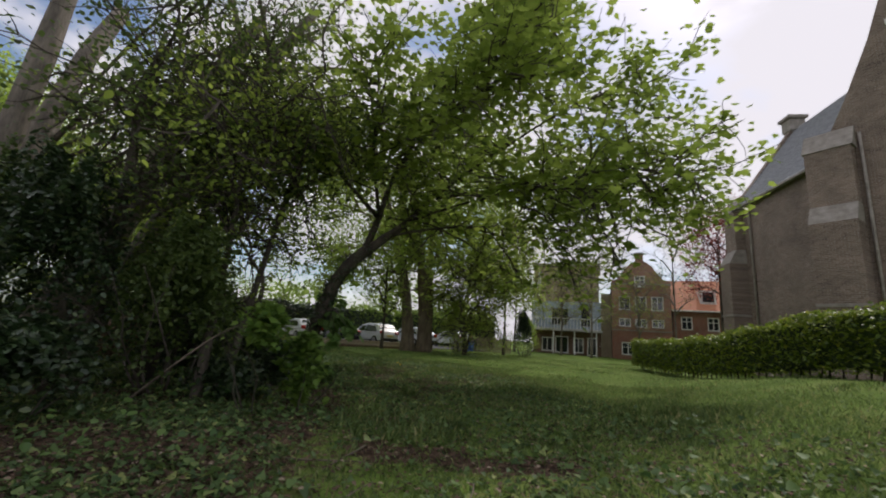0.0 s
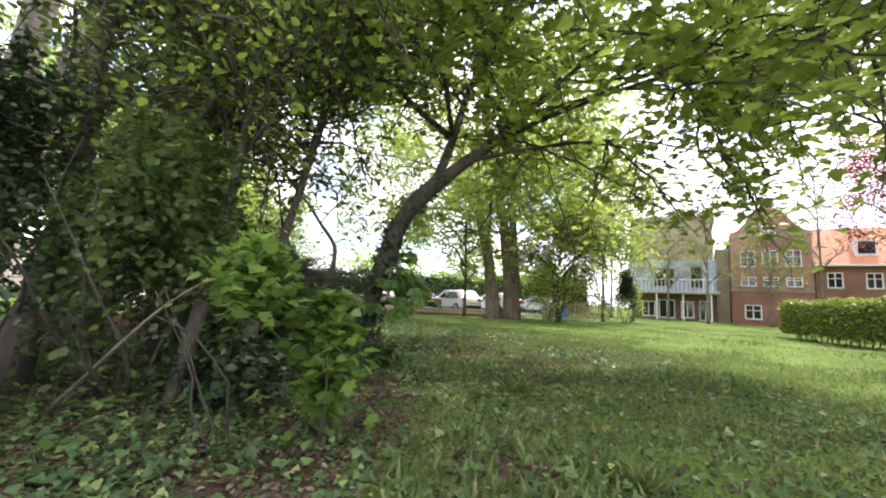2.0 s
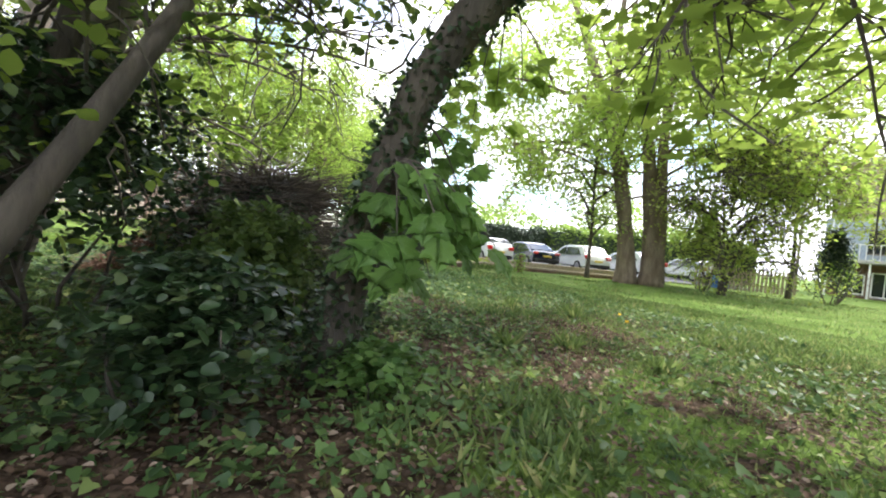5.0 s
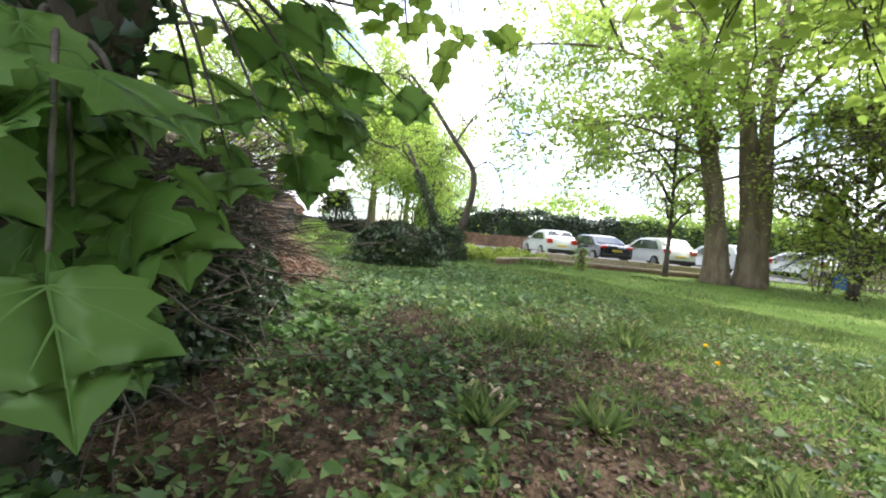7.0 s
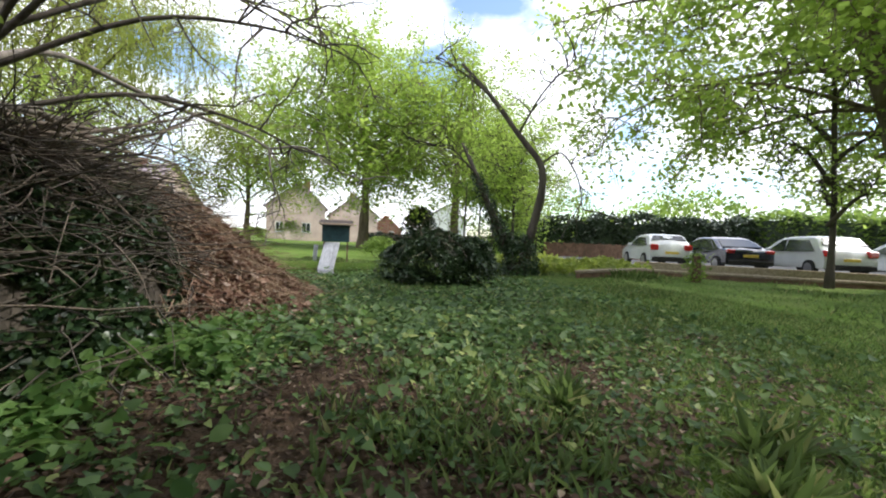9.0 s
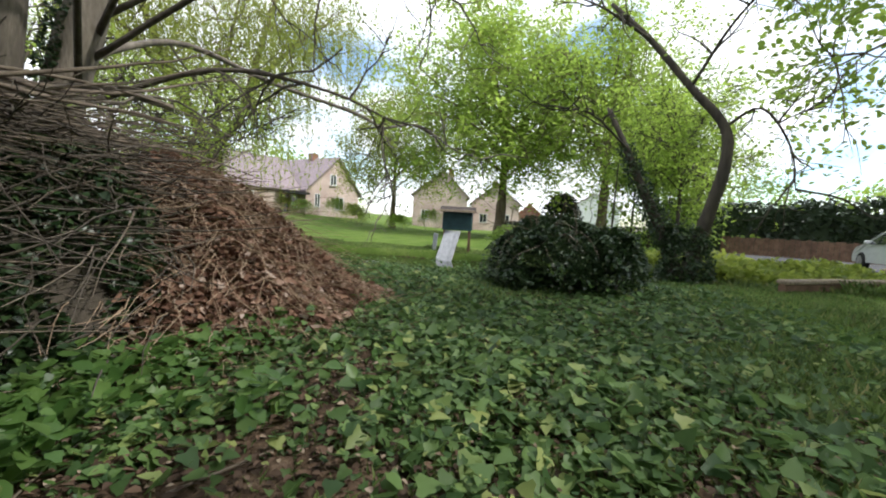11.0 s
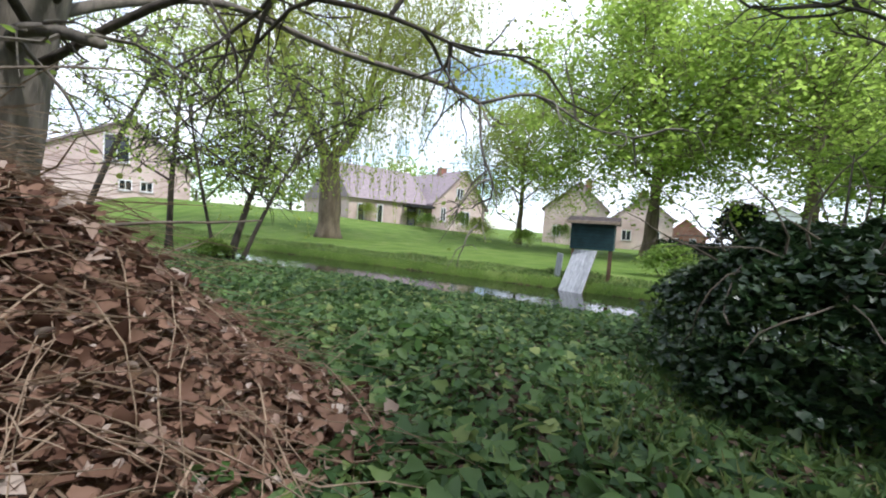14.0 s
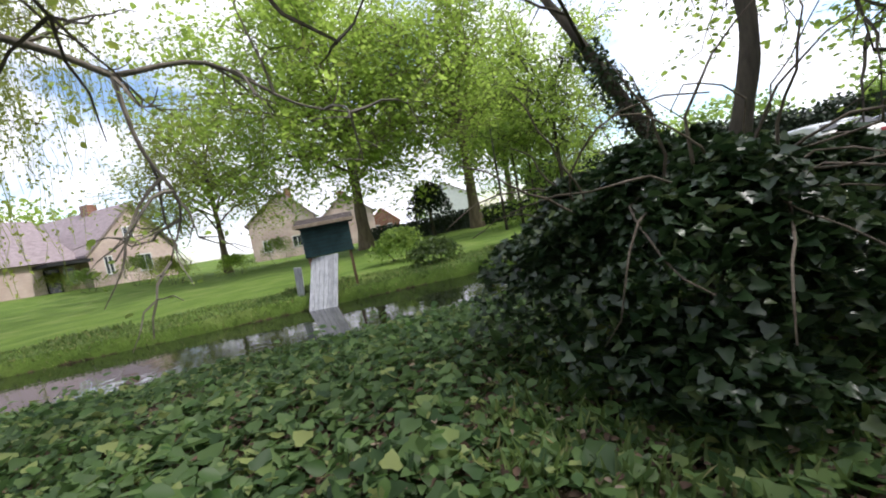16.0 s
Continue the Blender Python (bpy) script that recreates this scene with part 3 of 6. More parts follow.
ground = tagged(new("ground", ground_mesh), "mown lawn merging into bare leaf-littered soil", "ground", kind="structure")
wm = poly_mesh("water", np.array([(BANK_F - 0.1, -70, WATER_Z), (BANK_N + 0.3, -70, WATER_Z), (BANK_N + 0.3, DITCH_END, WATER_Z), (BANK_F - 0.1, DITCH_END, WATER_Z)]), np.array([[0, 1, 2, 3]]))
tagged(finish("water", wm, MAT["water"]), "still dark ditch water reflecting the sky", "water", kind="structure")

lot = Geo()
_lot = [(-18.0, 21.2), (-13.3, 27.2), (-9.2, 36), (-30, 44), (-46, 30), (-30, 19.5)]
lot.add([(x, y, gz(x, y) + 0.06) for x, y in _lot] + [(x, y, -0.4) for x, y in _lot], [tuple(range(6))] + [(i, (i + 1) % 6, (i + 1) % 6 + 6, i + 6) for i in range(6)])
tagged(lot.make("parking_lot", MAT["asphalt"]), "grey asphalt car park behind a timber edge", "parking lot", kind="structure")


# ---- ground plants ----
def scatter(n, x0, x1, y0, y1, rng):
    return rng.uniform(x0, x1, n), rng.uniform(y0, y1, n)


rng = np.random.default_rng(11)
x, y = scatter(380000, -14.2, 6, -1, 16, rng)
keep = (rng.uniform(0, 1, len(x)) < np.maximum(cover_share(x, y), 0.36 * sm((4.5 - near_path(x, y)) / 2)) * (0.25 + 0.75 * sm((6.5 - near_path(x, y)) / 3))) & (np.sin(x * 1.3 + 2) * np.sin(y * 1.7) + 0.6 * np.sin(x * 3.1 + y) * np.sin(y * 3.7 - x) + rng.normal(size=len(x)) * 0.35 > -0.5 - 0.75 * sm((-4.2 - x) / 1.5))
x, y = x[keep], y[keep]
tall = 0.5 + 0.5 * np.sin(x * 0.9 + 1) * np.cos(y * 1.1)
keep = rng.uniform(0, 1, len(x)) > np.maximum(0.7 * bare(x, y), 0.4 * (x > -4.6) * (near_path(x, y) < 3.0) * sm(0.45 + 1.1 * patchy(x, y)))
x, y, tall = x[keep], y[keep], tall[keep]
h = rng.uniform(0.0, 1, len(x)) ** 1.2 * (0.045 + 0.055 * tall)
tagged(leaves("ground_ivy", np.c_[x, y, ground_z(x, y) + h], rng.uniform(0.0, 1.0, len(x)) ** 2.2 * (0.055 + 0.03 * sm((-4.4 - x) / 2)) + 0.024 + 0.008 * sm((-4.4 - x) / 2), MAT["cover"], None, "ivy", flat=0.52, rng=rng, hang=0.16), "dense green ivy and ground elder covering the soil", "ground cover", kind="stuff")

x, y = scatter(15000, -14, 3, 1, 14, rng)
keep = (rng.uniform(0, 1, len(x)) < cover_share(x, y) * 0.5) & (near_path(x, y) > 0.45) & (np.sin(x * 1.9 + 1) * np.sin(y * 2.1) > 0.1)
x, y = x[keep], y[keep]
tagged(leaves("tall_weeds", np.c_[x, y, ground_z(x, y) + rng.uniform(0.08, 0.26, len(x))], rng.uniform(0.045, 0.1, len(x)), MAT["elder"], None, "oval", flat=0.6, rng=rng, hang=0.2), "fresh green weeds standing above the ivy", "weeds", kind="stuff")

# grass: dense by the path, thinner farther off, tufts on the far bank
gp, gs = [], []
for n, box, dens in ((260000, (-8, 9, 0, 15), 1.0), (120000, (-16, 12, 6, 32), 0.9), (30000, (BANK_F - 2.0, BANK_F + 0.1, -14, 16), 1.1), (80000, (-13.5, -0.5, 10.2, 17), 0.85), (9000, (BANK_F - 0.15, BANK_F + 0.35, -14, 16), 1.2), (5000, (BANK_N - 0.1, BANK_N + 0.4, -6, 15), 0.7), (9000, (-20, -13.2, 15, 19.5), 2.2)):
    x, y = scatter(n, *box, rng)
    d = near_path(x, y)
    open_grass = 1 - 0.72 * cover_share(x, y)
    if n == 260000:
        k = open_grass * (1 - 0.6 * (d < 2.2) * (x < 0.9) * (patchy(x, y) > 0.05)) * sm((7.5 - d) / 3) * (np.sin(x * 2.3) * np.sin(y * 1.9 + 1) + rng.normal(size=n) * 0.6 > -0.6)
    elif n == 120000:
        k = open_grass * (d > 3) * 0.8
    else:
        k = np.ones(n)
    q = rng.uniform(0, 1, n) < k * (1 - 0.8 * bare(x, y))
    x, y, d = x[q], y[q], d[q]
    gp.append(np.c_[x, y, ground_z(x, y) - 0.01])
    gs.append(rng.uniform(0.04, 0.095, len(x)) * dens * (1 + 0.8 * (np.sin(x * 1.1) * np.sin(y * 1.3) > 0.55)))
gp, gs = np.concatenate(gp), np.concatenate(gs)
tagged(leaves("grass", gp, gs, MAT["grass"], None, "thin", flat=0.05, rng=rng, fold=0.6, aim=np.array([0, 0, 1.0])), "fresh spring grass blades of an unmown lawn", "grass", kind="stuff")

# dead leaves and twigs strewn along the walk
x, y = scatter(170000, -13, 6, 0, 14, rng)
k = rng.uniform(0, 1, len(x)) < (0.6 * bare(x, y) + 0.35 + 0.4 * cover_share(x, y) + 0.6 * (patchy(x, y) > 0.05) * (x < 1.0)) * sm((5.0 - near_path(x, y)) / 2.5)
x, y = x[k], y[k]
tagged(leaves("leaf_litter", np.c_[x, y, ground_z(x, y) + rng.uniform(0.005, 0.05, len(x))], rng.uniform(0.012, 0.052, len(x)), MAT["litter"], None, "oval", flat=0.8, rng=rng, fold=0.5), "brown dead leaves strewn over the ground", "leaf litter", kind="stuff")
for i in range(26):
    t = rng.uniform(0, 1)
    a = (4.0 - 12 * t + rng.normal() * 0.9, 3.2 + 8.2 * t + rng.normal() * 0.8)
    w = rng.uniform(0, 6.28)
    q = wander(rng, (*a, gz(*a) + 0.02), (math.cos(w), math.sin(w), 0.02), rng.uniform(0.25, 0.9), 5, 0.12)
    q = [Vector((p.x, p.y, gz(p.x, p.y) + 0.025)) for p in q]
    tagged(Geo().tube(q, taper(6, rng.uniform(0.006, 0.012), 0.003), 5).make("fallen_twig", MAT["dead"], smooth=True), "thin dead twig lying on the ground", "twig", group="fallen twigs")

# split wood chips, a dandelion and tall weeds
rng = np.random.default_rng(12)
for i in range(16):
    x, y = -2.85 + 0.22 * rng.normal(), 10.0 + 0.12 * rng.normal()
    a, L, w = rng.uniform(0, 3.14), rng.uniform(0.03, 0.07), rng.uniform(0.012, 0.022)
    m = Matrix.Translation((x, y, gz(x, y) + 0.022)) @ Matrix.Rotation(a, 4, "Z") @ Matrix.Rotation(rng.normal() * 0.25, 4, "Y")
    g = Geo().add([m @ Vector(p) for p in ((-L, -w, -0.008), (L * 0.9, -w * 0.7, -0.008), (L, w, -0.008), (-L * 0.8, w * 0.8, -0.008), (-L * 0.9, -w * 0.6, 0.01), (L * 0.7, -w * 0.5, 0.006), (L * 0.85, w * 0.7, 0.008), (-L * 0.7, w * 0.5, 0.012))],
                  [(3, 2, 1, 0), (4, 5, 6, 7), (0, 1, 5, 4), (1, 2, 6, 5), (2, 3, 7, 6), (3, 0, 4, 7)])
    tagged(g.make("wood_chip", MAT["wood_chip"]), "pale split wood chip lying on bare soil", "wood chip", group="wood chips")
for x, y in ((-2.7, 12.05), (-3.1, 12.5)):
    flower = thing("dandelion", "yellow dandelion flowering in the grass", "flower", Matrix.Translation((x, y, gz(x, y))), group="dandelions")
    Geo().tube([(0, 0, -0.02), (0.01, 0, 0.07), (0.015, 0.005, 0.15)], [0.004, 0.0035, 0.003], 6).make("stem", MAT["elder"], flower, smooth=True)
    a = rng.uniform(0, 6.28, 70)
    e = np.c_[np.cos(a), np.sin(a), rng.uniform(0.1, 1.0, 70)]
    leaves("petals", np.array([[0.015, 0.005, 0.15]] * 70), rng.uniform(0.018, 0.028, 70), MAT["petal"], flower, "small", flat=0.3, rng=rng, aim=e * 2)
    a = rng.uniform(0, 6.28, 9)
    leaves("leaf_rosette", np.tile([0.0, 0.0, 0.012], (9, 1)), rng.uniform(0.09, 0.14, 9), MAT["elder"], flower, "thin", flat=0.7, rng=rng, aim=np.c_[np.cos(a), np.sin(a), 0 * a + 0.3] * 2)


def weed(x, y, h, n, size):
    """An upright weed: a few stems with opposite pairs of leaves."""
    root = thing("tall_weed", "fresh green nettle-like weed standing above the ivy", "weed", Matrix.Translation((x, y, gz(x, y))), group="tall weeds")
    lp, la = [], []
    for _ in range(n):
        q = wander(rng, (0.05 * rng.normal(), 0.05 * rng.normal(), -0.02), (0.25 * rng.normal(), 0.25 * rng.normal(), 1), h * rng.uniform(0.7, 1.1), 5, 0.08)
        Geo().tube(q, taper(6, 0.004, 0.002), 5).make("stem", MAT["elder"], root, smooth=True)
        for j in range(1, 6):
            a = 1.57 * j + rng.uniform(-0.3, 0.3)
            for k in (0, 3.14):
                lp.append(tuple(q[j]))
                la.append((math.cos(a + k), math.sin(a + k), 0.15))
    leaves("foliage", np.array(lp), size * rng.uniform(0.7, 1.2, len(lp)), MAT["elder"], root, "oval", flat=0.6, rng=rng, aim=np.array(la) * 1.5)


for x, y, h, n, size in ((-10.4, 9.0, 0.34, 4, 0.11), (-9.98, 9.1, 0.3, 3, 0.11), (-8.7, 9.05, 0.22, 3, 0.1), (-8.1, 9.5, 0.2, 2, 0.09), (-5.1, 9.5, 0.24, 4, 0.1), (-5.8, 9.9, 0.26, 3, 0.11), (-5.4, 9.25, 0.25, 4, 0.1), (-6.1, 9.35, 0.22, 3, 0.09)):
    weed(x, y, h, n, size)
for x, y, h in ((-2.5, 9.75, 0.2), (-2.28, 10.4, 0.2), (-3.8, 12.3, 0.24), (-3.5, 12.0, 0.2), (0.2, 8.2, 0.2), (-1.4, 10.6, 0.18), (1.9, 6.6, 0.18), (-4.5, 11.6, 0.22)):
    n = 90
    a, d = rng.uniform(0, 6.28, n), 0.09 * np.sqrt(rng.uniform(0, 1, n))
    px, py = x + d * np.cos(a), y + d * np.sin(a)
    tagged(leaves("grass_tuft", np.c_[px, py, ground_z(px, py) - 0.01], h * rng.uniform(0.6, 1.2, n), MAT["grass"], None, "thin", flat=0.05, rng=rng, fold=0.6, aim=np.c_[np.cos(a) * 0.45, np.sin(a) * 0.45, np.ones(n)]), "tuft of long fresh grass blades", "grass tuft", group="grass tufts")

# ---- leaf heap and brush pile ----
def heap(name, label, cx, cy, rx, ry, h, mat, seed, cone):
    r = np.random.default_rng(seed)
    root = thing(name, label, "heap")
    v, n, m = [], 30, 9
    for j in range(m + 1):
        for i in range(n):
            u, w = 2 * math.pi * i / n, j / m
            k = 1 + 0.12 * math.sin(3 * u + 1) + 0.08 * math.sin(5 * u + 2) + 0.04 * math.sin(9 * u + 6 * w)
            x, y = cx + rx * math.cos(u) * (1 - w) * k, cy + ry * math.sin(u) * (1 - w) * k
            v.append((x, y, gz(x, y) - 0.05 + h * ((1 - cone) * sm(w * 1.6 - 0.6 * w * cone) + cone * w ** 1.1) * (1 + 0.05 * math.sin(7 * u + 9 * w))))
    f = [(j * n + i, j * n + (i + 1) % n, (j + 1) * n + (i + 1) % n, (j + 1) * n + i) for j in range(m) for i in range(n)]
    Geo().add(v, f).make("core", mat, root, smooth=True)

    def on(count, lift):
        u, w = r.uniform(0, 2 * math.pi, count), r.uniform(0, 1, count) ** 1.3
        k = 1 + 0.12 * np.sin(3 * u + 1) + 0.08 * np.sin(5 * u + 2) + 0.04 * np.sin(9 * u + 6 * w)
        x, y = cx + rx * np.cos(u) * (1 - w) * k, cy + ry * np.sin(u) * (1 - w) * k
        return np.c_[x, y, ground_z(x, y) - 0.05 + h * ((1 - cone) * sm(w * 1.6 - 0.6 * w * cone) + cone * w ** 1.1) * (1 + 0.05 * np.sin(7 * u + 9 * w)) + r.uniform(0, lift, count)]

    return root, on, r


root, on, r = heap("leaf_heap", "large heap of brown dead leaves and cut stalks", -7.35, 7.85, 1.9, 1.95, 1.4, MAT["heap"], 5, 0.6)
p = on(7000, 0.14)
leaves("large_dead_leaves", p, r.uniform(0.035, 0.09, len(p)), MAT["dry"], root, "ivy", flat=0.4, rng=r, fold=0.6)
p = on(30000, 0.1)
leaves("dead_leaves", p, r.uniform(0.02, 0.075, len(p)), MAT["dry"], root, "oval", flat=0.55, rng=r, fold=0.5)
st = Geo()
for q in on(4200, 0.12):
    a = r.uniform(0, 6.28)
    down = Vector((q[0] + 7.35, q[1] - 7.85, 0)).normalized() * 0.5
    line = wander(r, q, Vector((math.cos(a), math.sin(a), -0.1)) + down + Vector((0, 0, -0.25)), r.uniform(0.3, 0.9), 4, 0.2, 0.02)
    line = [Vector((s.x, s.y, max(s.z, gz(s.x, s.y) + 0.02))) for s in line]
    st.tube(line, taper(5, r.uniform(0.002, 0.0055), 0.0015), 3)
tagged(st.make("stalk_litter", MAT["straw"], root, "pale dry stalks"), kind="stuff")

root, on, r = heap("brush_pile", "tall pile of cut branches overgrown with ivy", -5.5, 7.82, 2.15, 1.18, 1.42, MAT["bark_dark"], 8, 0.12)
br = [Geo(), Geo(), Geo()]
for i in range(5200):
    q = on(1, 0.16)[0]
    if q[2] < 0.5 and i % 4:
        continue
    a = r.normal(0.35, 0.5) + (math.pi if r.uniform() < 0.5 else 0)
    line = wander(r, q, (math.cos(a), math.sin(a), r.normal(0.0, 0.1)), r.uniform(0.5, 1.5), 5, 0.11, 0.01)
    line = [Vector((s.x, s.y, max(s.z, gz(s.x, s.y) + 0.03))) for s in line]
    br[i % 3].tube(line, taper(6, r.uniform(0.003, 0.010), 0.002), 4)
for g, mt in zip(br, ("twig", "bark_dark", "dead")):
    tagged(g.make("branch_tangle", MAT[mt], root), kind="stuff")
for i in range(30):
    q = max(on(4, 0.1), key=lambda o: o[2])
    a = r.normal(-0.05, 0.28) + math.pi
    line = wander(r, (q[0], q[1], q[2] + r.uniform(0.05, 0.3)), (math.cos(a), math.sin(a), r.normal(0.06, 0.08)), r.uniform(1.4, 2.3), 8, 0.08)
    Geo().tube(line, taper(9, r.uniform(0.01, 0.022), 0.004), 6).make("long_branch", MAT["dead"], root, smooth=True)
p = on(46000, 0.22)
p = p[(p[:, 2] < 1.22) & (np.sin(p[:, 0] * 5) * np.sin(p[:, 1] * 4 + p[:, 2] * 5) > -0.75)]
leaves("ivy", p, r.uniform(0.03, 0.075, len(p)), MAT["ivy"], root, "ivy", flat=0.35, rng=r, hang=0.5)

# ---- trees by the walk ----
tree("leaning_maple", "leaning maple with ivy on its forked dark trunk", [([(-2.12, 7.82, -0.2), (-2.1, 7.93, 0.6), (-2.05, 8.07, 1.2), (-1.95, 8.22, 1.8), (-1.76, 8.44, 2.3), (-1.55, 8.7, 2.65)], 0.135, 0.13)],
     [([(-1.55, 8.7, 2.62), (-1.4, 9.2, 3.1), (-1.38, 10.0, 3.7), (-1.6, 11.2, 4.7), (-1.5, 12.6, 5.8), (-1.2, 13.9, 7.4)], 0.115, 0.035),
      ([(-1.58, 8.65, 2.58), (-1.8, 9.3, 3.6), (-2.3, 10.3, 5.0), (-2.7, 11.2, 6.3), (-3.0, 12.0, 8.0)], 0.09, 0.03),
      ([(-1.38, 10.0, 3.7), (0.2, 10.4, 4.2), (2.0, 10.7, 4.5), (3.4, 10.7, 4.7), (4.6, 10.9, 4.5)], 0.032, 0.012),
      ([(-1.6, 11.2, 4.7), (0.2, 11.5, 5.9), (2.4, 11.3, 6.8), (3.9, 11.4, 7.0)], 0.05, 0.015),
      ([(-1.8, 9.3, 3.6), (-3.0, 9.3, 4.7), (-4.0, 9.4, 5.8), (-4.6, 9.3, 6.9)], 0.06, 0.02),
      ([(-2.3, 10.3, 5.0), (-0.4, 9.6, 6.2), (1.4, 8.7, 6.9), (2.7, 8.1, 7.2)], 0.05, 0.015),
      ([(-2.7, 11.2, 6.3), (-0.4, 10.9, 7.7), (1.8, 10.2, 8.4)], 0.05, 0.015),
      ([(-2.3, 10.3, 5.0), (-0.8, 9.3, 5.6), (0.8, 8.5, 5.7), (2.0, 7.8, 5.5)], 0.05, 0.012),
      ([(-1.8, 9.3, 3.6), (-1.5, 8.5, 5.1), (-0.8, 7.6, 6.4)], 0.05, 0.012),
      ([(-1.6, 11.2, 4.7), (0.6, 12.0, 5.1), (2.6, 12.4, 5.3), (4.0, 12.8, 5.2)], 0.05, 0.012),
      ([(-1.38, 10.0, 3.7), (0.4, 9.9, 4.0), (2.2, 9.7, 4.0), (3.4, 9.5, 3.8)], 0.03, 0.01),
      ([(-3.0, 12.0, 8.0), (-0.6, 11.0, 9.2), (1.4, 9.8, 9.6)], 0.04, 0.012),
      ([(-1.4, 9.2, 3.1), (-0.6, 10.2, 3.5), (0.6, 11.2, 3.7), (1.8, 12.2, 3.5)], 0.035, 0.01),
      ([(-1.5, 12.6, 5.8), (0.4, 13.2, 5.6), (2.2, 13.6, 5.0), (3.6, 13.8, 4.4)], 0.045, 0.012),
      ([(-1.38, 10.0, 3.7), (-2.2, 11.4, 4.4), (-2.7, 13.0, 4.8), (-3.2, 14.2, 4.8)], 0.05, 0.015)],
     MAT["bark_dark"], MAT["maple"], 21, sub=(20, 1.6), twigs=(8, 0.9), per=8, size=0.13, shape="maple", flat=0.7, droop=0.06, spread=0.17, hang=0.45, start=0.38)


def ivy_coat(name, label, line, radius, n, seed, size=0.09):
    r = np.random.default_rng(seed)
    L = smooth_line(line, 8)
    pts = []
    for _ in range(n):
        i = int(len(L) * r.uniform(0, 1) ** 1.6)
        i = min(i, len(L) - 1)
        a = r.uniform(0, 6.28)
        k = radius * (1.25 - 0.5 * i / len(L)) * r.uniform(0.75, 1.15)
        pts.append((L[i].x + k * math.cos(a), L[i].y + k * math.sin(a), L[i].z + r.normal() * 0.06))
    return tagged(leaves(name, np.array(pts), size * r.uniform(0.6, 1.2, n), MAT["ivy"], None, "ivy", flat=0.25, rng=r, hang=0.7), label, "ivy", kind="stuff")


ivy_coat("trunk_ivy", "dark ivy climbing the leaning maple trunk", [(-2.12, 7.85, -0.1), (-2.06, 8.03, 1.0), (-1.93, 8.25, 1.9), (-1.55, 8.7, 2.65)], 0.17, 2600, 31, size=0.045)

# leafy ivy and ground elder at the foot of the brush pile
r = np.random.default_rng(19)
x, y = r.uniform(-7.0, -2.0, 6000), r.uniform(8.2, 9.9, 6000)
k = r.uniform(0, 1, 6000) < (1 - bare(x, y)) * sm((9.8 - y) / 0.6) * sm((-3.7 - x) / 0.7)
x, y = x[k], y[k]
tagged(leaves("pile_foot_plants", np.c_[x, y, ground_z(x, y) + r.uniform(0.06, 0.2, len(x))], r.uniform(0.0, 1, len(x)) ** 1.5 * 0.065 + 0.035, MAT["elder"], None, "ivy", flat=0.5, rng=r, hang=0.12), "broad green leaves along the foot of the brush pile", "ground cover", kind="stuff")

# low maple branches with large leaves beside the walk
r = np.random.default_rng(17)


def leafy_branch(name, label, start, ends, per, size, spread, lift, tilt=0.85, mat="fresh"):
    """Shoots arching from the trunk to the given tips, with large leaves hanging in tiers."""
    root = thing(name, label, "branch", group="low maple branches")
    lp, ls, la = [], [], []
    a = Vector(start)
    for e in ends:
        end = Vector(e) + Vector(r.normal(size=3)) * 0.03
        q = smooth_line([a, a.lerp(end, 0.5) + Vector((0, 0, lift)), end], 5)
        Geo().tube(q, taper(len(q), 0.011, 0.003), 5).make("shoot", MAT["twig"], root, smooth=True)
        out = (end - a).normalized()
        for k in range(per):
            b = q[-1] if k == 0 else q[int(r.integers(len(q) // 2, len(q)))]
            side = Vector((-out.y, out.x, 0)) * float(r.choice([-1, 1])) * (0.0 if k == 0 else 0.9)
            aim = (out * 0.7 + side).normalized()
            stalk = b + aim * (0.0 if k == 0 else float(r.uniform(0.04, spread))) + Vector((0, 0, float(r.normal(0, 0.03))))
            Geo().tube([b, b.lerp(stalk, 0.5) + Vector((0, 0, 0.015)), stalk], [0.0025, 0.002, 0.0018], 4).make("leaf_stalk", MAT["elder"], root)
            lp.append(tuple(stalk)); ls.append(size * float(r.uniform(0.6, 1.1))); la.append(tuple(aim + Vector((0, 0, -0.25))))
    veined_leaves(np.array(lp), np.array(ls), MAT[mat], MAT["vein"], root, r, np.array(la), tilt)


leafy_branch("low_maple_branch", "drooping maple shoot with large fresh green leaves", (-1.97, 8.07, 1.3),
             [(-1.2, 7.98, 0.9), (-1.35, 8.18, 0.98), (-1.2, 8.36, 0.82), (-1.62, 7.98, 1.0), (-1.5, 7.98, 0.66), (-1.45, 8.3, 0.84), (-1.62, 8.42, 0.88), (-1.65, 8.2, 1.02), (-1.4, 7.85, 0.85), (-1.8, 7.85, 0.7), (-1.7, 8.3, 0.6)], 5, 0.172, 0.13, 0.14)
leafy_branch("low_maple_branch", "maple shoot with broad leaves hanging from the trunk", (-1.97, 8.2, 1.65),
             [(-1.85, 8.6, 1.15), (-2.05, 8.5, 1.1), (-2.2, 8.75, 1.3), (-2.6, 8.7, 1.4), (-2.75, 8.95, 1.5), (-2.5, 9.2, 1.5), (-2.4, 8.4, 1.1)], 6, 0.15, 0.16, 0.12, 0.3)
# brighter leaf colour than the other shoots: the glow of backlight is painted in
leafy_branch("low_maple_branch", "maple spray hanging over the path edge, leaves coloured brighter as if backlit", (-1.6, 8.6, 2.55),
             [(-2.75, 9.2, 1.95), (-2.9, 9.6, 2.1), (-3.3, 9.4, 2.2), (-3.0, 8.8, 2.1), (-3.4, 9.8, 2.4), (-2.4, 9.5, 2.3)], 9, 0.14, 0.3, 0.2, 0.25, "lime")

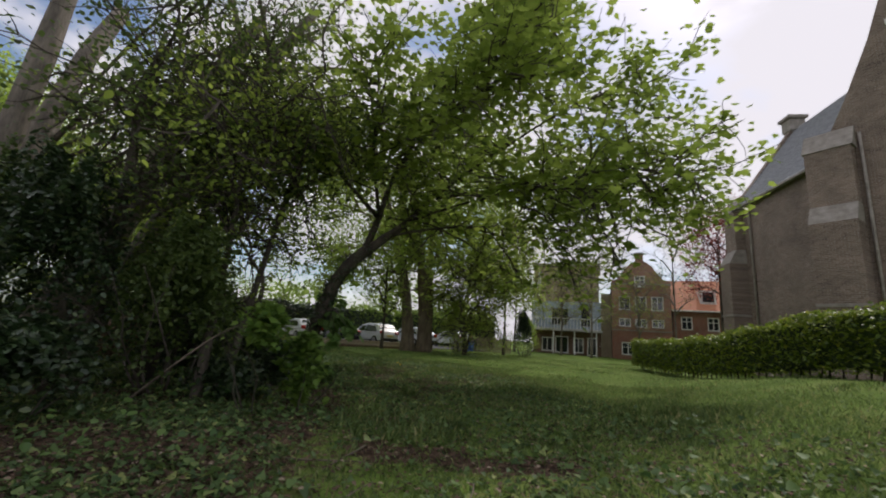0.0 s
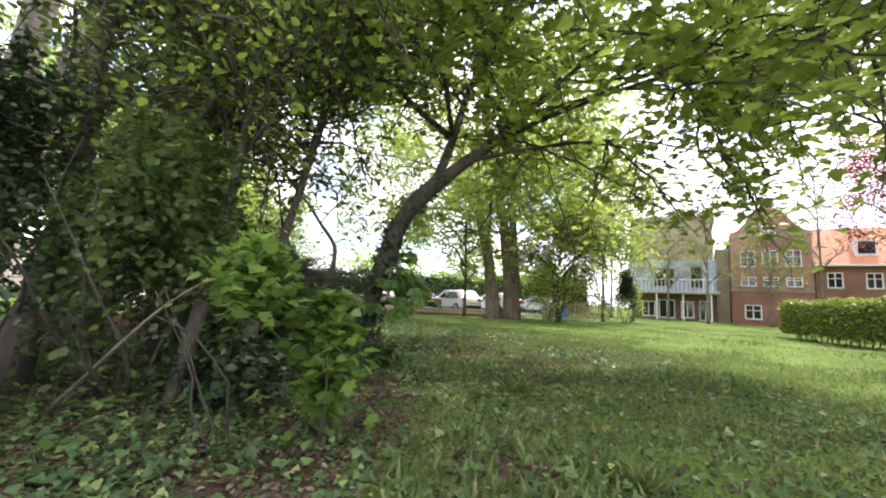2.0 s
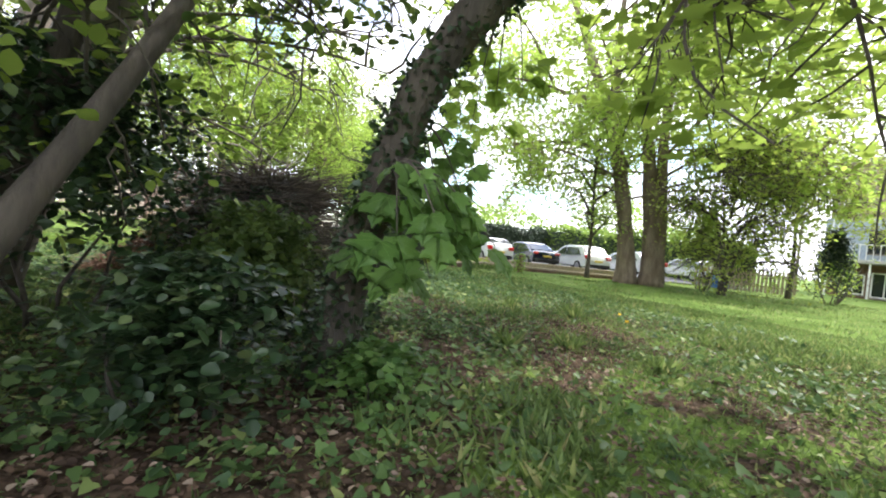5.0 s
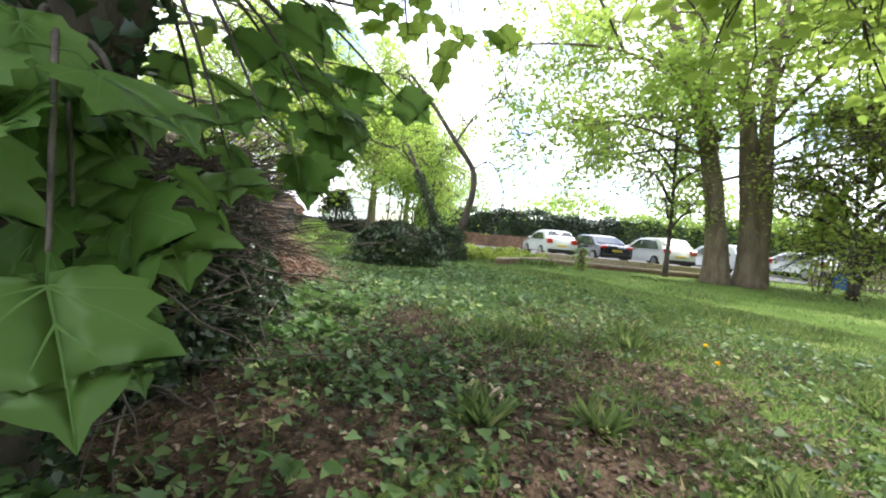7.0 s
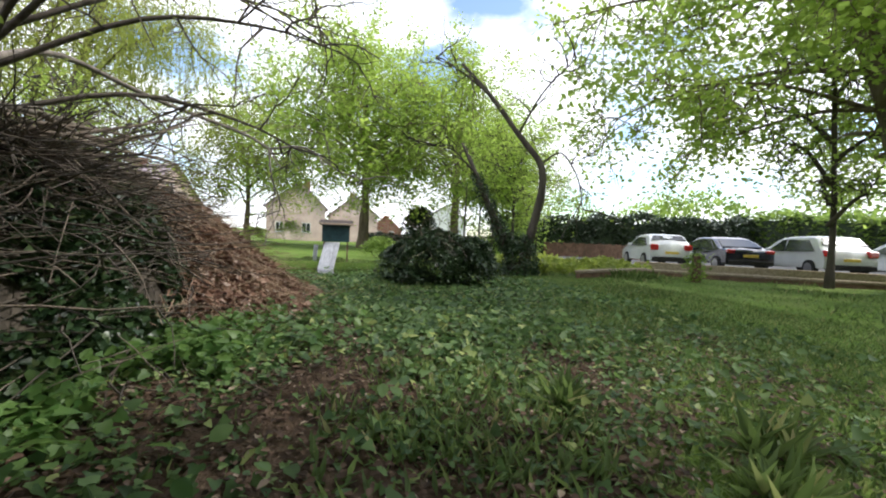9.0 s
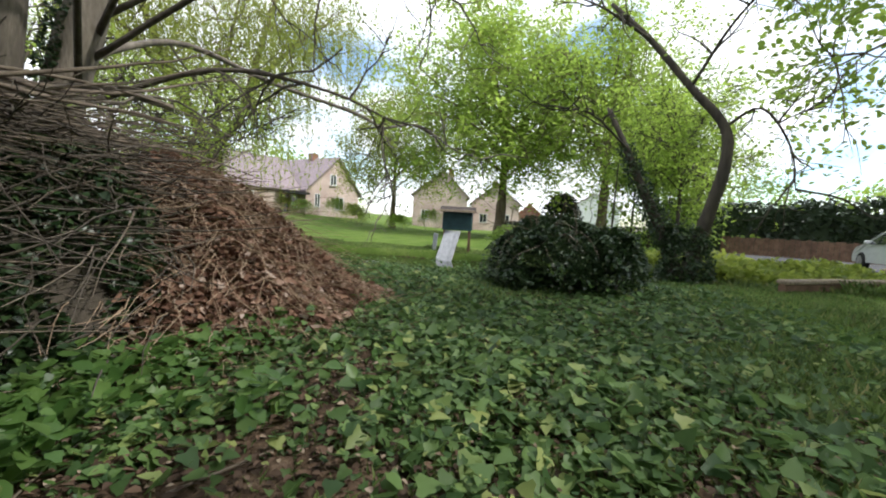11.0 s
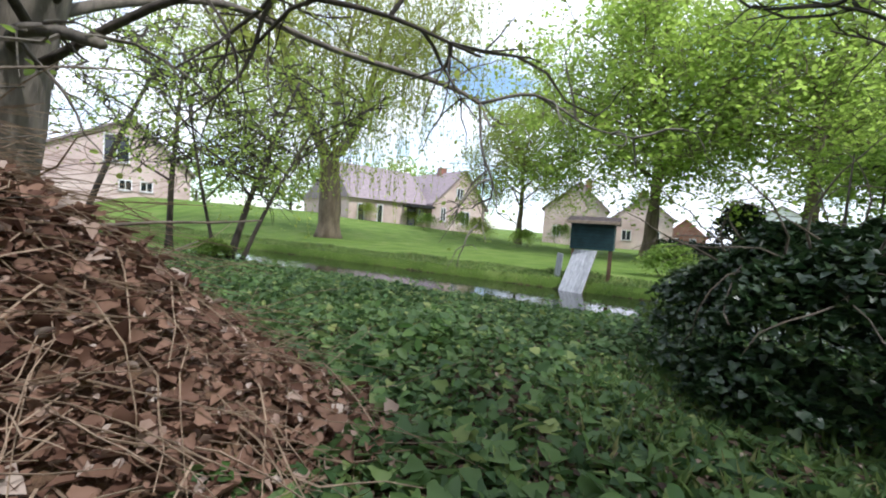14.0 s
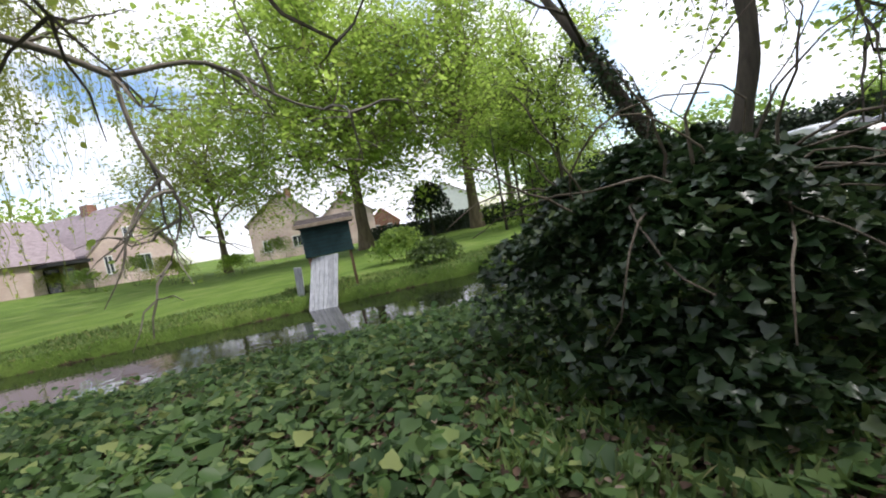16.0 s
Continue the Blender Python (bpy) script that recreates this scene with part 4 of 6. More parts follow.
# thicket beside the walk
THICK = "stems of the thicket"
for i, (bx, by, tx, ty, tz, r0, rt) in enumerate([(-1.25, 5.25, -3.5, 6.85, 5.4, 0.06, 0.03), (-1.75, 5.9, -3.4, 8.3, 5.6, 0.07, 0.03), (-6.4, 4.9, -5.2, 7.6, 9.0, 0.38, 0.16), (-5.6, 5.2, -3.6, 8.0, 9.0, 0.26, 0.1), (-3.4, 5.6, -3.9, 6.9, 6.0, 0.11, 0.04), (-2.6, 4.4, -4.4, 5.2, 6.5, 0.12, 0.04)]):
    b, t = Vector((bx, by, gz(bx, by) - 0.1)), Vector((tx, ty, tz))
    m1, m2 = b.lerp(t, 0.35) + Vector((-0.12, 0.1, 0.2)), b.lerp(t, 0.7) + Vector((0.1, -0.1, 0.2))
    big = r0 > 0.2
    limbs = []
    rr = np.random.default_rng(100 + i)
    for k in range(5):
        s = b.lerp(t, 0.45 + 0.11 * k)
        e = s + Vector((rr.normal() * 1.3, rr.normal() * 1.3 + 0.2, 0.9 + rr.uniform(0, 0.8)))
        limbs.append(([s, s.lerp(e, 0.5) + Vector((0, 0, 0.15)), e], r0 * 0.3, 0.012))
    tree("thicket_tree", "dark thicket tree with a leaning ivy-grown trunk" if big else "slim leaning stem in the shaded thicket", [([b, m1, m2, t], r0, rt)], limbs, MAT["bark"] if big else MAT["bark_dark"],
         MAT["maple_dark"] if i % 2 else MAT["maple"], 60 + i, sub=(12, 1.4), twigs=(7, 0.8), per=11, size=0.1, shape="oval", flat=0.45, spread=0.26, start=0.1, group=THICK)
for i, (cx, cy, rx, ry, hh, n) in enumerate([(-2.0, 5.2, 1.1, 1.0, 2.3, 5000), (-3.9, 6.2, 1.3, 1.2, 2.0, 4200), (-3.3, 4.0, 1.5, 1.2, 3.0, 6500), (-5.6, 3.6, 1.7, 1.4, 3.4, 6000), (-1.3, 3.4, 0.9, 0.8, 0.9, 2400), (-1.2, 5.7, 0.6, 0.5, 0.5, 1800), (-3.4, 7.5, 0.8, 0.7, 1.0, 2200), (-4.6, 1.2, 2.0, 1.6, 3.2, 5000), (-8.0, 2.6, 2.0, 1.5, 2.6, 4200)]):
    bush("thicket_bush", "dense dark evergreen undergrowth of the thicket", cx, cy, rx, ry, hh, n, 0.12, MAT["ivy"] if i % 3 else MAT["maple_dark"], "oval", 200 + i, stems=6, group="bushes of the thicket", rough=0.2)
bush("undergrowth_bush", "low dark undergrowth at the foot of the trunk", -1.75, 7.0, 0.55, 0.6, 0.75, 1500, 0.11, MAT["ivy"], "oval", 300, stems=5, depth=0.7, flat=0.6)

bush("maple_sapling", "broad green seedling leaves at the foot of the trunk", -1.75, 8.0, 0.5, 0.42, 0.3, 420, 0.085, MAT["elder"], "maple", 303, stems=4, depth=0.7, flat=0.6)

bush("maple_sapling", "bright green maple shoots in front of the thicket", 0.1, 5.75, 0.4, 0.36, 0.95, 440, 0.12, MAT["seedling"], "maple", 301, stems=3, depth=0.75, flat=0.6, bark="bark_dark")

bush("maple_sapling", "taller maple sapling at the edge of the thicket", -0.15, 5.32, 0.38, 0.36, 0.6, 340, 0.12, MAT["seedling"], "maple", 302, stems=3, depth=0.75, flat=0.6, lift=0.72, bark="bark_dark")
dead = [Vector(p) for p in ((-1.5, 4.55, -0.12), (-0.89, 4.86, 0.5), (-0.62, 5.0, 0.74), (-0.36, 5.13, 0.9))]
tagged(Geo().tube(smooth_line(dead, 4), taper(13, 0.016, 0.006), 6).make("dead_branch", MAT["dead"], smooth=True), "bare pale dead branch leaning out of the thicket", "branch")

# pale tree behind the leaf heap, with a long low branch over the ditch
tree("pale_tree", "tall pale-barked tree with long low bare branches", [([(-8.78, 4.2, -0.2), (-8.82, 4.3, 1.0), (-8.95, 4.5, 2.6), (-9.2, 4.9, 4.5), (-9.7, 5.5, 7.5), (-10.2, 6.2, 10)], 0.33, 0.22),
      ([(-8.4, 4.02, -0.2), (-8.38, 4.05, 1.2), (-8.35, 4.15, 3.0), (-8.4, 4.4, 5.5), (-8.5, 4.6, 9.0)], 0.36, 0.22)],
     [([(-8.98, 4.55, 2.75), (-9.9, 4.3, 3.45), (-11.2, 4.4, 4.05), (-12.5, 5.4, 3.75), (-13.7, 6.9, 3.4), (-14.0, 7.5, 3.1)], 0.07, 0.035),
      ([(-14.0, 7.5, 3.1), (-14.3, 8.4, 3.25), (-14.5, 9.3, 2.7), (-14.6, 10.0, 2.5)], 0.035, 0.01),
      ([(-14.0, 7.5, 3.1), (-14.0, 7.6, 2.3), (-14.15, 7.8, 1.6), (-14.05, 7.6, 0.95)], 0.03, 0.008),
      ([(-8.9, 4.45, 2.35), (-8.75, 5.04, 2.43), (-8.85, 5.65, 2.38), (-8.96, 6.28, 2.21)], 0.075, 0.05)],
     MAT["bark"], MAT["lime"], 23, sub=(6, 1.0), twigs=(3, 0.5), per=2, size=0.09, shape="oval", droop=0.09, spread=0.08, start=0.35, up=-0.1)
ivy_coat("pale_tree_ivy", "strip of dark ivy climbing between the pale stems", [(-8.5, 4.35, -0.1), (-8.52, 4.4, 1.2), (-8.6, 4.5, 2.4), (-8.75, 4.65, 3.6)], 0.14, 1500, 35, size=0.07)
r = np.random.default_rng(29)
limbs = []
for k in range(13):
    s = Vector((-8.95 - 0.06 * k, 4.55 + 0.08 * k, 2.2 + 0.35 * k))
    a = radians(50 + 130 * r.uniform())
    e = s + Vector((-math.cos(a) * 5.4 + 1.2, math.sin(a) * 5.4, 0.8 + 0.25 * k - 1.2 * r.uniform()))
    limbs.append(([s, s.lerp(e, 0.4) + Vector((0, 0, 0.7)), s.lerp(e, 0.75) + Vector((0, 0, 0.5)), e], 0.05, 0.012))
tree("bare_branches", "thin arching branches with sparse young leaves", [], limbs, MAT["twig"], MAT["yellowgreen"], 24, sub=(10, 1.3), twigs=(5, 0.7), per=3, size=0.08, shape="oval", droop=0.07, spread=0.1, start=0.25, cat="branch")

# forked tree wrapped in ivy on the near bank
tree("forked_tree", "twin-stemmed tree wrapped in ivy by the ditch", [([(-13.75, 14.75, -0.25), (-13.7, 14.85, 0.5), (-13.55, 15.0, 1.4), (-13.45, 15.15, 2.3), (-13.5, 15.1, 3.1), (-13.8, 14.5, 4.0), (-14.2, 13.7, 5.2), (-14.6, 12.9, 6.2)], 0.16, 0.05),
      ([(-13.85, 14.6, -0.25), (-13.95, 14.3, 0.7), (-14.1, 13.8, 1.8), (-14.3, 13.4, 2.8), (-14.6, 13.0, 3.8)], 0.15, 0.05)],
     [([(-13.5, 15.1, 3.1), (-13.2, 15.6, 3.4), (-12.9, 16.0, 2.6), (-12.8, 16.1, 1.8)], 0.035, 0.01), ([(-13.8, 14.5, 4.0), (-13.0, 14.9, 5.0), (-12.2, 15.4, 5.6)], 0.04, 0.01),
      ([(-14.2, 13.7, 5.2), (-13.6, 12.6, 5.6), (-12.6, 11.8, 5.4)], 0.04, 0.01), ([(-14.3, 13.4, 2.8), (-13.4, 12.5, 3.3), (-12.4, 11.6, 3.2)], 0.03, 0.008)],
     MAT["bark_dark"], MAT["lime"], 25, sub=(7, 1.0), twigs=(4, 0.6), per=2, size=0.09, shape="oval", spread=0.1)
ivy_coat("bank_tree_ivy", "glossy ivy thick round the twin stems", [(-13.8, 14.7, -0.1), (-13.75, 14.7, 0.6), (-13.75, 14.6, 1.0)], 0.42, 3600, 33, size=0.065)
ivy_coat("bank_tree_ivy", "glossy ivy climbing one thin stem", [(-13.95, 14.4, 0.6), (-14.1, 13.8, 1.8), (-14.3, 13.4, 2.8)], 0.22, 2000, 34, size=0.06)

# dark ivy mound that the walk ends beside
big_mound = bush("ivy_mound", "big rounded mound of dark glossy ivy", -10.95, 11.62, 1.1, 1.1, 1.12, 17000, 0.085, MAT["ivy"], "ivy", 41, stems=10, flat=0.45, rough=0.09, hang=0.6, depth=0.25)
bush("ivy_mound", "low skirt of dark ivy beside the big mound", -10.3, 11.2, 0.5, 0.5, 0.34, 2200, 0.085, MAT["ivy"], "ivy", 44, stems=4, flat=0.5, hang=0.5)
bush("ivy_mound", "smaller mound of dark ivy by the forked tree", -13.0, 13.4, 0.4, 0.4, 0.6, 1800, 0.1, MAT["ivy"], "ivy", 42, stems=5, flat=0.45, hang=0.6)
bush("ivy_mound", "shoulder of dark ivy beside the big mound", -10.75, 12.45, 0.7, 0.7, 0.95, 6000, 0.085, MAT["ivy"], "ivy", 45, stems=6, flat=0.45, hang=0.6)
r = np.random.default_rng(43)
for k in range(34):
    a = r.uniform(0, 6.28)
    q = wander(r, (-10.95 + 0.45 * math.cos(a), 11.62 + 0.45 * math.sin(a), 0.6), (0.5 * math.cos(a), 0.5 * math.sin(a), 1), r.uniform(0.8, 1.3), 8, 0.28, 0.09)
    Geo().tube(q, taper(9, r.uniform(0.005, 0.012), 0.003), 5).make("bare_stem", MAT["dead"], big_mound, smooth=True)

# ---- lawn trees ----
def spray(base, n, r, h0, dh, reach, rise):
    """Limbs fanning out from points along an upright line."""
    out = []
    for k in range(n):
        a = 2.4 * k + r.uniform(-0.4, 0.4)
        s = Vector(base(h0 + dh * k / max(1, n - 1)))
        e = s + Vector((math.cos(a) * reach, math.sin(a) * reach, rise * r.uniform(0.5, 1.3)))
        out.append(([s, s.lerp(e, 0.5) + Vector((0, 0, 0.35)), e], 0.07, 0.015))
    return out


r = np.random.default_rng(50)
T1 = [(-10.1, 23.6, -0.25), (-10.2, 23.5, 1.5), (-10.6, 23.3, 4.2), (-11.4, 22.9, 7.4), (-12.4, 22.4, 10.5), (-13.2, 21.9, 13)]
T2 = [(-9.4, 24.35, -0.25), (-9.5, 24.3, 1.5), (-9.8, 24.15, 4.5), (-10.0, 24.0, 6.2), (-10.5, 23.7, 9.2), (-11, 23.4, 12.5)]
T3 = [(-9.3, 24.5, 0.0), (-9.3, 24.45, 3.0), (-9.45, 24.3, 6.0), (-9.4, 24.4, 9), (-9.2, 24.6, 12.5)]
tree("lawn_tree", "tall grey-barked tree of three close trunks", [(T1, 0.40, 0.14), (T2, 0.42, 0.13), (T3, 0.30, 0.12), ([(-10.6, 23.2, 4.6), (-10.9, 22.9, 7), (-11.0, 22.6, 10), (-10.8, 22.4, 12.5)], 0.22, 0.1)],
     spray(lambda z: (-10.6 - 0.12 * z, 23.3, z), 14, r, 3.4, 8.5, 5.4, 0.3) + spray(lambda z: (-9.5 - 0.05 * z, 24.3, z), 12, r, 4.0, 8.5, 5.2, 0.6)
     + [([(-10.8, 23.1, 5.5), (-12.5, 21.5, 6.0), (-14.5, 19.8, 5.8), (-16, 18.5, 5.2)], 0.08, 0.02), ([(-11, 23, 7), (-12.5, 20.5, 8.2), (-14, 18, 8.4), (-15, 16, 8)], 0.08, 0.02),
        ([(-10.6, 23.2, 4.5), (-12, 22.6, 4.8), (-14, 22, 4.6), (-16, 21.5, 4.2)], 0.07, 0.02), ([(-10.4, 23.4, 5), (-9.8, 21, 6), (-9.2, 19, 6.2)], 0.07, 0.02),
        ([(-9.4, 24.4, 5.5), (-7.2, 23.6, 7.0), (-5.0, 22.8, 7.4), (-3.0, 22.0, 6.6)], 0.08, 0.02), ([(-9.4, 24.4, 7), (-7.4, 23.0, 9.0), (-5.4, 21.8, 9.8), (-3.6, 20.8, 9.6)], 0.08, 0.02),
        ([(-9.3, 24.5, 8.5), (-7.5, 24.6, 10.6), (-5.5, 24.4, 11.8), (-3.4, 24.0, 12.0)], 0.07, 0.02), ([(-9.4, 24.4, 4.6), (-7.6, 24.8, 5.6), (-5.8, 24.9, 5.6), (-4.2, 24.8, 4.8)], 0.07, 0.02), ([(-12.5, 20.5, 8.2), (-11.5, 17.5, 9.5), (-11.5, 15, 10)], 0.06, 0.02)],
     MAT["bark_brown"], MAT["lime"], 51, sub=(13, 1.9), twigs=(8, 1.1), per=11, size=0.18, shape="oval", spread=0.32, start=0.5, up=0.0, droop=0.07)
tree("young_tree", "thin young tree standing by the timber edge", [([(-11.6, 22.9, -0.2), (-11.6, 22.9, 2), (-11.65, 22.8, 4.5), (-11.7, 22.7, 6.5)], 0.09, 0.03)], spray(lambda z: (-11.65, 22.8, z), 9, r, 1.6, 4.6, 1.5, 0.9),
     MAT["bark_dark"], MAT["lime"], 52, sub=(8, 0.9), twigs=(6, 0.6), per=8, size=0.13, spread=0.18)
tree("spring_tree", "small multi-stemmed tree in yellow-green leaf", [([(-6.9, 25.2, -0.2), (-7.1, 25.1, 1.6), (-7.5, 25.0, 3.6)], 0.08, 0.03), ([(-6.9, 25.2, -0.2), (-6.6, 25.3, 1.6), (-6.1, 25.4, 3.8)], 0.07, 0.03), ([(-7.0, 25.1, -0.2), (-6.9, 24.8, 1.8), (-6.9, 24.4, 3.6)], 0.06, 0.03)],
     spray(lambda z: (-6.9, 25.1, z), 20, r, 0.5, 4.6, 2.1, 1.0), MAT["bark_dark"], MAT["yellowgreen"], 53, sub=(12, 1.2), twigs=(7, 0.8), per=7, size=0.13, spread=0.3)
for i, (cx, cy, hh, rx) in enumerate([(-4.9, 30.2, 3.0, 0.75), (-8.6, 27.2, 3.4, 1.1), (-5.6, 33.5, 2.6, 0.9)]):
    bush("shrub", "dark evergreen shrub at the lawn edge" if i == 0 else "loose green shrub at the lawn edge", cx, cy, rx, rx, hh, 3000, 0.17, MAT["conifer"] if i == 0 else MAT["lime"], "small", 70 + i, stems=6, rough=0.16, group="lawn edge shrubs")
tree("copper_tree", "copper-leaved tree beside the church", [([(7.9, 41.5, -0.2), (7.9, 41.5, 5), (8.0, 41.4, 10.5)], 0.16, 0.06)], spray(lambda z: (7.9, 41.5, z), 14, r, 5.2, 7.0, 2.0, 1.2), MAT["bark_dark"], MAT["redleaf"], 54, sub=(9, 1.5), twigs=(6, 0.9), per=10, size=0.18, spread=0.35)
for i, (cx, cy, hh) in enumerate([(-2.2, 42.0, 9.5), (-5.2, 43.2, 8.5), (1.6, 44.5, 7.0), (4.6, 46.2, 14.0), (-9.2, 41.0, 10.0)]):
    tree("street_tree", "slender half-bare tree in front of the houses", [([(cx, cy, -0.2), (cx + 0.05, cy, hh * 0.5), (cx - 0.1, cy, hh)], 0.1, 0.03)], spray(lambda z: (cx, cy, z), 10, r, 0.3 * hh, 0.65 * hh, 1.7, 1.8),
         MAT["bark"], MAT["yellowgreen"], 80 + i, sub=(8, 1.4), twigs=(6, 0.9), per=1 if i == 3 else 4, size=0.15, spread=0.25, group="trees before the houses")

# clipped hedge
H0, H1 = Vector((2.75, 27.6, 0)), Vector((9.2, 12.0, 0))
hd, hn = (H1 - H0).normalized(), Vector((-(H1 - H0).normalized().y, (H1 - H0).normalized().x, 0))
hedge = thing("hedge", "clipped beech hedge with bright green top", "hedge")
r = np.random.default_rng(55)
hl = (H1 - H0).length
core, hp = Geo(), []
nseg = 24
for k in range(nseg):
    a, b = H0 + hd * (hl * k / nseg + 0.12), H0 + hd * (hl * (k + 1) / nseg + 0.12)
    za = gz(a.x, a.y)
    q = [a - hn * 0.32, a + hn * 0.32, b + hn * 0.32, b - hn * 0.32]
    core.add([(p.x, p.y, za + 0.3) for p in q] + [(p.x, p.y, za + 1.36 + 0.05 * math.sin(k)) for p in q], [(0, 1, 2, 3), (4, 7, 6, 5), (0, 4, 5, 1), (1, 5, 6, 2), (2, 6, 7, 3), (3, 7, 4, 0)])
    for j in (0.2, 0.75):
        s = a.lerp(b, j)
        Geo().tube([(s.x, s.y, gz(s.x, s.y) - 0.05), (s.x + 0.03 * r.normal(), s.y, za + 0.25), (s.x, s.y, za + 0.7)], [0.025, 0.02, 0.015], 5).make("stem", MAT["bark_dark"], hedge, smooth=True)
# solid box in dark conifer colour: the shade inside the beech hedge, painted
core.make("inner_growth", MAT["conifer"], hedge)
n = 30000
t, s, w = r.uniform(0, hl, n), r.uniform(-1, 1, n), r.uniform(0, 1, n)
face = r.integers(0, 5, n)
off = np.where(face < 3, -0.46, np.where(face == 3, 0.46, s * 0.46)) + 0.05 * r.normal(size=n)
zz = np.where(face < 4, 0.22 + 1.3 * w, 1.5) + 0.05 * r.normal(size=n) + 0.05 * np.sin(t * 2.1)
x, y = H0.x + hd.x * t + hn.x * off * -1, H0.y + hd.y * t + hn.y * off * -1
ends = 2600
xe, ye = H0.x + hn.x * r.uniform(-0.45, 0.45, ends) + hd.x * 0.05 * r.normal(size=ends), H0.y + hn.y * r.uniform(-0.45, 0.45, ends) + hd.y * 0.05 * r.normal(size=ends)
pts = np.r_[np.c_[x, y, ground_z(x, y) + zz], np.c_[xe, ye, ground_z(xe, ye) + r.uniform(0.2, 1.5, ends)]]
leaves("foliage", pts, r.uniform(0.06, 0.13, len(pts)), MAT["hedge"], hedge, "oval", flat=0.4, rng=r, hang=0.2)


# ---- buildings ----
def window(parent, x0, x1, z0, z1, y, mull=1, bars=1, frame="white", d=0.08, name="window"):
    """A framed, recessed window on a wall whose face is at y (the outside is towards -y)."""
    t = 0.09
    w = Geo().box(x0, y - 0.04, z0, x0 + t, y + d, z1).box(x1 - t, y - 0.04, z0, x1, y + d, z1).box(x0 + t, y - 0.04, z1 - t, x1 - t, y + d, z1).box(x0 + t, y - 0.04, z0, x1 - t, y + d, z0 + t)
    win = w.make(name, MAT[frame], parent)
    for k in range(mull):
        xm = x0 + (x1 - x0) * (k + 1) / (mull + 1)
        Geo().box(xm - 0.035, y - 0.03, z0 + t, xm + 0.035, y + d, z1 - t).make("mullion", MAT[frame], win)
    for k in range(bars):
        zm = z0 + (z1 - z0) * (k + 1) / (bars + 1) + 0.15 * (bars == 1)
        Geo().box(x0 + t, y - 0.025, zm - 0.03, x1 - t, y + d, zm + 0.03).make("glazing_bar", MAT[frame], win)
    Geo().box(x0 + t * 0.5, y + 0.02, z0 + t * 0.5, x1 - t * 0.5, y + 0.05, z1 - t * 0.5).make("pane", MAT["glass"], win)
    Geo().box(x0 - 0.06, y - 0.12, z0 - 0.09, x1 + 0.06, y - 0.003, z0).make("sill", MAT["stone"], win)
    return win


def wall_with_holes(name, parent, x0, x1, z0, z1, y, depth, holes, mat, top=None):
    """A wall in strips round its openings; top may be an outline that replaces the flat top."""
    g = Geo()
    xs = sorted({x0, x1, *[h[0] for h in holes], *[h[1] for h in holes]})
    for a, b in zip(xs[:-1], xs[1:]):
        z = z0
        for h in sorted([h for h in holes if h[0] <= a + 1e-6 and h[1] >= b - 1e-6], key=lambda h: h[2]):
            if h[2] > z:
                g.box(a, y, z, b, y + depth, h[2])
            z = h[3]
        if z < z1:
            g.box(a, y, z, b, y + depth, z1)
    if top:
        g.prism(top, y, y + depth)
    return g.make(name, mat, parent)


FACADE = Matrix.Translation((-9.6, 47.5, -0.4)) @ Matrix.Rotation(radians(7.7), 4, "Z")
# modern block with a projecting deck
blk = thing("apartment_block", "modern grey and brown block with projecting deck", "building", FACADE)
holes = [(1.1, 2.3, 0.5, 2.0), (2.6, 4.0, 0.4, 2.2), (4.5, 5.6, 0.5, 2.1), (6.0, 7.0, 0.3, 2.2)]
wall_with_holes("wall", blk, 0, 7.4, -0.4, 2.9, 1.2, 0.3, holes, MAT["timber_dark"])
Geo().box(7.405, 1.3, -0.4, 8.45, 8, 6.9).make("link_wall", MAT["tanbrick"], blk)
Geo().box(7.39, 1.2, 6.9, 8.46, 8, 7.1, 0.03).make("link_coping", MAT["concrete"], blk)
for h in holes:
    window(blk, *h, 1.25, mull=1, bars=0, d=0.12)
up = [(2.3, 4.0, 3.5, 5.2), (5.4, 6.3, 3.4, 5.4)]
wall_with_holes("upper_wall", blk, 0, 7.4, 2.9, 6.0, 0.4, 0.3, up, MAT["cladding"])
for h in up:
    window(blk, *h, 0.46, mull=1, bars=0, frame="dark", d=0.12)
wall_with_holes("top_wall", blk, 0.2, 7.2, 6.0, 10.1, 0.5, 0.3, [], MAT["tanbrick"])
# near-black solid fill: darkness of the unlit rooms put into the colour
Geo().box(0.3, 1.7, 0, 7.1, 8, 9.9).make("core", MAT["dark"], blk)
Geo().box(-0.2, -0.6, 2.75, 7.6, 1.2, 3.0, 0.03).make("deck", MAT["concrete"], blk)
Geo().box(0.0, 0.35, 10.1, 7.4, 8, 10.35, 0.03).make("roof_edge", MAT["concrete"], blk)
for k in range(22):
    Geo().box(-0.1 + 0.34 * k, -0.55, 3.0, -0.05 + 0.34 * k, -0.5, 4.05).make("baluster", MAT["white"], blk)
Geo().box(-0.2, -0.57, 4.05, 7.6, -0.49, 4.12).make("handrail", MAT["white"], blk)
for k in range(4):
    Geo().box(0.3 + 2.2 * k, -0.45, -0.4, 0.42 + 2.2 * k, -0.33, 2.75).make("post", MAT["white"], blk)
for k in range(2):
    Geo().tube([(0.2 + 0.35 * k, -0.3, 3.0), (0.5 + 0.3 * k, 0.2, 6.5), (0.8 + 0.2 * k, 0.4, 9.3)], [0.05, 0.05, 0.04], 6).make("brace", MAT["white"], blk)

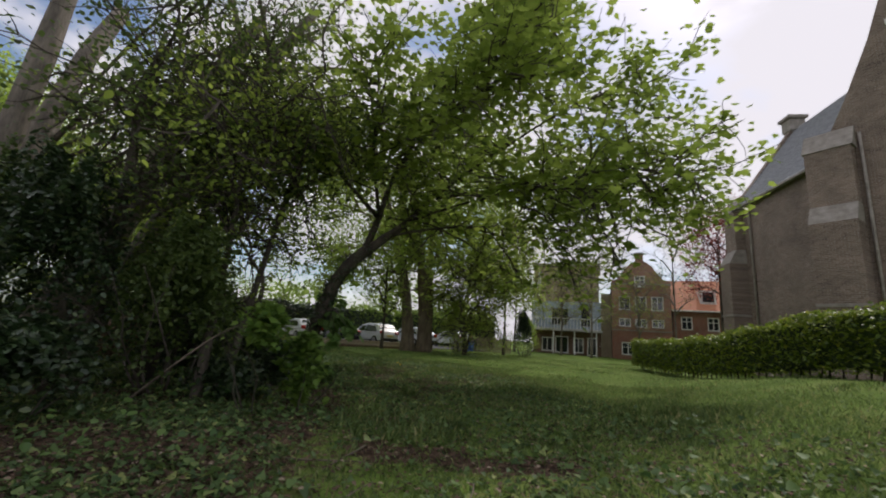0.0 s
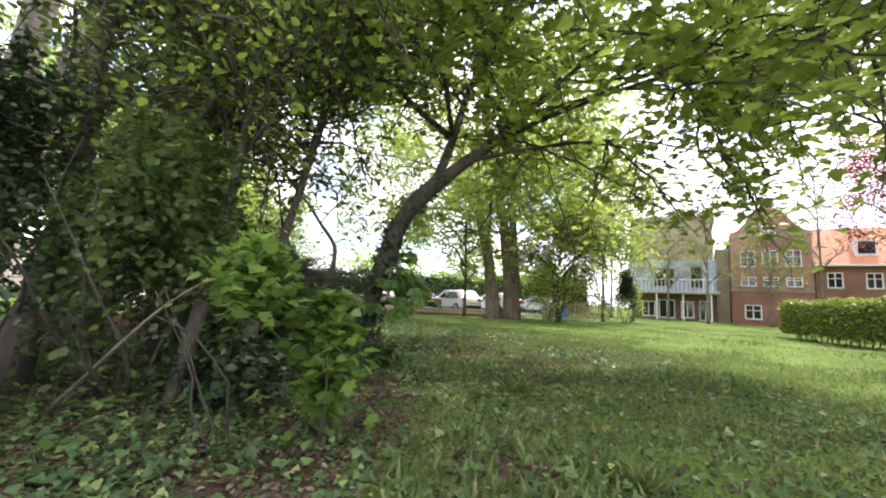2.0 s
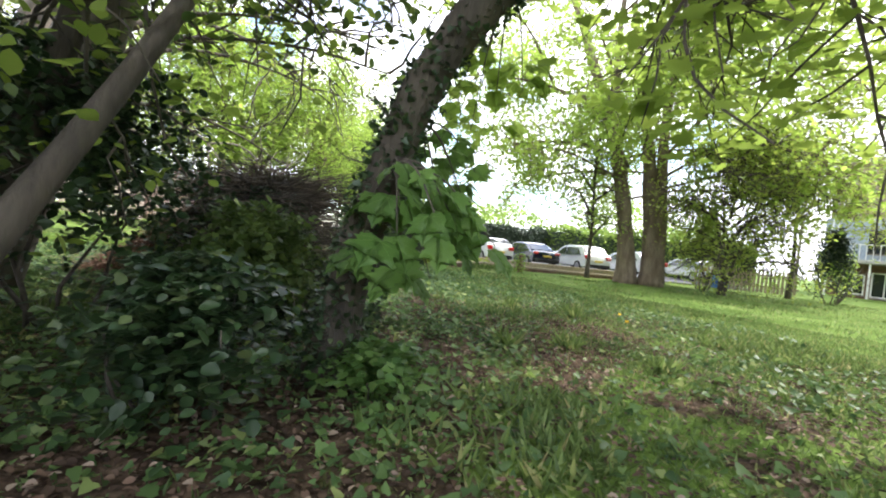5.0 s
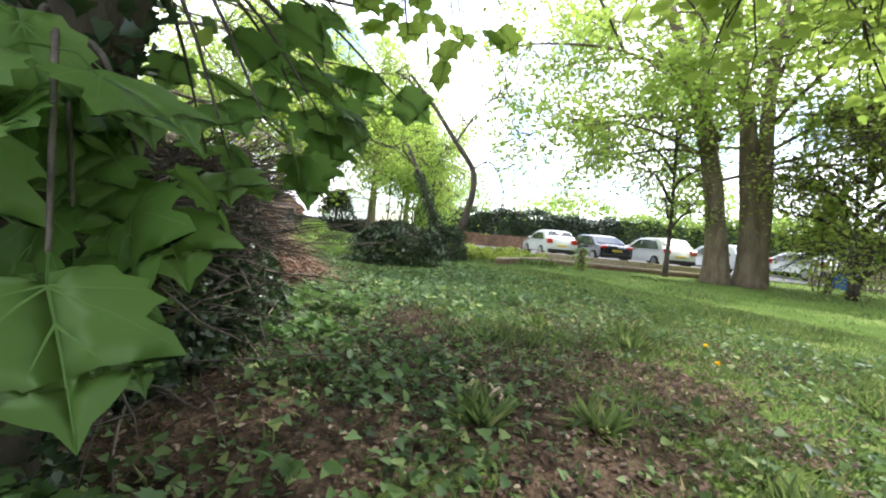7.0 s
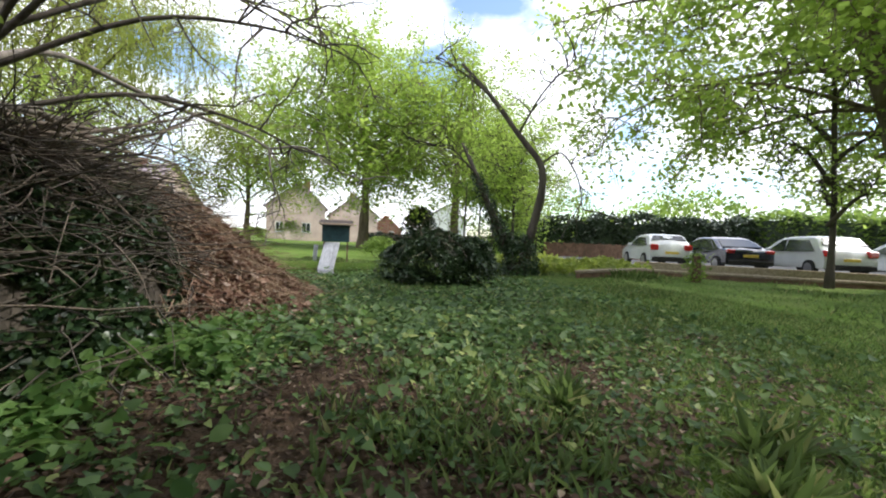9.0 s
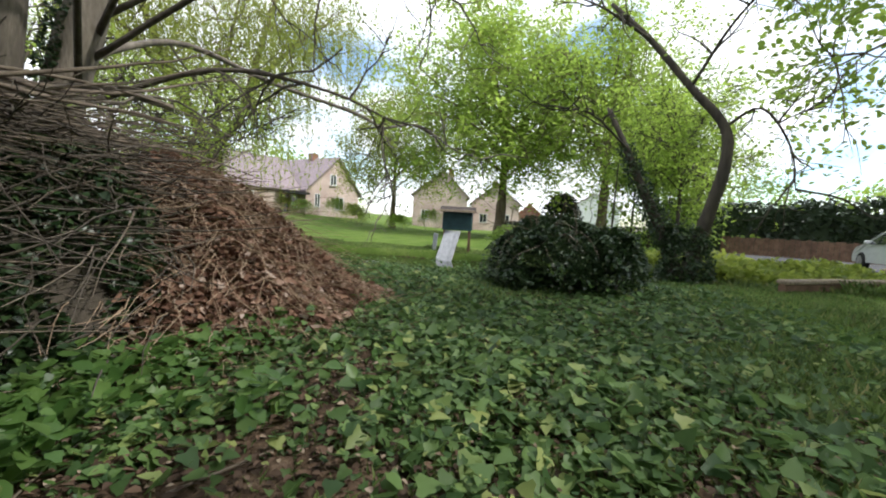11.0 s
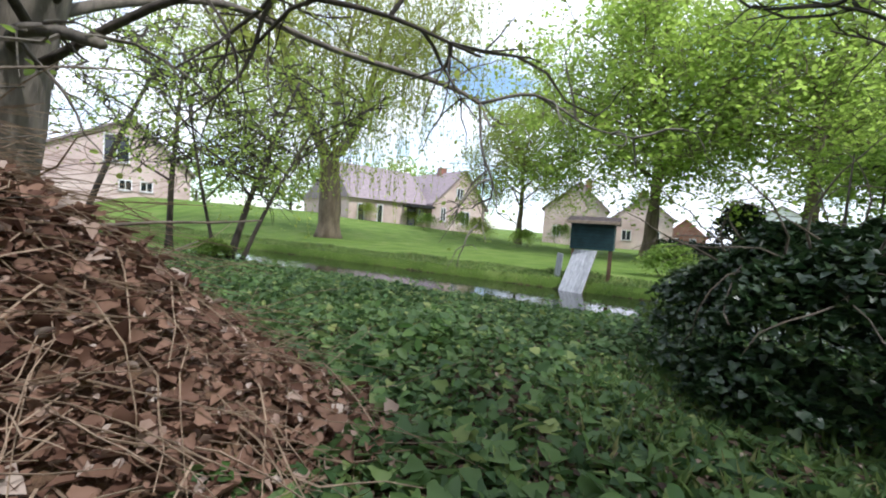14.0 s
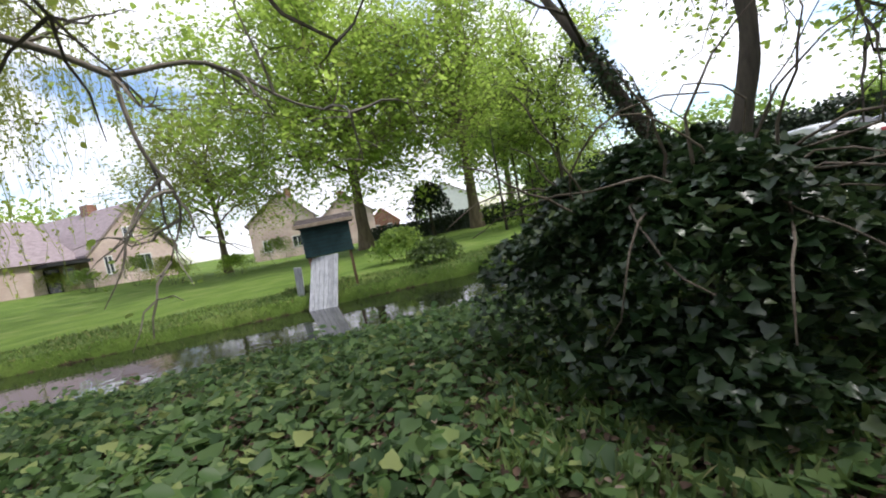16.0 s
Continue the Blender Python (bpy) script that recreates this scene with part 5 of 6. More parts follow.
# brick gable house
gab = thing("gabled_house", "tall brown brick house with curved Dutch gable", "house", FACADE @ Matrix.Diagonal((1, 1, 0.9, 1)))
gw = [(9.2, 10.3, 5.9, 7.5), (10.75, 11.85, 5.9, 7.5), (12.3, 13.4, 5.9, 7.5), (9.2, 10.3, 4.0, 4.9), (10.75, 11.85, 4.0, 4.9), (12.3, 13.4, 4.0, 4.9), (12.0, 13.5, 0.8, 2.2), (9.4, 10.6, 0.8, 2.2)]
top = [(8.5, 9.0), (8.5, 9.3), (9.0, 9.5), (9.5, 10.1), (10.0, 11.0), (10.5, 11.5), (10.85, 11.7), (10.85, 12.5), (11.65, 12.5), (11.65, 11.7), (12.0, 11.5), (12.5, 11.0), (13.0, 10.1), (13.5, 9.5), (14.1, 9.3), (14.1, 9.0)]
wall_with_holes("lower_wall", gab, 8.5, 14.1, -0.4, 3.6, 0, 0.3, [h for h in gw if h[2] < 3], MAT["redbrick"])
wall_with_holes("wall", gab, 8.5, 14.1, 3.6, 9.0, 0, 0.3, [h for h in gw if h[2] > 3], MAT["brownbrick"], top)
for h in gw:
    window(gab, *h, 0.06, mull=1, bars=1)
window(gab, 10.75, 11.75, 8.6, 9.9, -0.04, mull=1, bars=1)
# near-black fill again in place of unlit rooms
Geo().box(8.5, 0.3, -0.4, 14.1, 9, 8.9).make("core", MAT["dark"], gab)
Geo().prism([(8.45, 8.9), (11.25, 11.6), (14.15, 8.9)], 0.3, 9).make("roof", MAT["greyroof"], gab)
Geo().box(10.75, -0.08, 12.5, 11.75, 0.38, 12.7, 0.03).make("coping", MAT["stone"], gab)
Geo().box(8.4, -0.06, 3.5, 14.2, -0.003, 3.65).make("string_course", MAT["stone"], gab)
Geo().box(8.4, -0.08, 8.85, 14.2, -0.003, 9.05).make("cornice", MAT["stone"], gab)
# orange-roofed house
red = thing("red_roof_house", "low brick house under a bright orange tiled roof", "house", FACADE)
wall_with_holes("wall", red, 14.3, 22, -0.4, 5.6, 0.6, 0.3, [(15.0, 16.0, 3.6, 4.9), (17.3, 18.3, 3.6, 4.9), (19.6, 20.6, 3.6, 4.9)], MAT["redbrick"])
for x0 in (15.0, 17.3, 19.6):
    window(red, x0, x0 + 1.0, 3.6, 4.9, 0.66)
# unlit inside of the house as a near-black box
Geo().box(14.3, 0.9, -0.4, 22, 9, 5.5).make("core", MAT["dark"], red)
Geo().add([(14.2, 0.2, 5.5), (22.2, 0.2, 5.5), (22.2, 4.8, 9.2), (14.2, 4.8, 9.2), (22.2, 9.3, 5.5), (14.2, 9.3, 5.5)], [(0, 1, 2, 3), (3, 2, 4, 5), (0, 3, 5), (1, 4, 2), (0, 5, 4, 1)]).make("roof", MAT["orange"], red)
Geo().box(14.2, 0.08, 5.4, 22.2, 0.2, 5.52).make("gutter", MAT["white"], red)
dorm = Geo().box(16.9, 1.2, 6.3, 18.3, 3.5, 7.7).make("dormer", MAT["white"], red)
Geo().box(17.1, 1.14, 6.5, 18.1, 1.197, 7.5).make("dormer_window", MAT["glass"], dorm)


# church of dark brick
def wall_frame(a, b):
    """A frame with x from a to b along the wall, y into the building, z up."""
    u = Vector((b[0] - a[0], b[1] - a[1], 0)).normalized()
    v = Vector((0, 0, 1)).cross(u)
    return Matrix(((u.x, v.x, 0, a[0]), (u.y, v.y, 0, a[1]), (0, 0, 1, 0), (0, 0, 0, 1)))


NAVE = wall_frame((8.6, 35.9), (11.4, 28.6))
nave = thing("church_nave", "dark brick church nave under a slate roof", "church", NAVE)
Geo().box(0, 0, -0.2, 7.9, 0.6, 11.2).make("wall", MAT["church"], nave)
Geo().add([(0.5, -0.35, 11.0), (8.4, -0.35, 11.0), (8.4, 4.2, 17.2), (0.5, 4.2, 17.2), (0.5, 8.6, 11.0), (8.4, 8.6, 11.0)], [(0, 1, 2, 3), (3, 2, 5, 4), (0, 3, 4), (1, 5, 2), (0, 4, 5, 1)]).make("roof", MAT["slate"], nave)
Geo().prism([(0, 10.9), (0, 11.2), (0.5, 11.2), (0.5, 10.9)], 0.6, 8.4).make("end_wall", MAT["church"], nave)
g = Geo()
g.add([(0, -0.4, 10.9), (0, 4.2, 17.6), (0, 8.8, 10.9), (0.5, -0.4, 10.9), (0.5, 4.2, 17.6), (0.5, 8.8, 10.9)], [(0, 1, 2), (5, 4, 3), (0, 3, 4, 1), (1, 4, 5, 2), (0, 2, 5, 3)])
g.make("gable_parapet", MAT["church"], nave)
Geo().box(-0.2, 3.7, 17.0, 0.7, 4.7, 17.9, 0.05).box(-0.35, 3.55, 17.9, 0.85, 4.85, 18.15, 0.04).make("finial", MAT["stone"], nave)
for k in range(24):
    z0 = 11.02 + 0.255 * k
    y0 = -0.35 + (4.55 * (z0 - 11.0) / 6.2)
    Geo().box(0.5, y0 - 0.05, z0 + 0.0, 8.4, y0 + 0.03, z0 + 0.035).make("slate_course", MAT["slate"], nave)
Geo().box(0.5, -0.45, 10.85, 7.9, -0.3, 11.0, 0.02).make("gutter", MAT["stone"], nave)
Geo().tube([(1.65, -0.25, 10.9), (1.7, -0.12, 10.2), (1.7, -0.1, 0)], [0.07, 0.06, 0.06], 8).make("drainpipe", MAT["stone"], nave, smooth=True)


def buttress(parent, x0, x1, out, h, y=0.0):
    b = Geo().prism([(x0, -0.2), (x1, -0.2), (x1, h * 0.62), (x0, h * 0.62)], y - out, y - 0.003).make("buttress", MAT["church"], parent)
    g = Geo()
    g.add([(x0, y - out, h * 0.62), (x1, y - out, h * 0.62), (x1, y - out * 0.55, h * 0.7), (x0, y - out * 0.55, h * 0.7), (x0, y - 0.003, h * 0.62), (x1, y - 0.003, h * 0.62), (x1, y - 0.003, h * 0.7), (x0, y - 0.003, h * 0.7)], [(0, 1, 2, 3), (3, 2, 6, 7), (0, 3, 7, 4), (1, 5, 6, 2), (4, 7, 6, 5), (0, 4, 5, 1)])
    g.make("weathering", MAT["stone"], b)
    Geo().box(x0, y - out * 0.55, h * 0.7, x1, y - 0.003, h * 0.94).make("upper_stage", MAT["church"], b)
    g = Geo()
    g.add([(x0 - 0.08, y - out * 0.6, h * 0.94), (x1 + 0.08, y - out * 0.6, h * 0.94), (x1 + 0.08, y - 0.003, h * 1.04), (x0 - 0.08, y - 0.003, h * 1.04), (x0 - 0.08, y - 0.003, h * 0.94), (x1 + 0.08, y - 0.003, h * 0.94)], [(0, 1, 2, 3), (0, 3, 4), (1, 5, 2), (3, 2, 5, 4), (0, 4, 5, 1)])
    g.make("cap", MAT["stone"], b)
    Geo().box(x0 - 0.05, y - out - 0.06, 3.5, x1 + 0.05, y - 0.003, 3.65).make("plinth_course", MAT["stone"], b)
    return b


buttress(nave, -0.35, 0.9, 1.1, 11.4)
TRAN = wall_frame((11.3, 28.5), (18.3, 24.8))
tran = thing("church_transept", "tall dark brick church gable with stone cross", "church", TRAN)
Geo().prism([(0, -0.2), (7.8, -0.2), (7.8, 12.0), (7.4, 12.2), (6.4, 14.2), (5.3, 17.0), (4.5, 19.6), (4.5, 20.2), (3.3, 20.2), (3.3, 19.6), (2.5, 17.0), (1.4, 14.2), (0.5, 12.2), (0, 12.0)], 0, 0.6).make("gable_wall", MAT["church"], tran)
Geo().add([(0.2, 0.6, 12.0), (3.9, 0.6, 19.3), (7.6, 0.6, 12.0), (0.2, 10, 12.0), (3.9, 10, 19.3), (7.6, 10, 12.0)], [(0, 1, 2), (5, 4, 3), (0, 3, 4, 1), (1, 4, 5, 2), (0, 2, 5, 3)]).make("roof", MAT["slate"], tran)
Geo().box(0, 0.6, -0.2, 7.8, 10, 12.0).make("side_walls", MAT["church"], tran)
Geo().box(3.1, -0.12, 20.2, 4.7, 0.72, 20.5, 0.05).make("coping", MAT["stone"], tran)
Geo().box(3.75, -0.1, 16.6, 4.05, -0.003, 18.4, 0.02).box(3.2, -0.1, 17.4, 4.6, -0.004, 17.7, 0.02).make("stone_cross", MAT["white"], tran)
buttress(tran, -0.3, 1.5, 1.3, 12.2)
Geo().tube([(1.75, -0.1, 12.2), (1.75, -0.1, 0)], [0.07, 0.07], 8).make("drainpipe", MAT["stone"], tran, smooth=True)
Geo().box(1.5, -0.08, 3.45, 7.9, -0.003, 3.65).make("plinth_course", MAT["stone"], tran)


# ---- houses across the ditch ----
def gable_house(name, label, a, b, base, eave, apex, depth, wallm, roofm, wins=(), chim=None, over=0.35, apex_at=0.5, wing=None):
    m = Matrix.Translation((0, 0, base)) @ wall_frame(a, b)
    L = (Vector(b) - Vector(a)).length
    h = thing(name, label, "house", m)
    ax = L * apex_at
    wall_with_holes("wall", h, 0, L, -1.0, eave, 0, 0.3, [w for w in wins if w[3] <= eave], wallm, [(0, eave), (L, eave), (ax, apex)])
    for w in wins:
        window(h, *w, 0.05 if w[3] <= eave else -0.05, mull=1, bars=0)
    Geo().box(0.0, 0.3, -1.0, L, depth, eave).make("side_walls", wallm, h)
    for s, (x0, x1) in enumerate(((-over, ax), (L + over, ax))):
        k = (apex - eave) / (ax if s == 0 else L - ax)
        z0 = eave - over * k
        t = 0.18
        g = Geo().add([(x0, -over, z0), (x1, -over, apex), (x1, depth + over, apex), (x0, depth + over, z0), (x0, -over, z0 + t), (x1, -over, apex + t), (x1, depth + over, apex + t), (x0, depth + over, z0 + t)],
                      [(0, 1, 2, 3), (4, 7, 6, 5), (0, 4, 5, 1), (1, 5, 6, 2), (2, 6, 7, 3), (3, 7, 4, 0)])
        g.make("roof", roofm, h)
    if chim:
        Geo().box(ax + chim[0] - 0.45, chim[1] - 0.45, apex - 1.0, ax + chim[0] + 0.45, chim[1] + 0.45, apex + 0.8, 0.03).make("chimney", MAT["redbrick"], h)
    if wing:
        x0, x1, hh, rr = wing
        Geo().box(x0, 1.0, -1.0, x1, depth, hh).make("wing", wallm, h)
        Geo().add([(x0 - 0.2, 0.6, hh - 0.1), (x1, 0.6, hh - 0.1), (x1, 5.0, rr), (x0 - 0.2, 5.0, rr), (x0 - 0.2, depth + 0.3, hh - 0.1), (x1, depth + 0.3, hh - 0.1)], [(0, 1, 2, 3), (3, 2, 5, 4), (0, 3, 4), (1, 5, 2), (0, 4, 5, 1)]).make("wing_roof", roofm, h)
    return h


hA = gable_house("bungalow", "pale brick bungalow with a steep grey roof", (-46.2, -12.9), (-53.6, -9.8), 0.5, 3.2, 7.2, 14, MAT["pinkwall"], MAT["greyroof"], [(1.2, 2.0, 1.2, 2.8), (4.2, 5.6, 1.0, 2.6), (3.3, 4.3, 3.9, 5.2)], chim=(0, 4.5), apex_at=0.55, wing=(-9.5, -0.003, 3.0, 6.8))
for k, (x0, x1, z0, z1) in enumerate(((-8.6, -7.8, 0.6, 2.4), (-6.4, -5.7, 0.4, 2.5), (-2.6, -1.6, 0.2, 2.4), (-1.3, -0.5, 1.0, 2.4))):
    window(hA, x0, x1, z0, z1, 0.9, mull=0, bars=0, d=0.09, frame="white" if k != 2 else "dark")
Geo().box(-3.2, -0.6, 2.5, 0.0, 0.997, 2.75).make("porch_roof", MAT["dark"], hA)
gable_house("row_house", "pale house with a tall grey gable", (-60.6, -4.4), (-62.0, 3.2), 0.0, 4.6, 8.0, 10, MAT["pinkwall"], MAT["greyroof"], [(1.2, 2.2, 1.0, 2.4), (4.6, 5.8, 1.0, 2.4)], chim=(1.0, 4), apex_at=0.55)
gable_house("row_house", "grey-roofed house farther along the row", (-66.0, 3.4), (-67.0, 10.5), 0.0, 4.0, 6.9, 10, MAT["pinkwall"], MAT["greyroof"], [(1.2, 2.4, 1.0, 2.4), (4.6, 5.8, 1.0, 2.4)], chim=(0, 4))
gable_house("end_house", "pale brick house with large gable window", (-17.4, -30.6), (-27.6, -26.6), 1.6, 2.6, 6.4, 9, MAT["pinkwall"], MAT["greyroof"], [(5.0, 6.7, 2.8, 5.0), (6.0, 6.9, 0.6, 1.5), (7.4, 8.3, 0.6, 1.5)], apex_at=0.62)
gable_house("far_red_house", "small distant house with a red gable", (-97.7, 9.0), (-97.6, 16.0), 0, 2.6, 5.8, 9, MAT["redbrick"], MAT["orange"], [(1.5, 2.6, 1.0, 2.2), (4.3, 5.4, 1.0, 2.2)])
gable_house("far_white_house", "distant white house behind the trees", (-84, 20.0), (-82, 28.0), 0, 5.0, 7.4, 9, MAT["white"], MAT["greyroof"], [(1.5, 2.6, 1.0, 2.2), (4.3, 5.4, 1.0, 2.2)])

# ---- duck house on the bank ----
DM = Matrix.Translation((-17.75, 9.0, 0)) @ Matrix.Rotation(radians(4), 4, "Z") @ Matrix.Diagonal((0.66, 0.66, 1, 1))
dk = thing("duck_house", "dark teal wooden duck house on legs", "duck house", DM @ Matrix.Translation((0, 0, 0)))
# front faces +x (the water)
zb, zt = 0.58, 1.2
for k in range(8):
    z0 = zb + k * (zt - zb) / 8
    Geo().box(0.62, -0.72, z0 + 0.004, 0.645, 0.72, z0 + (zt - zb) / 8 - 0.004, 0.004).make("board", MAT["duck"], dk)
for s in (-1, 1):
    for k in range(8):
        z0 = zb + k * (zt - zb) / 8
        Geo().box(-0.6, s * 0.72 - 0.012, z0 + 0.004, 0.62, s * 0.72 + 0.012, z0 + (zt - zb) / 8 - 0.004, 0.004).make("board", MAT["duck"], dk)
# near-black box paints the dark inside behind the boards
Geo().box(-0.6, -0.7, zb, 0.61, 0.7, zt - 0.02).make("body", MAT["dark"], dk)
for sx in (-0.5, 0.58):
    for sy in (-0.62, 0.62):
        Geo().box(sx - 0.04, sy - 0.04, -0.9 if sx > 0 else -0.3, sx + 0.04, sy + 0.04, zb).make("leg", MAT["timber_dark"], dk)
Geo().prism([(-0.85, 1.19), (0.9, 1.19), (0.9, 1.24), (0.0, 1.38), (-0.85, 1.24)], -0.88, 0.88).make("roof", MAT["duckroof"], dk)
Geo().box(0.9, -0.9, 1.18, 0.925, 0.9, 1.25, 0.005).make("fascia", MAT["timber"], dk)
RM = DM @ Matrix.Translation((0.0, 0.05, 0)) @ Matrix.Rotation(radians(-16), 4, "Z")
rampt = thing("duck_ramp", "weathered white plank ramp down to the water", "ramp", RM)
for k in range(6):
    y0 = -0.46 + 0.14 * k
    Geo().box(0, 0.004, 0, 1.65, 0.136, 0.03, 0.005, m=Matrix.Translation((0.66, y0, 0.55)) @ Matrix.Rotation(radians(42), 4, "Y")).make("plank", MAT["ramp"], rampt)
for y0 in (-0.36, 0.3):
    Geo().box(0, 0, -0.05, 1.6, 0.06, -0.003, 0.005, m=Matrix.Translation((0.66, y0, 0.55)) @ Matrix.Rotation(radians(42), 4, "Y")).make("bearer", MAT["timber_dark"], rampt)
side = thing("standing_board", "upright white board leaning by the ramp", "board", RM)
Geo().box(0.95, -0.98, -0.9, 1.0, -0.76, 0.36, 0.01, m=Matrix.Rotation(radians(-6), 4, "X")).make("board", MAT["ramp"], side)


# ---- cars ----
def car(label, x, y, yaw, paint, L=4.0, W=1.75, H=1.48, sedan=False, z=0.0):
    c = thing("car", label, "car", Matrix.Translation((x, y, z)) @ Matrix.Rotation(radians(yaw), 4, "Z"), group="parked cars")
    h = L / 2
    if sedan:
        prof = [(-h, 0.32), (-h - 0.02, 0.62), (-h + 0.05, 0.92), (-h + 0.55, 1.0), (-h + 1.35, H - 0.06), (-h + 2.0, H), (h - 1.85, H - 0.06), (h - 1.05, 0.98), (h - 0.15, 0.74), (h, 0.5), (h - 0.02, 0.3)]
    else:
        prof = [(-h, 0.34), (-h - 0.02, 0.66), (-h + 0.08, 0.96), (-h + 0.3, 1.18), (-h + 0.62, H - 0.05), (-h + 1.2, H), (h - 1.9, H - 0.07), (h - 1.0, 1.0), (h - 0.15, 0.78), (h, 0.52), (h - 0.02, 0.3)]
    hull = [(p.x, p.z) for p in smooth_line([(x, 0, z) for x, z in prof], 4)]
    n = len(hull)
    v, f = [], []
    cols = [(-1, 0.0), (-0.97, 0.03), (-0.9, 0.055), (-0.7, 0.07), (0, 0.075), (0.7, 0.07), (0.9, 0.055), (0.97, 0.03), (1, 0.0)]
    for s, lift in cols:
        for px, pz in hull:
            hi = max(0.0, (pz - 0.92) / (H - 0.92))
            v.append((px * (1 - 0.03 * abs(s)), s * W / 2 * (1 - 0.2 * hi) * (1 - 0.04 * (abs(px) > h - 0.2)), pz - (0.075 - lift) * (0.5 + 0.5 * hi) * (pz > 0.4)))
    for i in range(len(cols) - 1):
        f += [(i * n + k, i * n + k + 1, (i + 1) * n + k + 1, (i + 1) * n + k) for k in range(n - 1)]
        f.append((i * n + n - 1, i * n, (i + 1) * n, (i + 1) * n + n - 1))
    f += [tuple(range(n)), tuple((len(cols) - 1) * n + k for k in reversed(range(n)))]
    body = Geo().add(v, f).make("body", paint, c, smooth=False)
    # glass: side panes, rear and front screens
    for s in (-1, 1):
        def sp(px, pz):
            hi = max(0.0, (pz - 0.92) / (H - 0.92))
            return (px, s * (W / 2 * (1 - 0.2 * hi) + 0.012), pz - 0.04)
        a0 = -h + (1.0 if sedan else 0.5)
        for q in ([(a0, 1.0), (a0 + 0.45, H - 0.14), (-0.15, H - 0.1), (-0.15, 0.98)], [(-0.05, 0.98), (-0.05, H - 0.1), (h - 2.0, H - 0.14), (h - 1.3, 0.98)]):
            o = [sp(*p) for p in q]
            Geo().add(o + [(p[0], p[1] - s * 0.03, p[2]) for p in o], [(0, 1, 2, 3), (7, 6, 5, 4), (0, 4, 5, 1), (1, 5, 6, 2), (2, 6, 7, 3), (3, 7, 4, 0)]).make("side_window", MAT["glass"], c)
    ra, rb = prof[3], prof[4]
    fa, fb = prof[7], prof[6]
    for nm, a, b, s in (("rear_window", ra, rb, -1), ("windscreen", fa, fb, 1)):
        d = Vector((b[0] - a[0], 0, b[1] - a[1])).normalized()
        nrm = Vector((d.z, 0, -d.x)) * (1 if s > 0 else -1)
        nrm = Vector((abs(nrm.x) * s, 0, abs(nrm.z)))
        p0, p1 = Vector((a[0], 0, a[1])) + d * 0.05, Vector((b[0], 0, b[1])) - d * 0.05
        o = []
        for e in (0.014, -0.03):
            for p, wd in ((p0, 0.80), (p1, 0.66)):
                for sy in (-1, 1):
                    o.append(p + nrm * e + Vector((0, sy * W / 2 * wd, 0)))
        Geo().add(o, [(0, 1, 3, 2), (4, 6, 7, 5), (0, 2, 6, 4), (1, 5, 7, 3), (0, 4, 5, 1), (2, 3, 7, 6)]).make(nm, MAT["glass"], c)
    for wx in (-h + 0.75, h - 0.85):
        for s in (-1, 1):
            t = Geo()
            k = [(wx, s * (W / 2 - 0.17), 0.32), (wx, s * (W / 2 - 0.13), 0.32), (wx, s * (W / 2 + 0.0), 0.32), (wx, s * (W / 2 + 0.015), 0.32)]
            tyre = t.tube(k, [0.29, 0.32, 0.32, 0.28], 20).make("wheel", MAT["tyre"], c, smooth=False)
            Geo().tube([(wx, s * (W / 2 - 0.02), 0.32), (wx, s * (W / 2 + 0.02), 0.32), (wx, s * (W / 2 + 0.028), 0.32)], [0.21, 0.21, 0.06], 10).make("rim", MAT["alloy"], tyre)
    for s in (-1, 1):
        Geo().box(-h - 0.03, s * (W / 2 - 0.2) - 0.13, 0.78, -h + 0.16, s * (W / 2 - 0.2) + 0.15, 1.02 if not sedan else 0.92, 0.03).make("tail_light", MAT["redlamp"], c)
        Geo().box(h - 0.35, s * (W / 2 - 0.3) - 0.18, 0.6, h - 0.02, s * (W / 2 - 0.3) + 0.18, 0.74, 0.03).make("headlight", MAT["alloy"], c)
        Geo().box(h - 1.45, s * (W / 2 - 0.02) - 0.09, 0.93, h - 1.28, s * (W / 2 - 0.02) + 0.12, 1.06, 0.03).make("mirror", paint, c)
    Geo().box(-h - 0.05, -W / 2 + 0.12, 0.3, -h + 0.2, W / 2 - 0.12, 0.5, 0.04).make("bumper", MAT["tyre"], c)
    Geo().box(-h - 0.045, -0.26, 0.62, -h + 0.02, 0.26, 0.73, 0.005).make("number_plate", MAT["plate"], c)
    return c


car("white hatchback parked with its rear to the lawn", -19.3, 23.2, 163, MAT["carwhite"], 3.95, 1.72, 1.47, z=-0.06)
car("dark blue saloon parked beside the hatchback", -18.2, 25.6, 163, MAT["cardark"], 4.7, 1.82, 1.43, True, z=-0.06)
car("pale silver estate car parked in the row", -16.3, 27.9, 163, MAT["carwhite"], 4.4, 1.8, 1.55, z=-0.06)
car("silver car with dark windows parked in the row", -14.2, 30.2, 163, MAT["carsilver"], 4.3, 1.78, 1.5, z=-0.06)
car("white car at the end of the row", -13.9, 36.6, 163, MAT["carwhite"], 4.2, 1.75, 1.5, z=-0.06)

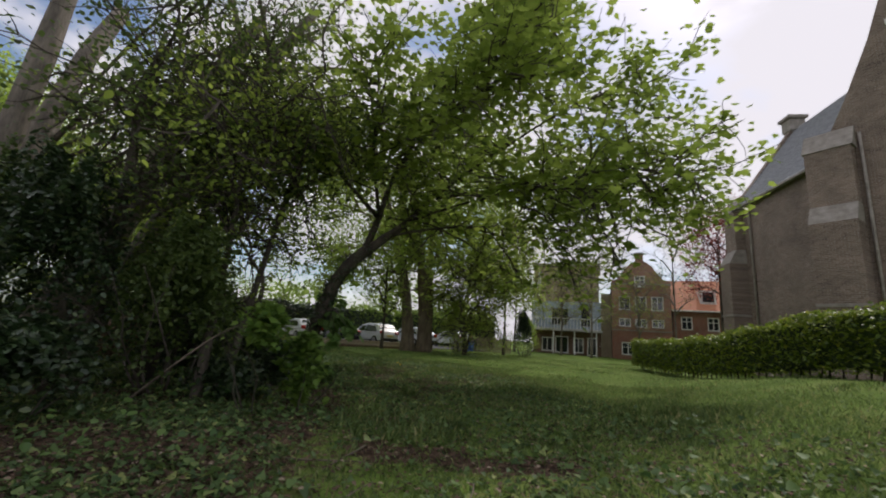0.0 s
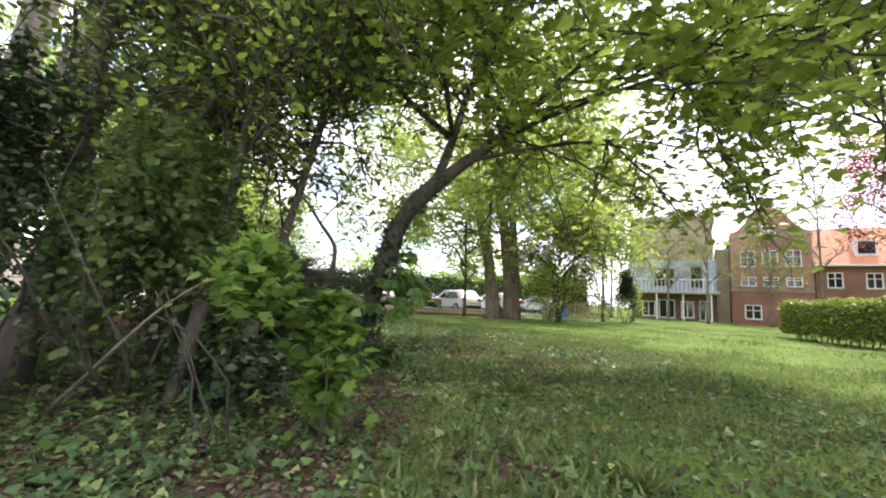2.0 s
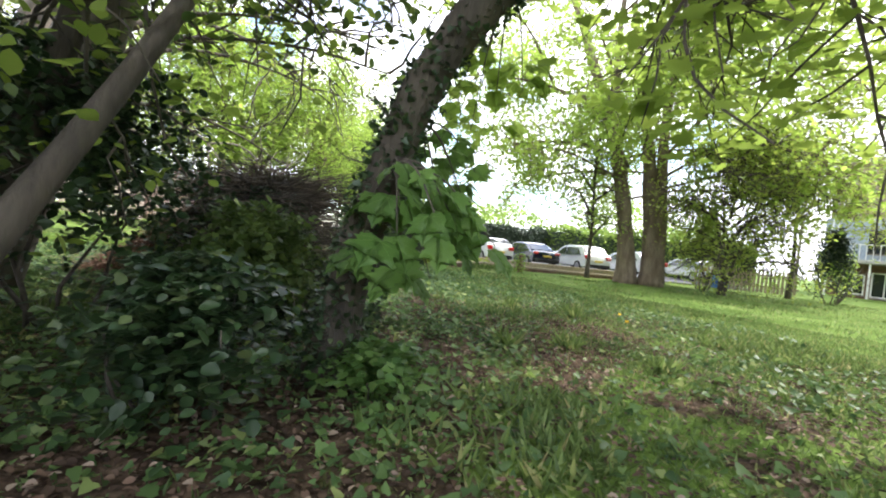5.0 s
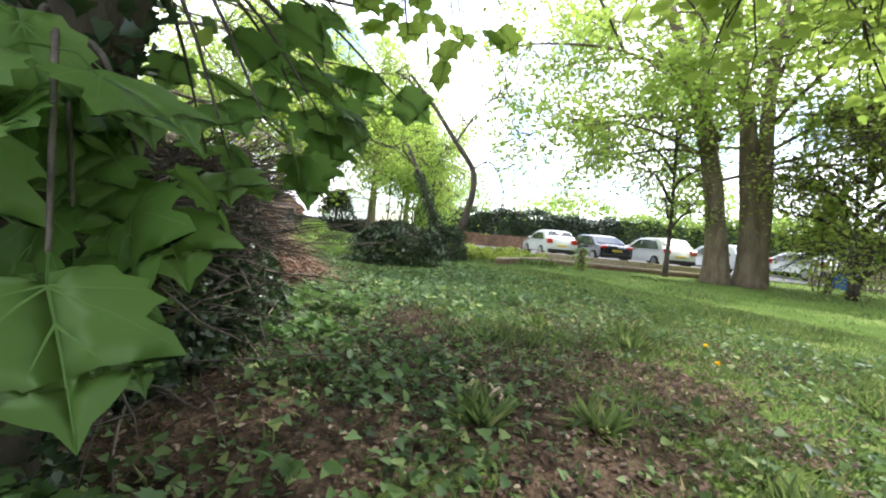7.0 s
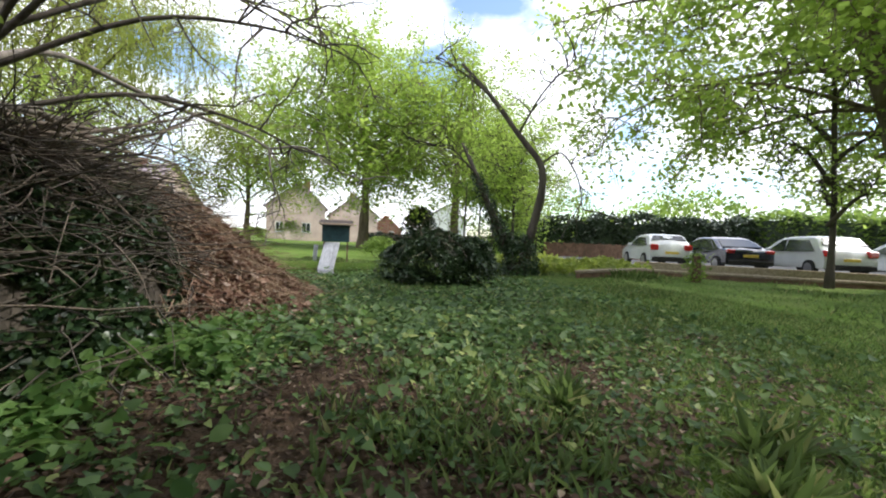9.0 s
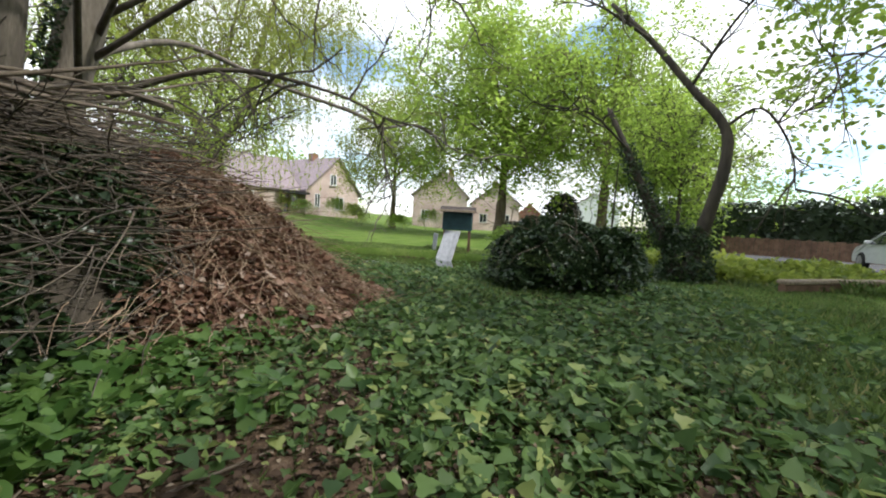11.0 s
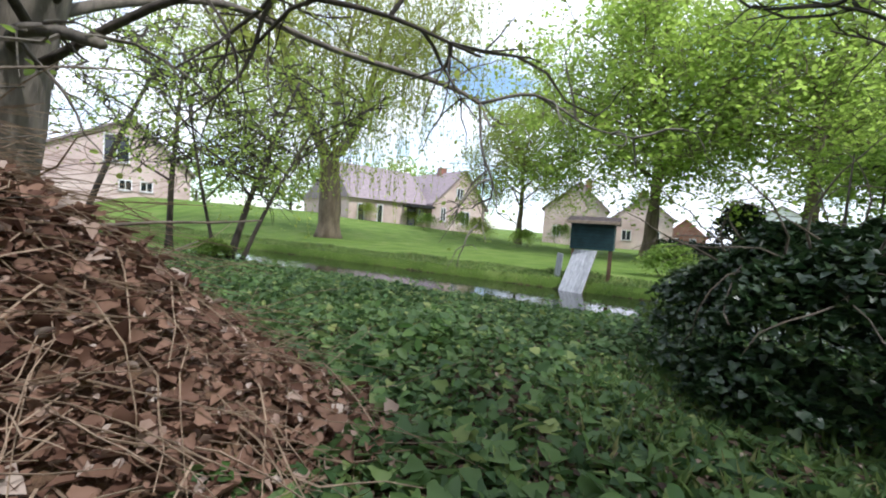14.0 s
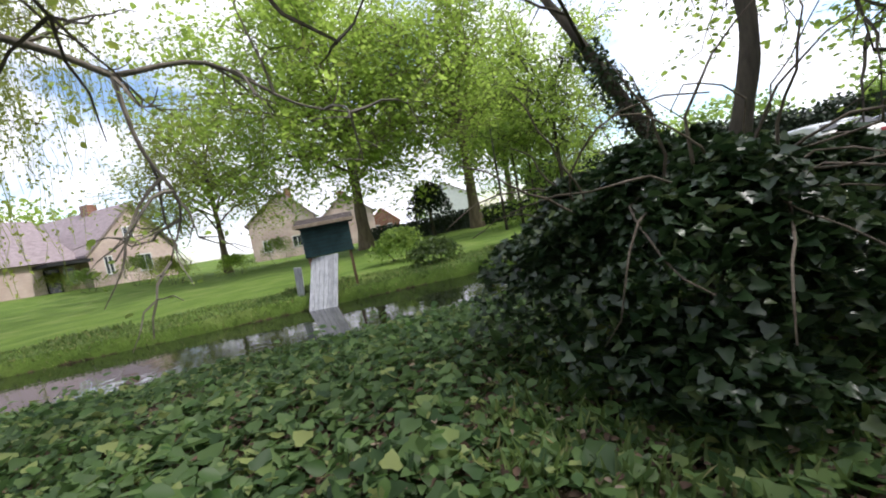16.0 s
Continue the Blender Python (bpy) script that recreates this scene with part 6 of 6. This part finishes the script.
# timber edge of the car park, post, fences
edge = thing("timber_edge", "weathered timber beams edging the car park", "edging")
line = [(-12.7, 16.0), (-13.9, 17.8), (-14.9, 19.6), (-13.7, 21.4), (-12.4, 23.2), (-11.0, 25.2)]
for (x0, y0), (x1, y1) in zip(line[:-1], line[1:]):
    L, a = math.hypot(x1 - x0, y1 - y0), math.atan2(y1 - y0, x1 - x0)
    m = Matrix.Translation((x0, y0, gz(x0, y0))) @ Matrix.Rotation(a, 4, "Z")
    Geo().box(0.006, -0.06, -0.05, L - 0.006, 0.06, 0.14, 0.015, m=m).make("board", MAT["timber_dark"], edge)
    Geo().box(0.004, -0.1, 0.143, L - 0.004, 0.1, 0.23, 0.02, m=m).make("beam", MAT["timber"], edge)
line2 = [(-17.4, 21.0), (-15.9, 22.8), (-14.4, 24.8), (-12.9, 27.0)]
kerb = thing("wheel_stop", "pale low timber rail before the cars", "rail")
for (x0, y0), (x1, y1) in zip(line2[:-1], line2[1:]):
    L, a = math.hypot(x1 - x0, y1 - y0), math.atan2(y1 - y0, x1 - x0)
    Geo().box(0.006, -0.09, 0.0, L - 0.006, 0.09, 0.3, 0.02, m=Matrix.Translation((x0, y0, -0.08)) @ Matrix.Rotation(a, 4, "Z")).make("beam", MAT["timber"], kerb)
post = thing("ivy_post", "short wooden post overgrown with ivy", "post")
Geo().tube([(-12.6, 19.6, -0.2), (-12.6, 19.6, 0.3), (-12.58, 19.6, 0.62)], [0.12, 0.11, 0.1], 10).make("post", MAT["timber_dark"], post)
pp = np.c_[-12.6 + 0.16 * RNG.normal(size=260), 19.6 + 0.16 * RNG.normal(size=260), RNG.uniform(-0.08, 0.7, 260)]
leaves("ivy", pp, 0.09, MAT["farleaf"], post, "ivy", flat=0.3, hang=0.5)


def picket_fence(name, label, a, b, h, step, wd, mat):
    f = thing(name, label, "fence")
    a, b = Vector((*a, 0)), Vector((*b, 0))
    L, ang = (b - a).length, math.atan2(b.y - a.y, b.x - a.x)
    m = Matrix.Translation((a.x, a.y, gz(a.x, a.y))) @ Matrix.Rotation(ang, 4, "Z")
    for k in range(int(L / step)):
        Geo().box(k * step, -0.012, 0.0, k * step + wd, 0.012, h * (1 + 0.03 * math.sin(k * 2.3)), 0.004, m=m).make("picket", mat, f)
    for z in (0.25, 0.75):
        Geo().box(0, 0.015, h * z, L, 0.055, h * z + 0.08, m=m).make("rail", mat, f)
    return f


picket_fence("picket_fence", "pale wooden picket fence at the lawn edge", (-10.9, 31.4), (-7.2, 34.8), 1.25, 0.19, 0.12, MAT["timber"])
picket_fence("board_fence", "reddish brown board fence behind the cars", (-30.5, 22.6), (-27.0, 30.0), 1.05, 0.22, 0.205, MAT["timber_dark"])
bn = thing("blue_bin", "blue plastic bin by the picket fence", "bin")
Geo().box(-10.0, 31.4, -0.16, -9.4, 32.0, 0.55, 0.05).make("body", MAT["blue"], bn)
Geo().box(-10.05, 31.35, 0.55, -9.35, 32.05, 0.65, 0.03).make("lid", MAT["dark"], bn)

# bright bed of young plants by the timber edge
r = np.random.default_rng(91)
x, y = r.uniform(-20.5, -13.6, 13000), r.uniform(14.8, 21.0, 13000)
k = (x + 0.62 * (y - 16) < -13.3) & (x > -20 + 0.3 * (y - 15))
x, y = x[k], y[k]
tagged(leaves("bed_plants", np.c_[x, y, ground_z(x, y) + r.uniform(0.04, 0.5, len(x)) * (0.6 + 0.4 * np.sin(x * 2.1) * np.sin(y * 1.7))], r.uniform(0.1, 0.2, len(x)), MAT["yellowgreen"], None, "oval", flat=0.35, rng=r), "bright green bed of low young plants", "plants", kind="stuff")

# ---- trees across the ditch ----
r = np.random.default_rng(95)


def round_tree(label, x, y, fork, height, reach, r0, mat, seed, bark="bark_brown", per=6, size=0.24, n=18, sub=11, name="garden_tree"):
    z = gz(x, y)
    rr = np.random.default_rng(seed)
    limbs = []
    for k in range(n):
        a = 2.4 * k + rr.uniform(-0.3, 0.3)
        s = Vector((x + 0.1 * rr.normal(), y + 0.1 * rr.normal(), z + fork * rr.uniform(0.92, 1.1) + (height - fork) * 0.5 * (k + 0.5) / n))
        t = (k + 0.5) / n
        rad = reach * math.sqrt(1 - 0.9 * t * t) * rr.uniform(0.75, 1.05)
        e = Vector((x + math.cos(a) * rad, y + math.sin(a) * rad, z + fork + (height - fork) * (0.05 + 0.9 * t)))
        limbs.append(([s, s.lerp(e, 0.35) + Vector((0, 0, 0.07 * height * (1 - t) + 0.2)), s.lerp(e, 0.7) + Vector((0, 0, 0.05 * height)), e], r0 * 0.24, 0.02))
    return tree(name, label, [([(x, y, z - 0.2), (x + 0.05, y, z + fork * 0.5), (x, y + 0.05, z + fork), (x + 0.1, y, z + fork + 0.45 * (height - fork))], r0, r0 * 0.4)], limbs, MAT[bark], mat, seed, sub=(sub, reach * 0.42), twigs=(8, reach * 0.26), per=int(per * 2.8), size=size * 0.7, shape="oval", flat=0.55, spread=0.3, start=0.25, up=-0.05, group="trees across the ditch")


round_tree("round-crowned maple in fresh leaf on the far lawn", -36.5, 9.4, 4.2, 17.0, 8.6, 0.5, MAT["lime"], 110, n=24, sub=13, size=0.36, per=7)
round_tree("leafy tree with a pale trunk on the far lawn", -34.5, 16.6, 4.8, 15.5, 6.8, 0.42, MAT["lime"], 111, size=0.32, n=18, sub=10, per=5)
round_tree("yellow-green tree before the bungalow", -43.0, -1.6, 3.6, 13.0, 5.6, 0.32, MAT["yellowgreen"], 112, size=0.3, n=18, sub=9)
round_tree("tall tree behind the far hedge", -48, 24, 5, 15, 6.0, 0.4, MAT["farleaf"], 113, size=0.4)
round_tree("young tree at the edge of the car park", -26.0, 18.6, 2.6, 8.5, 3.4, 0.13, MAT["lime"], 114, size=0.22, per=4, n=13, bark="bark_dark")
round_tree("thin-stemmed yellow-green tree in front of the apartment block", -6.4, 30.5, 3.6, 11.5, 3.4, 0.1, MAT["yellowgreen"], 115, size=0.24, n=14, sub=8, per=4, bark="bark_dark", name="lawn_side_tree")
# willow
x0, y0 = -22.4, -4.5
wz = gz(x0, y0)
W1 = [(x0, y0, wz - 0.2), (x0 - 0.05, y0 - 0.05, wz + 2.0), (x0 + 0.1, y0 - 0.1, wz + 4.0)]
wl_limbs = [([(x0 + 0.1, y0 - 0.1, wz + 3.8), (x0 + 0.9, y0 - 0.9, wz + 6.0), (x0 + 1.7, y0 - 1.7, wz + 8.5), (x0 + 2.4, y0 - 2.6, wz + 11.5)], 0.34, 0.08),
            ([(x0 + 0.1, y0 - 0.1, wz + 3.8), (x0 - 0.7, y0 + 0.8, wz + 5.5), (x0 - 1.2, y0 + 1.4, wz + 8.5), (x0 - 1.6, y0 + 2.2, wz + 12.0)], 0.3, 0.08),
            ([(x0 - 1.0, y0 + 1.1, wz + 7.0), (x0 - 2.0, y0 + 2.8, wz + 9.5), (x0 - 2.6, y0 + 4.6, wz + 11.0)], 0.14, 0.05),
            ([(x0 + 0.9, y0 - 0.9, wz + 6.0), (x0 + 2.6, y0 - 1.8, wz + 8.2), (x0 + 4.2, y0 - 2.4, wz + 9.2)], 0.16, 0.05),
            ([(x0, y0, wz + 4.5), (x0 + 0.6, y0 + 0.9, wz + 7.0), (x0 + 1.2, y0 + 2.2, wz + 10.5)], 0.16, 0.05)]
willow = tree("weeping_willow", "old willow with thick trunk and hanging yellow-green strands", [(W1, 0.58, 0.46)], wl_limbs, MAT["bark_brown"], MAT["willow"], 120, sub=(34, 3.0), twigs=(7, 1.2), per=12, size=0.15, shape="small", spread=0.45, up=0.2)
rr = np.random.default_rng(121)
sg, sp = Geo(), []
for k in range(1100):
    pts, _, _ = wl_limbs[int(rr.integers(0, 5))]
    a = Vector(pts[int(rr.integers(1, len(pts)))]) + Vector((rr.normal() * 2.4, rr.normal() * 2.6, rr.uniform(0, 2.0)))
    ln = rr.uniform(2.5, 6.0)
    q = [a + Vector((0.1 * rr.normal(), 0.1 * rr.normal(), -ln * j / 5)) for j in range(6)]
    sg.tube(q, [0.008] * 6, 3)
    for j in range(16):
        s = rr.uniform(0, 4.99)
        sp.append(q[int(s)].lerp(q[int(s) + 1], s % 1) + Vector(rr.normal(size=3)) * 0.05)
tagged(sg.make("strand_curtain", MAT["willow"], willow), kind="stuff")
leaves("hanging_leaves", np.array([tuple(p) for p in sp]), rr.uniform(0.1, 0.18, len(sp)), MAT["willow"], willow, "small", flat=0.1, rng=rr, hang=2.5)
# thin trees and shrubs on the near bank beyond the heap
for i, (bx, by, tx, ty, tz, r0) in enumerate([(-13.4, 1.3, -14.6, 2.1, 4.3, 0.09), (-13.5, 1.6, -15.0, 2.6, 3.6, 0.06), (-13.3, -1.2, -13.5, -1.1, 5.2, 0.09), (-12.4, -4.6, -14.8, -3.8, 7.2, 0.1), (-13.3, 1.0, -12.6, 0.6, 4.0, 0.05), (-11.6, -5.6, -12.2, -5.0, 5.5, 0.06)]):
    b, t = Vector((bx, by, gz(bx, by) - 0.1)), Vector((tx, ty, tz))
    tree("bank_sapling", "thin leaning sapling on the ditch bank", [([b, b.lerp(t, 0.4) + Vector((0.1, 0.05, 0.1)), t], r0, r0 * 0.35)],
         [([b.lerp(t, 0.35 + 0.1 * k), b.lerp(t, 0.35 + 0.1 * k) + Vector((rr.normal() * 0.7, rr.normal() * 0.7, 0.7)), b.lerp(t, 0.35 + 0.1 * k) + Vector((rr.normal() * 1.2, rr.normal() * 1.2, 1.1))], r0 * 0.35, 0.008) for k in range(6)],
         MAT["bark_dark"], MAT["lime"], 130 + i, sub=(8, 0.9), twigs=(6, 0.6), per=7, size=0.1, spread=0.22, group="saplings on the bank")
for i, (cx, cy, rx, hh, m) in enumerate([(-13.1, 1.2, 0.5, 0.45, "farleaf"), (-41.5, -10.5, 1.5, 1.6, "farleaf"), (-43.5, -6.0, 2.0, 1.9, "yellowgreen"), (-42.5, 2.5, 1.8, 2.0, "farleaf"), (-44.5, -14.5, 1.4, 1.5, "yellowgreen"), (-20.9, 10.6, 0.9, 0.9, "farleaf"), (-18.3, 11.2, 0.7, 0.5, "maple_dark"), (-39.3, -16.2, 1.3, 1.7, "yellowgreen"), (-42.6, -7.6, 1.6, 2.2, "farleaf"), (-38.5, -3.5, 1.6, 1.6, "yellowgreen"), (-36.5, 1.0, 1.3, 1.3, "lime")]):
    bush("garden_bush", "rounded green garden bush", cx, cy, rx, rx, hh, 1500, 0.16 if i else 0.1, MAT[m], "small", 140 + i, stems=4, group="garden bushes")


def hedge_row(name, label, a, b, h, w, mat, n, size, seed, kindname="hedge", solid=True):
    r = np.random.default_rng(seed)
    root = thing(name, label, kindname)
    a, b = Vector((*a, 0)), Vector((*b, 0))
    L, u = (b - a).length, (b - a).normalized()
    nn = Vector((-u.y, u.x, 0))
    c = Geo()
    for k in range(int(L / 1.5) + 1):
        if not solid:
            p = a + u * min(L, 1.5 * k)
            Geo().tube([(p.x, p.y, gz(p.x, p.y) - 0.1), (p.x + 0.1, p.y, h * 0.5), (p.x - 0.1, p.y + 0.1, h)], [0.07, 0.05, 0.02], 6).make("stem", MAT["bark_dark"], root, smooth=True)
            continue
        p = a + u * min(L, 1.5 * k)
        q = a + u * min(L, 1.5 * k + 1.5)
        z = gz(p.x, p.y)
        s = [p - nn * w * 0.42, p + nn * w * 0.42, q + nn * w * 0.42, q - nn * w * 0.42]
        hh = h * (0.9 + 0.06 * math.sin(k * 1.7))
        c.add([(o.x, o.y, z - 0.1) for o in s] + [(o.x, o.y, z + hh) for o in s], [(0, 1, 2, 3), (4, 7, 6, 5), (0, 4, 5, 1), (1, 5, 6, 2), (2, 6, 7, 3), (3, 7, 4, 0)])
    if solid:
        # same dark fill in every row, shade painted behind the outer leaves
        c.make("inner_growth", MAT["conifer"], root)
    t, s, zf = r.uniform(0, L, n), np.sign(r.normal(size=n)) * w * 0.5, r.uniform(0, 1, n)
    top = r.uniform(0, 1, n) < 0.3
    off = np.where(top | (not solid), r.uniform(-0.5, 0.5, n) * w, s) + 0.1 * w * r.normal(size=n)
    x, y = a.x + u.x * t + nn.x * off, a.y + u.y * t + nn.y * off
    z = ground_z(x, y) + np.where(top, h, zf * h) * (0.97 + 0.1 * np.sin(t * 1.3) * np.sin(t * 0.7)) + 0.05 * h * r.normal(size=n)
    leaves("foliage", np.c_[x, y, z], size * r.uniform(0.6, 1.3, n), mat, root, "small", flat=0.3, rng=r)
    return root


hedge_row("far_hedge", "low clipped dark hedge along the far lawn", (-41, 9.5), (-33, 27), 1.2, 1.4, MAT["conifer"], 6000, 0.2, 150)
hedge_row("tall_hedge", "tall dark hedge behind the car park", (-36, 21), (-27, 37), 3.1, 2.0, MAT["conifer"], 8000, 0.3, 151)
hedge_row("light_hedge", "light green hedge behind the car park", (-27, 37), (-13, 45), 3.4, 2.0, MAT["farleaf"], 7000, 0.3, 152)
hedge_row("green_screen", "tall loose green growth beside the car park", (-25.5, 15.5), (-31.5, 22.5), 4.2, 2.2, MAT["farleaf"], 4500, 0.2, 153, "shrubs", solid=False)
top_ = thing("clipped_yew", "flat-topped dark clipped yew tree", "tree")
z = gz(-36.5, 14.0)
Geo().tube([(-36.5, 14.0, z - 0.2), (-36.5, 14.0, z + 3.0)], [0.14, 0.1], 8).make("trunk", MAT["bark_dark"], top_, smooth=True)
q = mound(4000, r, -36.5, 14.0, 1.7, 1.7, 2.9, rough=0.08)
q[:, 2] += 0.5
leaves("crown", q, 0.22, MAT["conifer"], top_, "small", flat=0.3, rng=r)
# woods that close the view all round
rr = np.random.default_rng(160)
for i in range(30):
    a = radians(12 * i + rr.uniform(-4, 4))
    d = rr.uniform(62, 90)
    x, y = -8 + d * math.cos(a), 10 + d * math.sin(a)
    if abs(math.degrees(math.atan2(y - 5, -x)) ) < 25 and x < 0:
        d *= 1.6
        x, y = -8 + d * math.cos(a), 10 + d * math.sin(a)
    hh = rr.uniform(6.0, 10.5)
    root = thing("distant_tree", "distant rounded trees closing the view", "tree", group="distant trees")
    Geo().tube([(x, y, gz(x, y) - 0.3), (x, y, hh * 0.6)], [0.3, 0.2], 7).make("trunk", MAT["bark_dark"], root)
    p = rr.normal(size=(1500, 3))
    p = p / np.linalg.norm(p, axis=1)[:, None] * (0.75 + 0.3 * rr.uniform(size=(1500, 1))) * [hh * 0.75, hh * 0.75, hh * 0.42]
    p *= 1 + 0.2 * np.sin(p[:, :1] * 1.7 + 3 * p[:, 2:] * 0.4)
    leaves("crown", p + [x, y, gz(x, y) + hh * 0.6], rr.uniform(0.4, 0.9, 1500), MAT["farleaf"] if i % 3 else MAT["lime"], root, "small", flat=0.3, rng=rr)
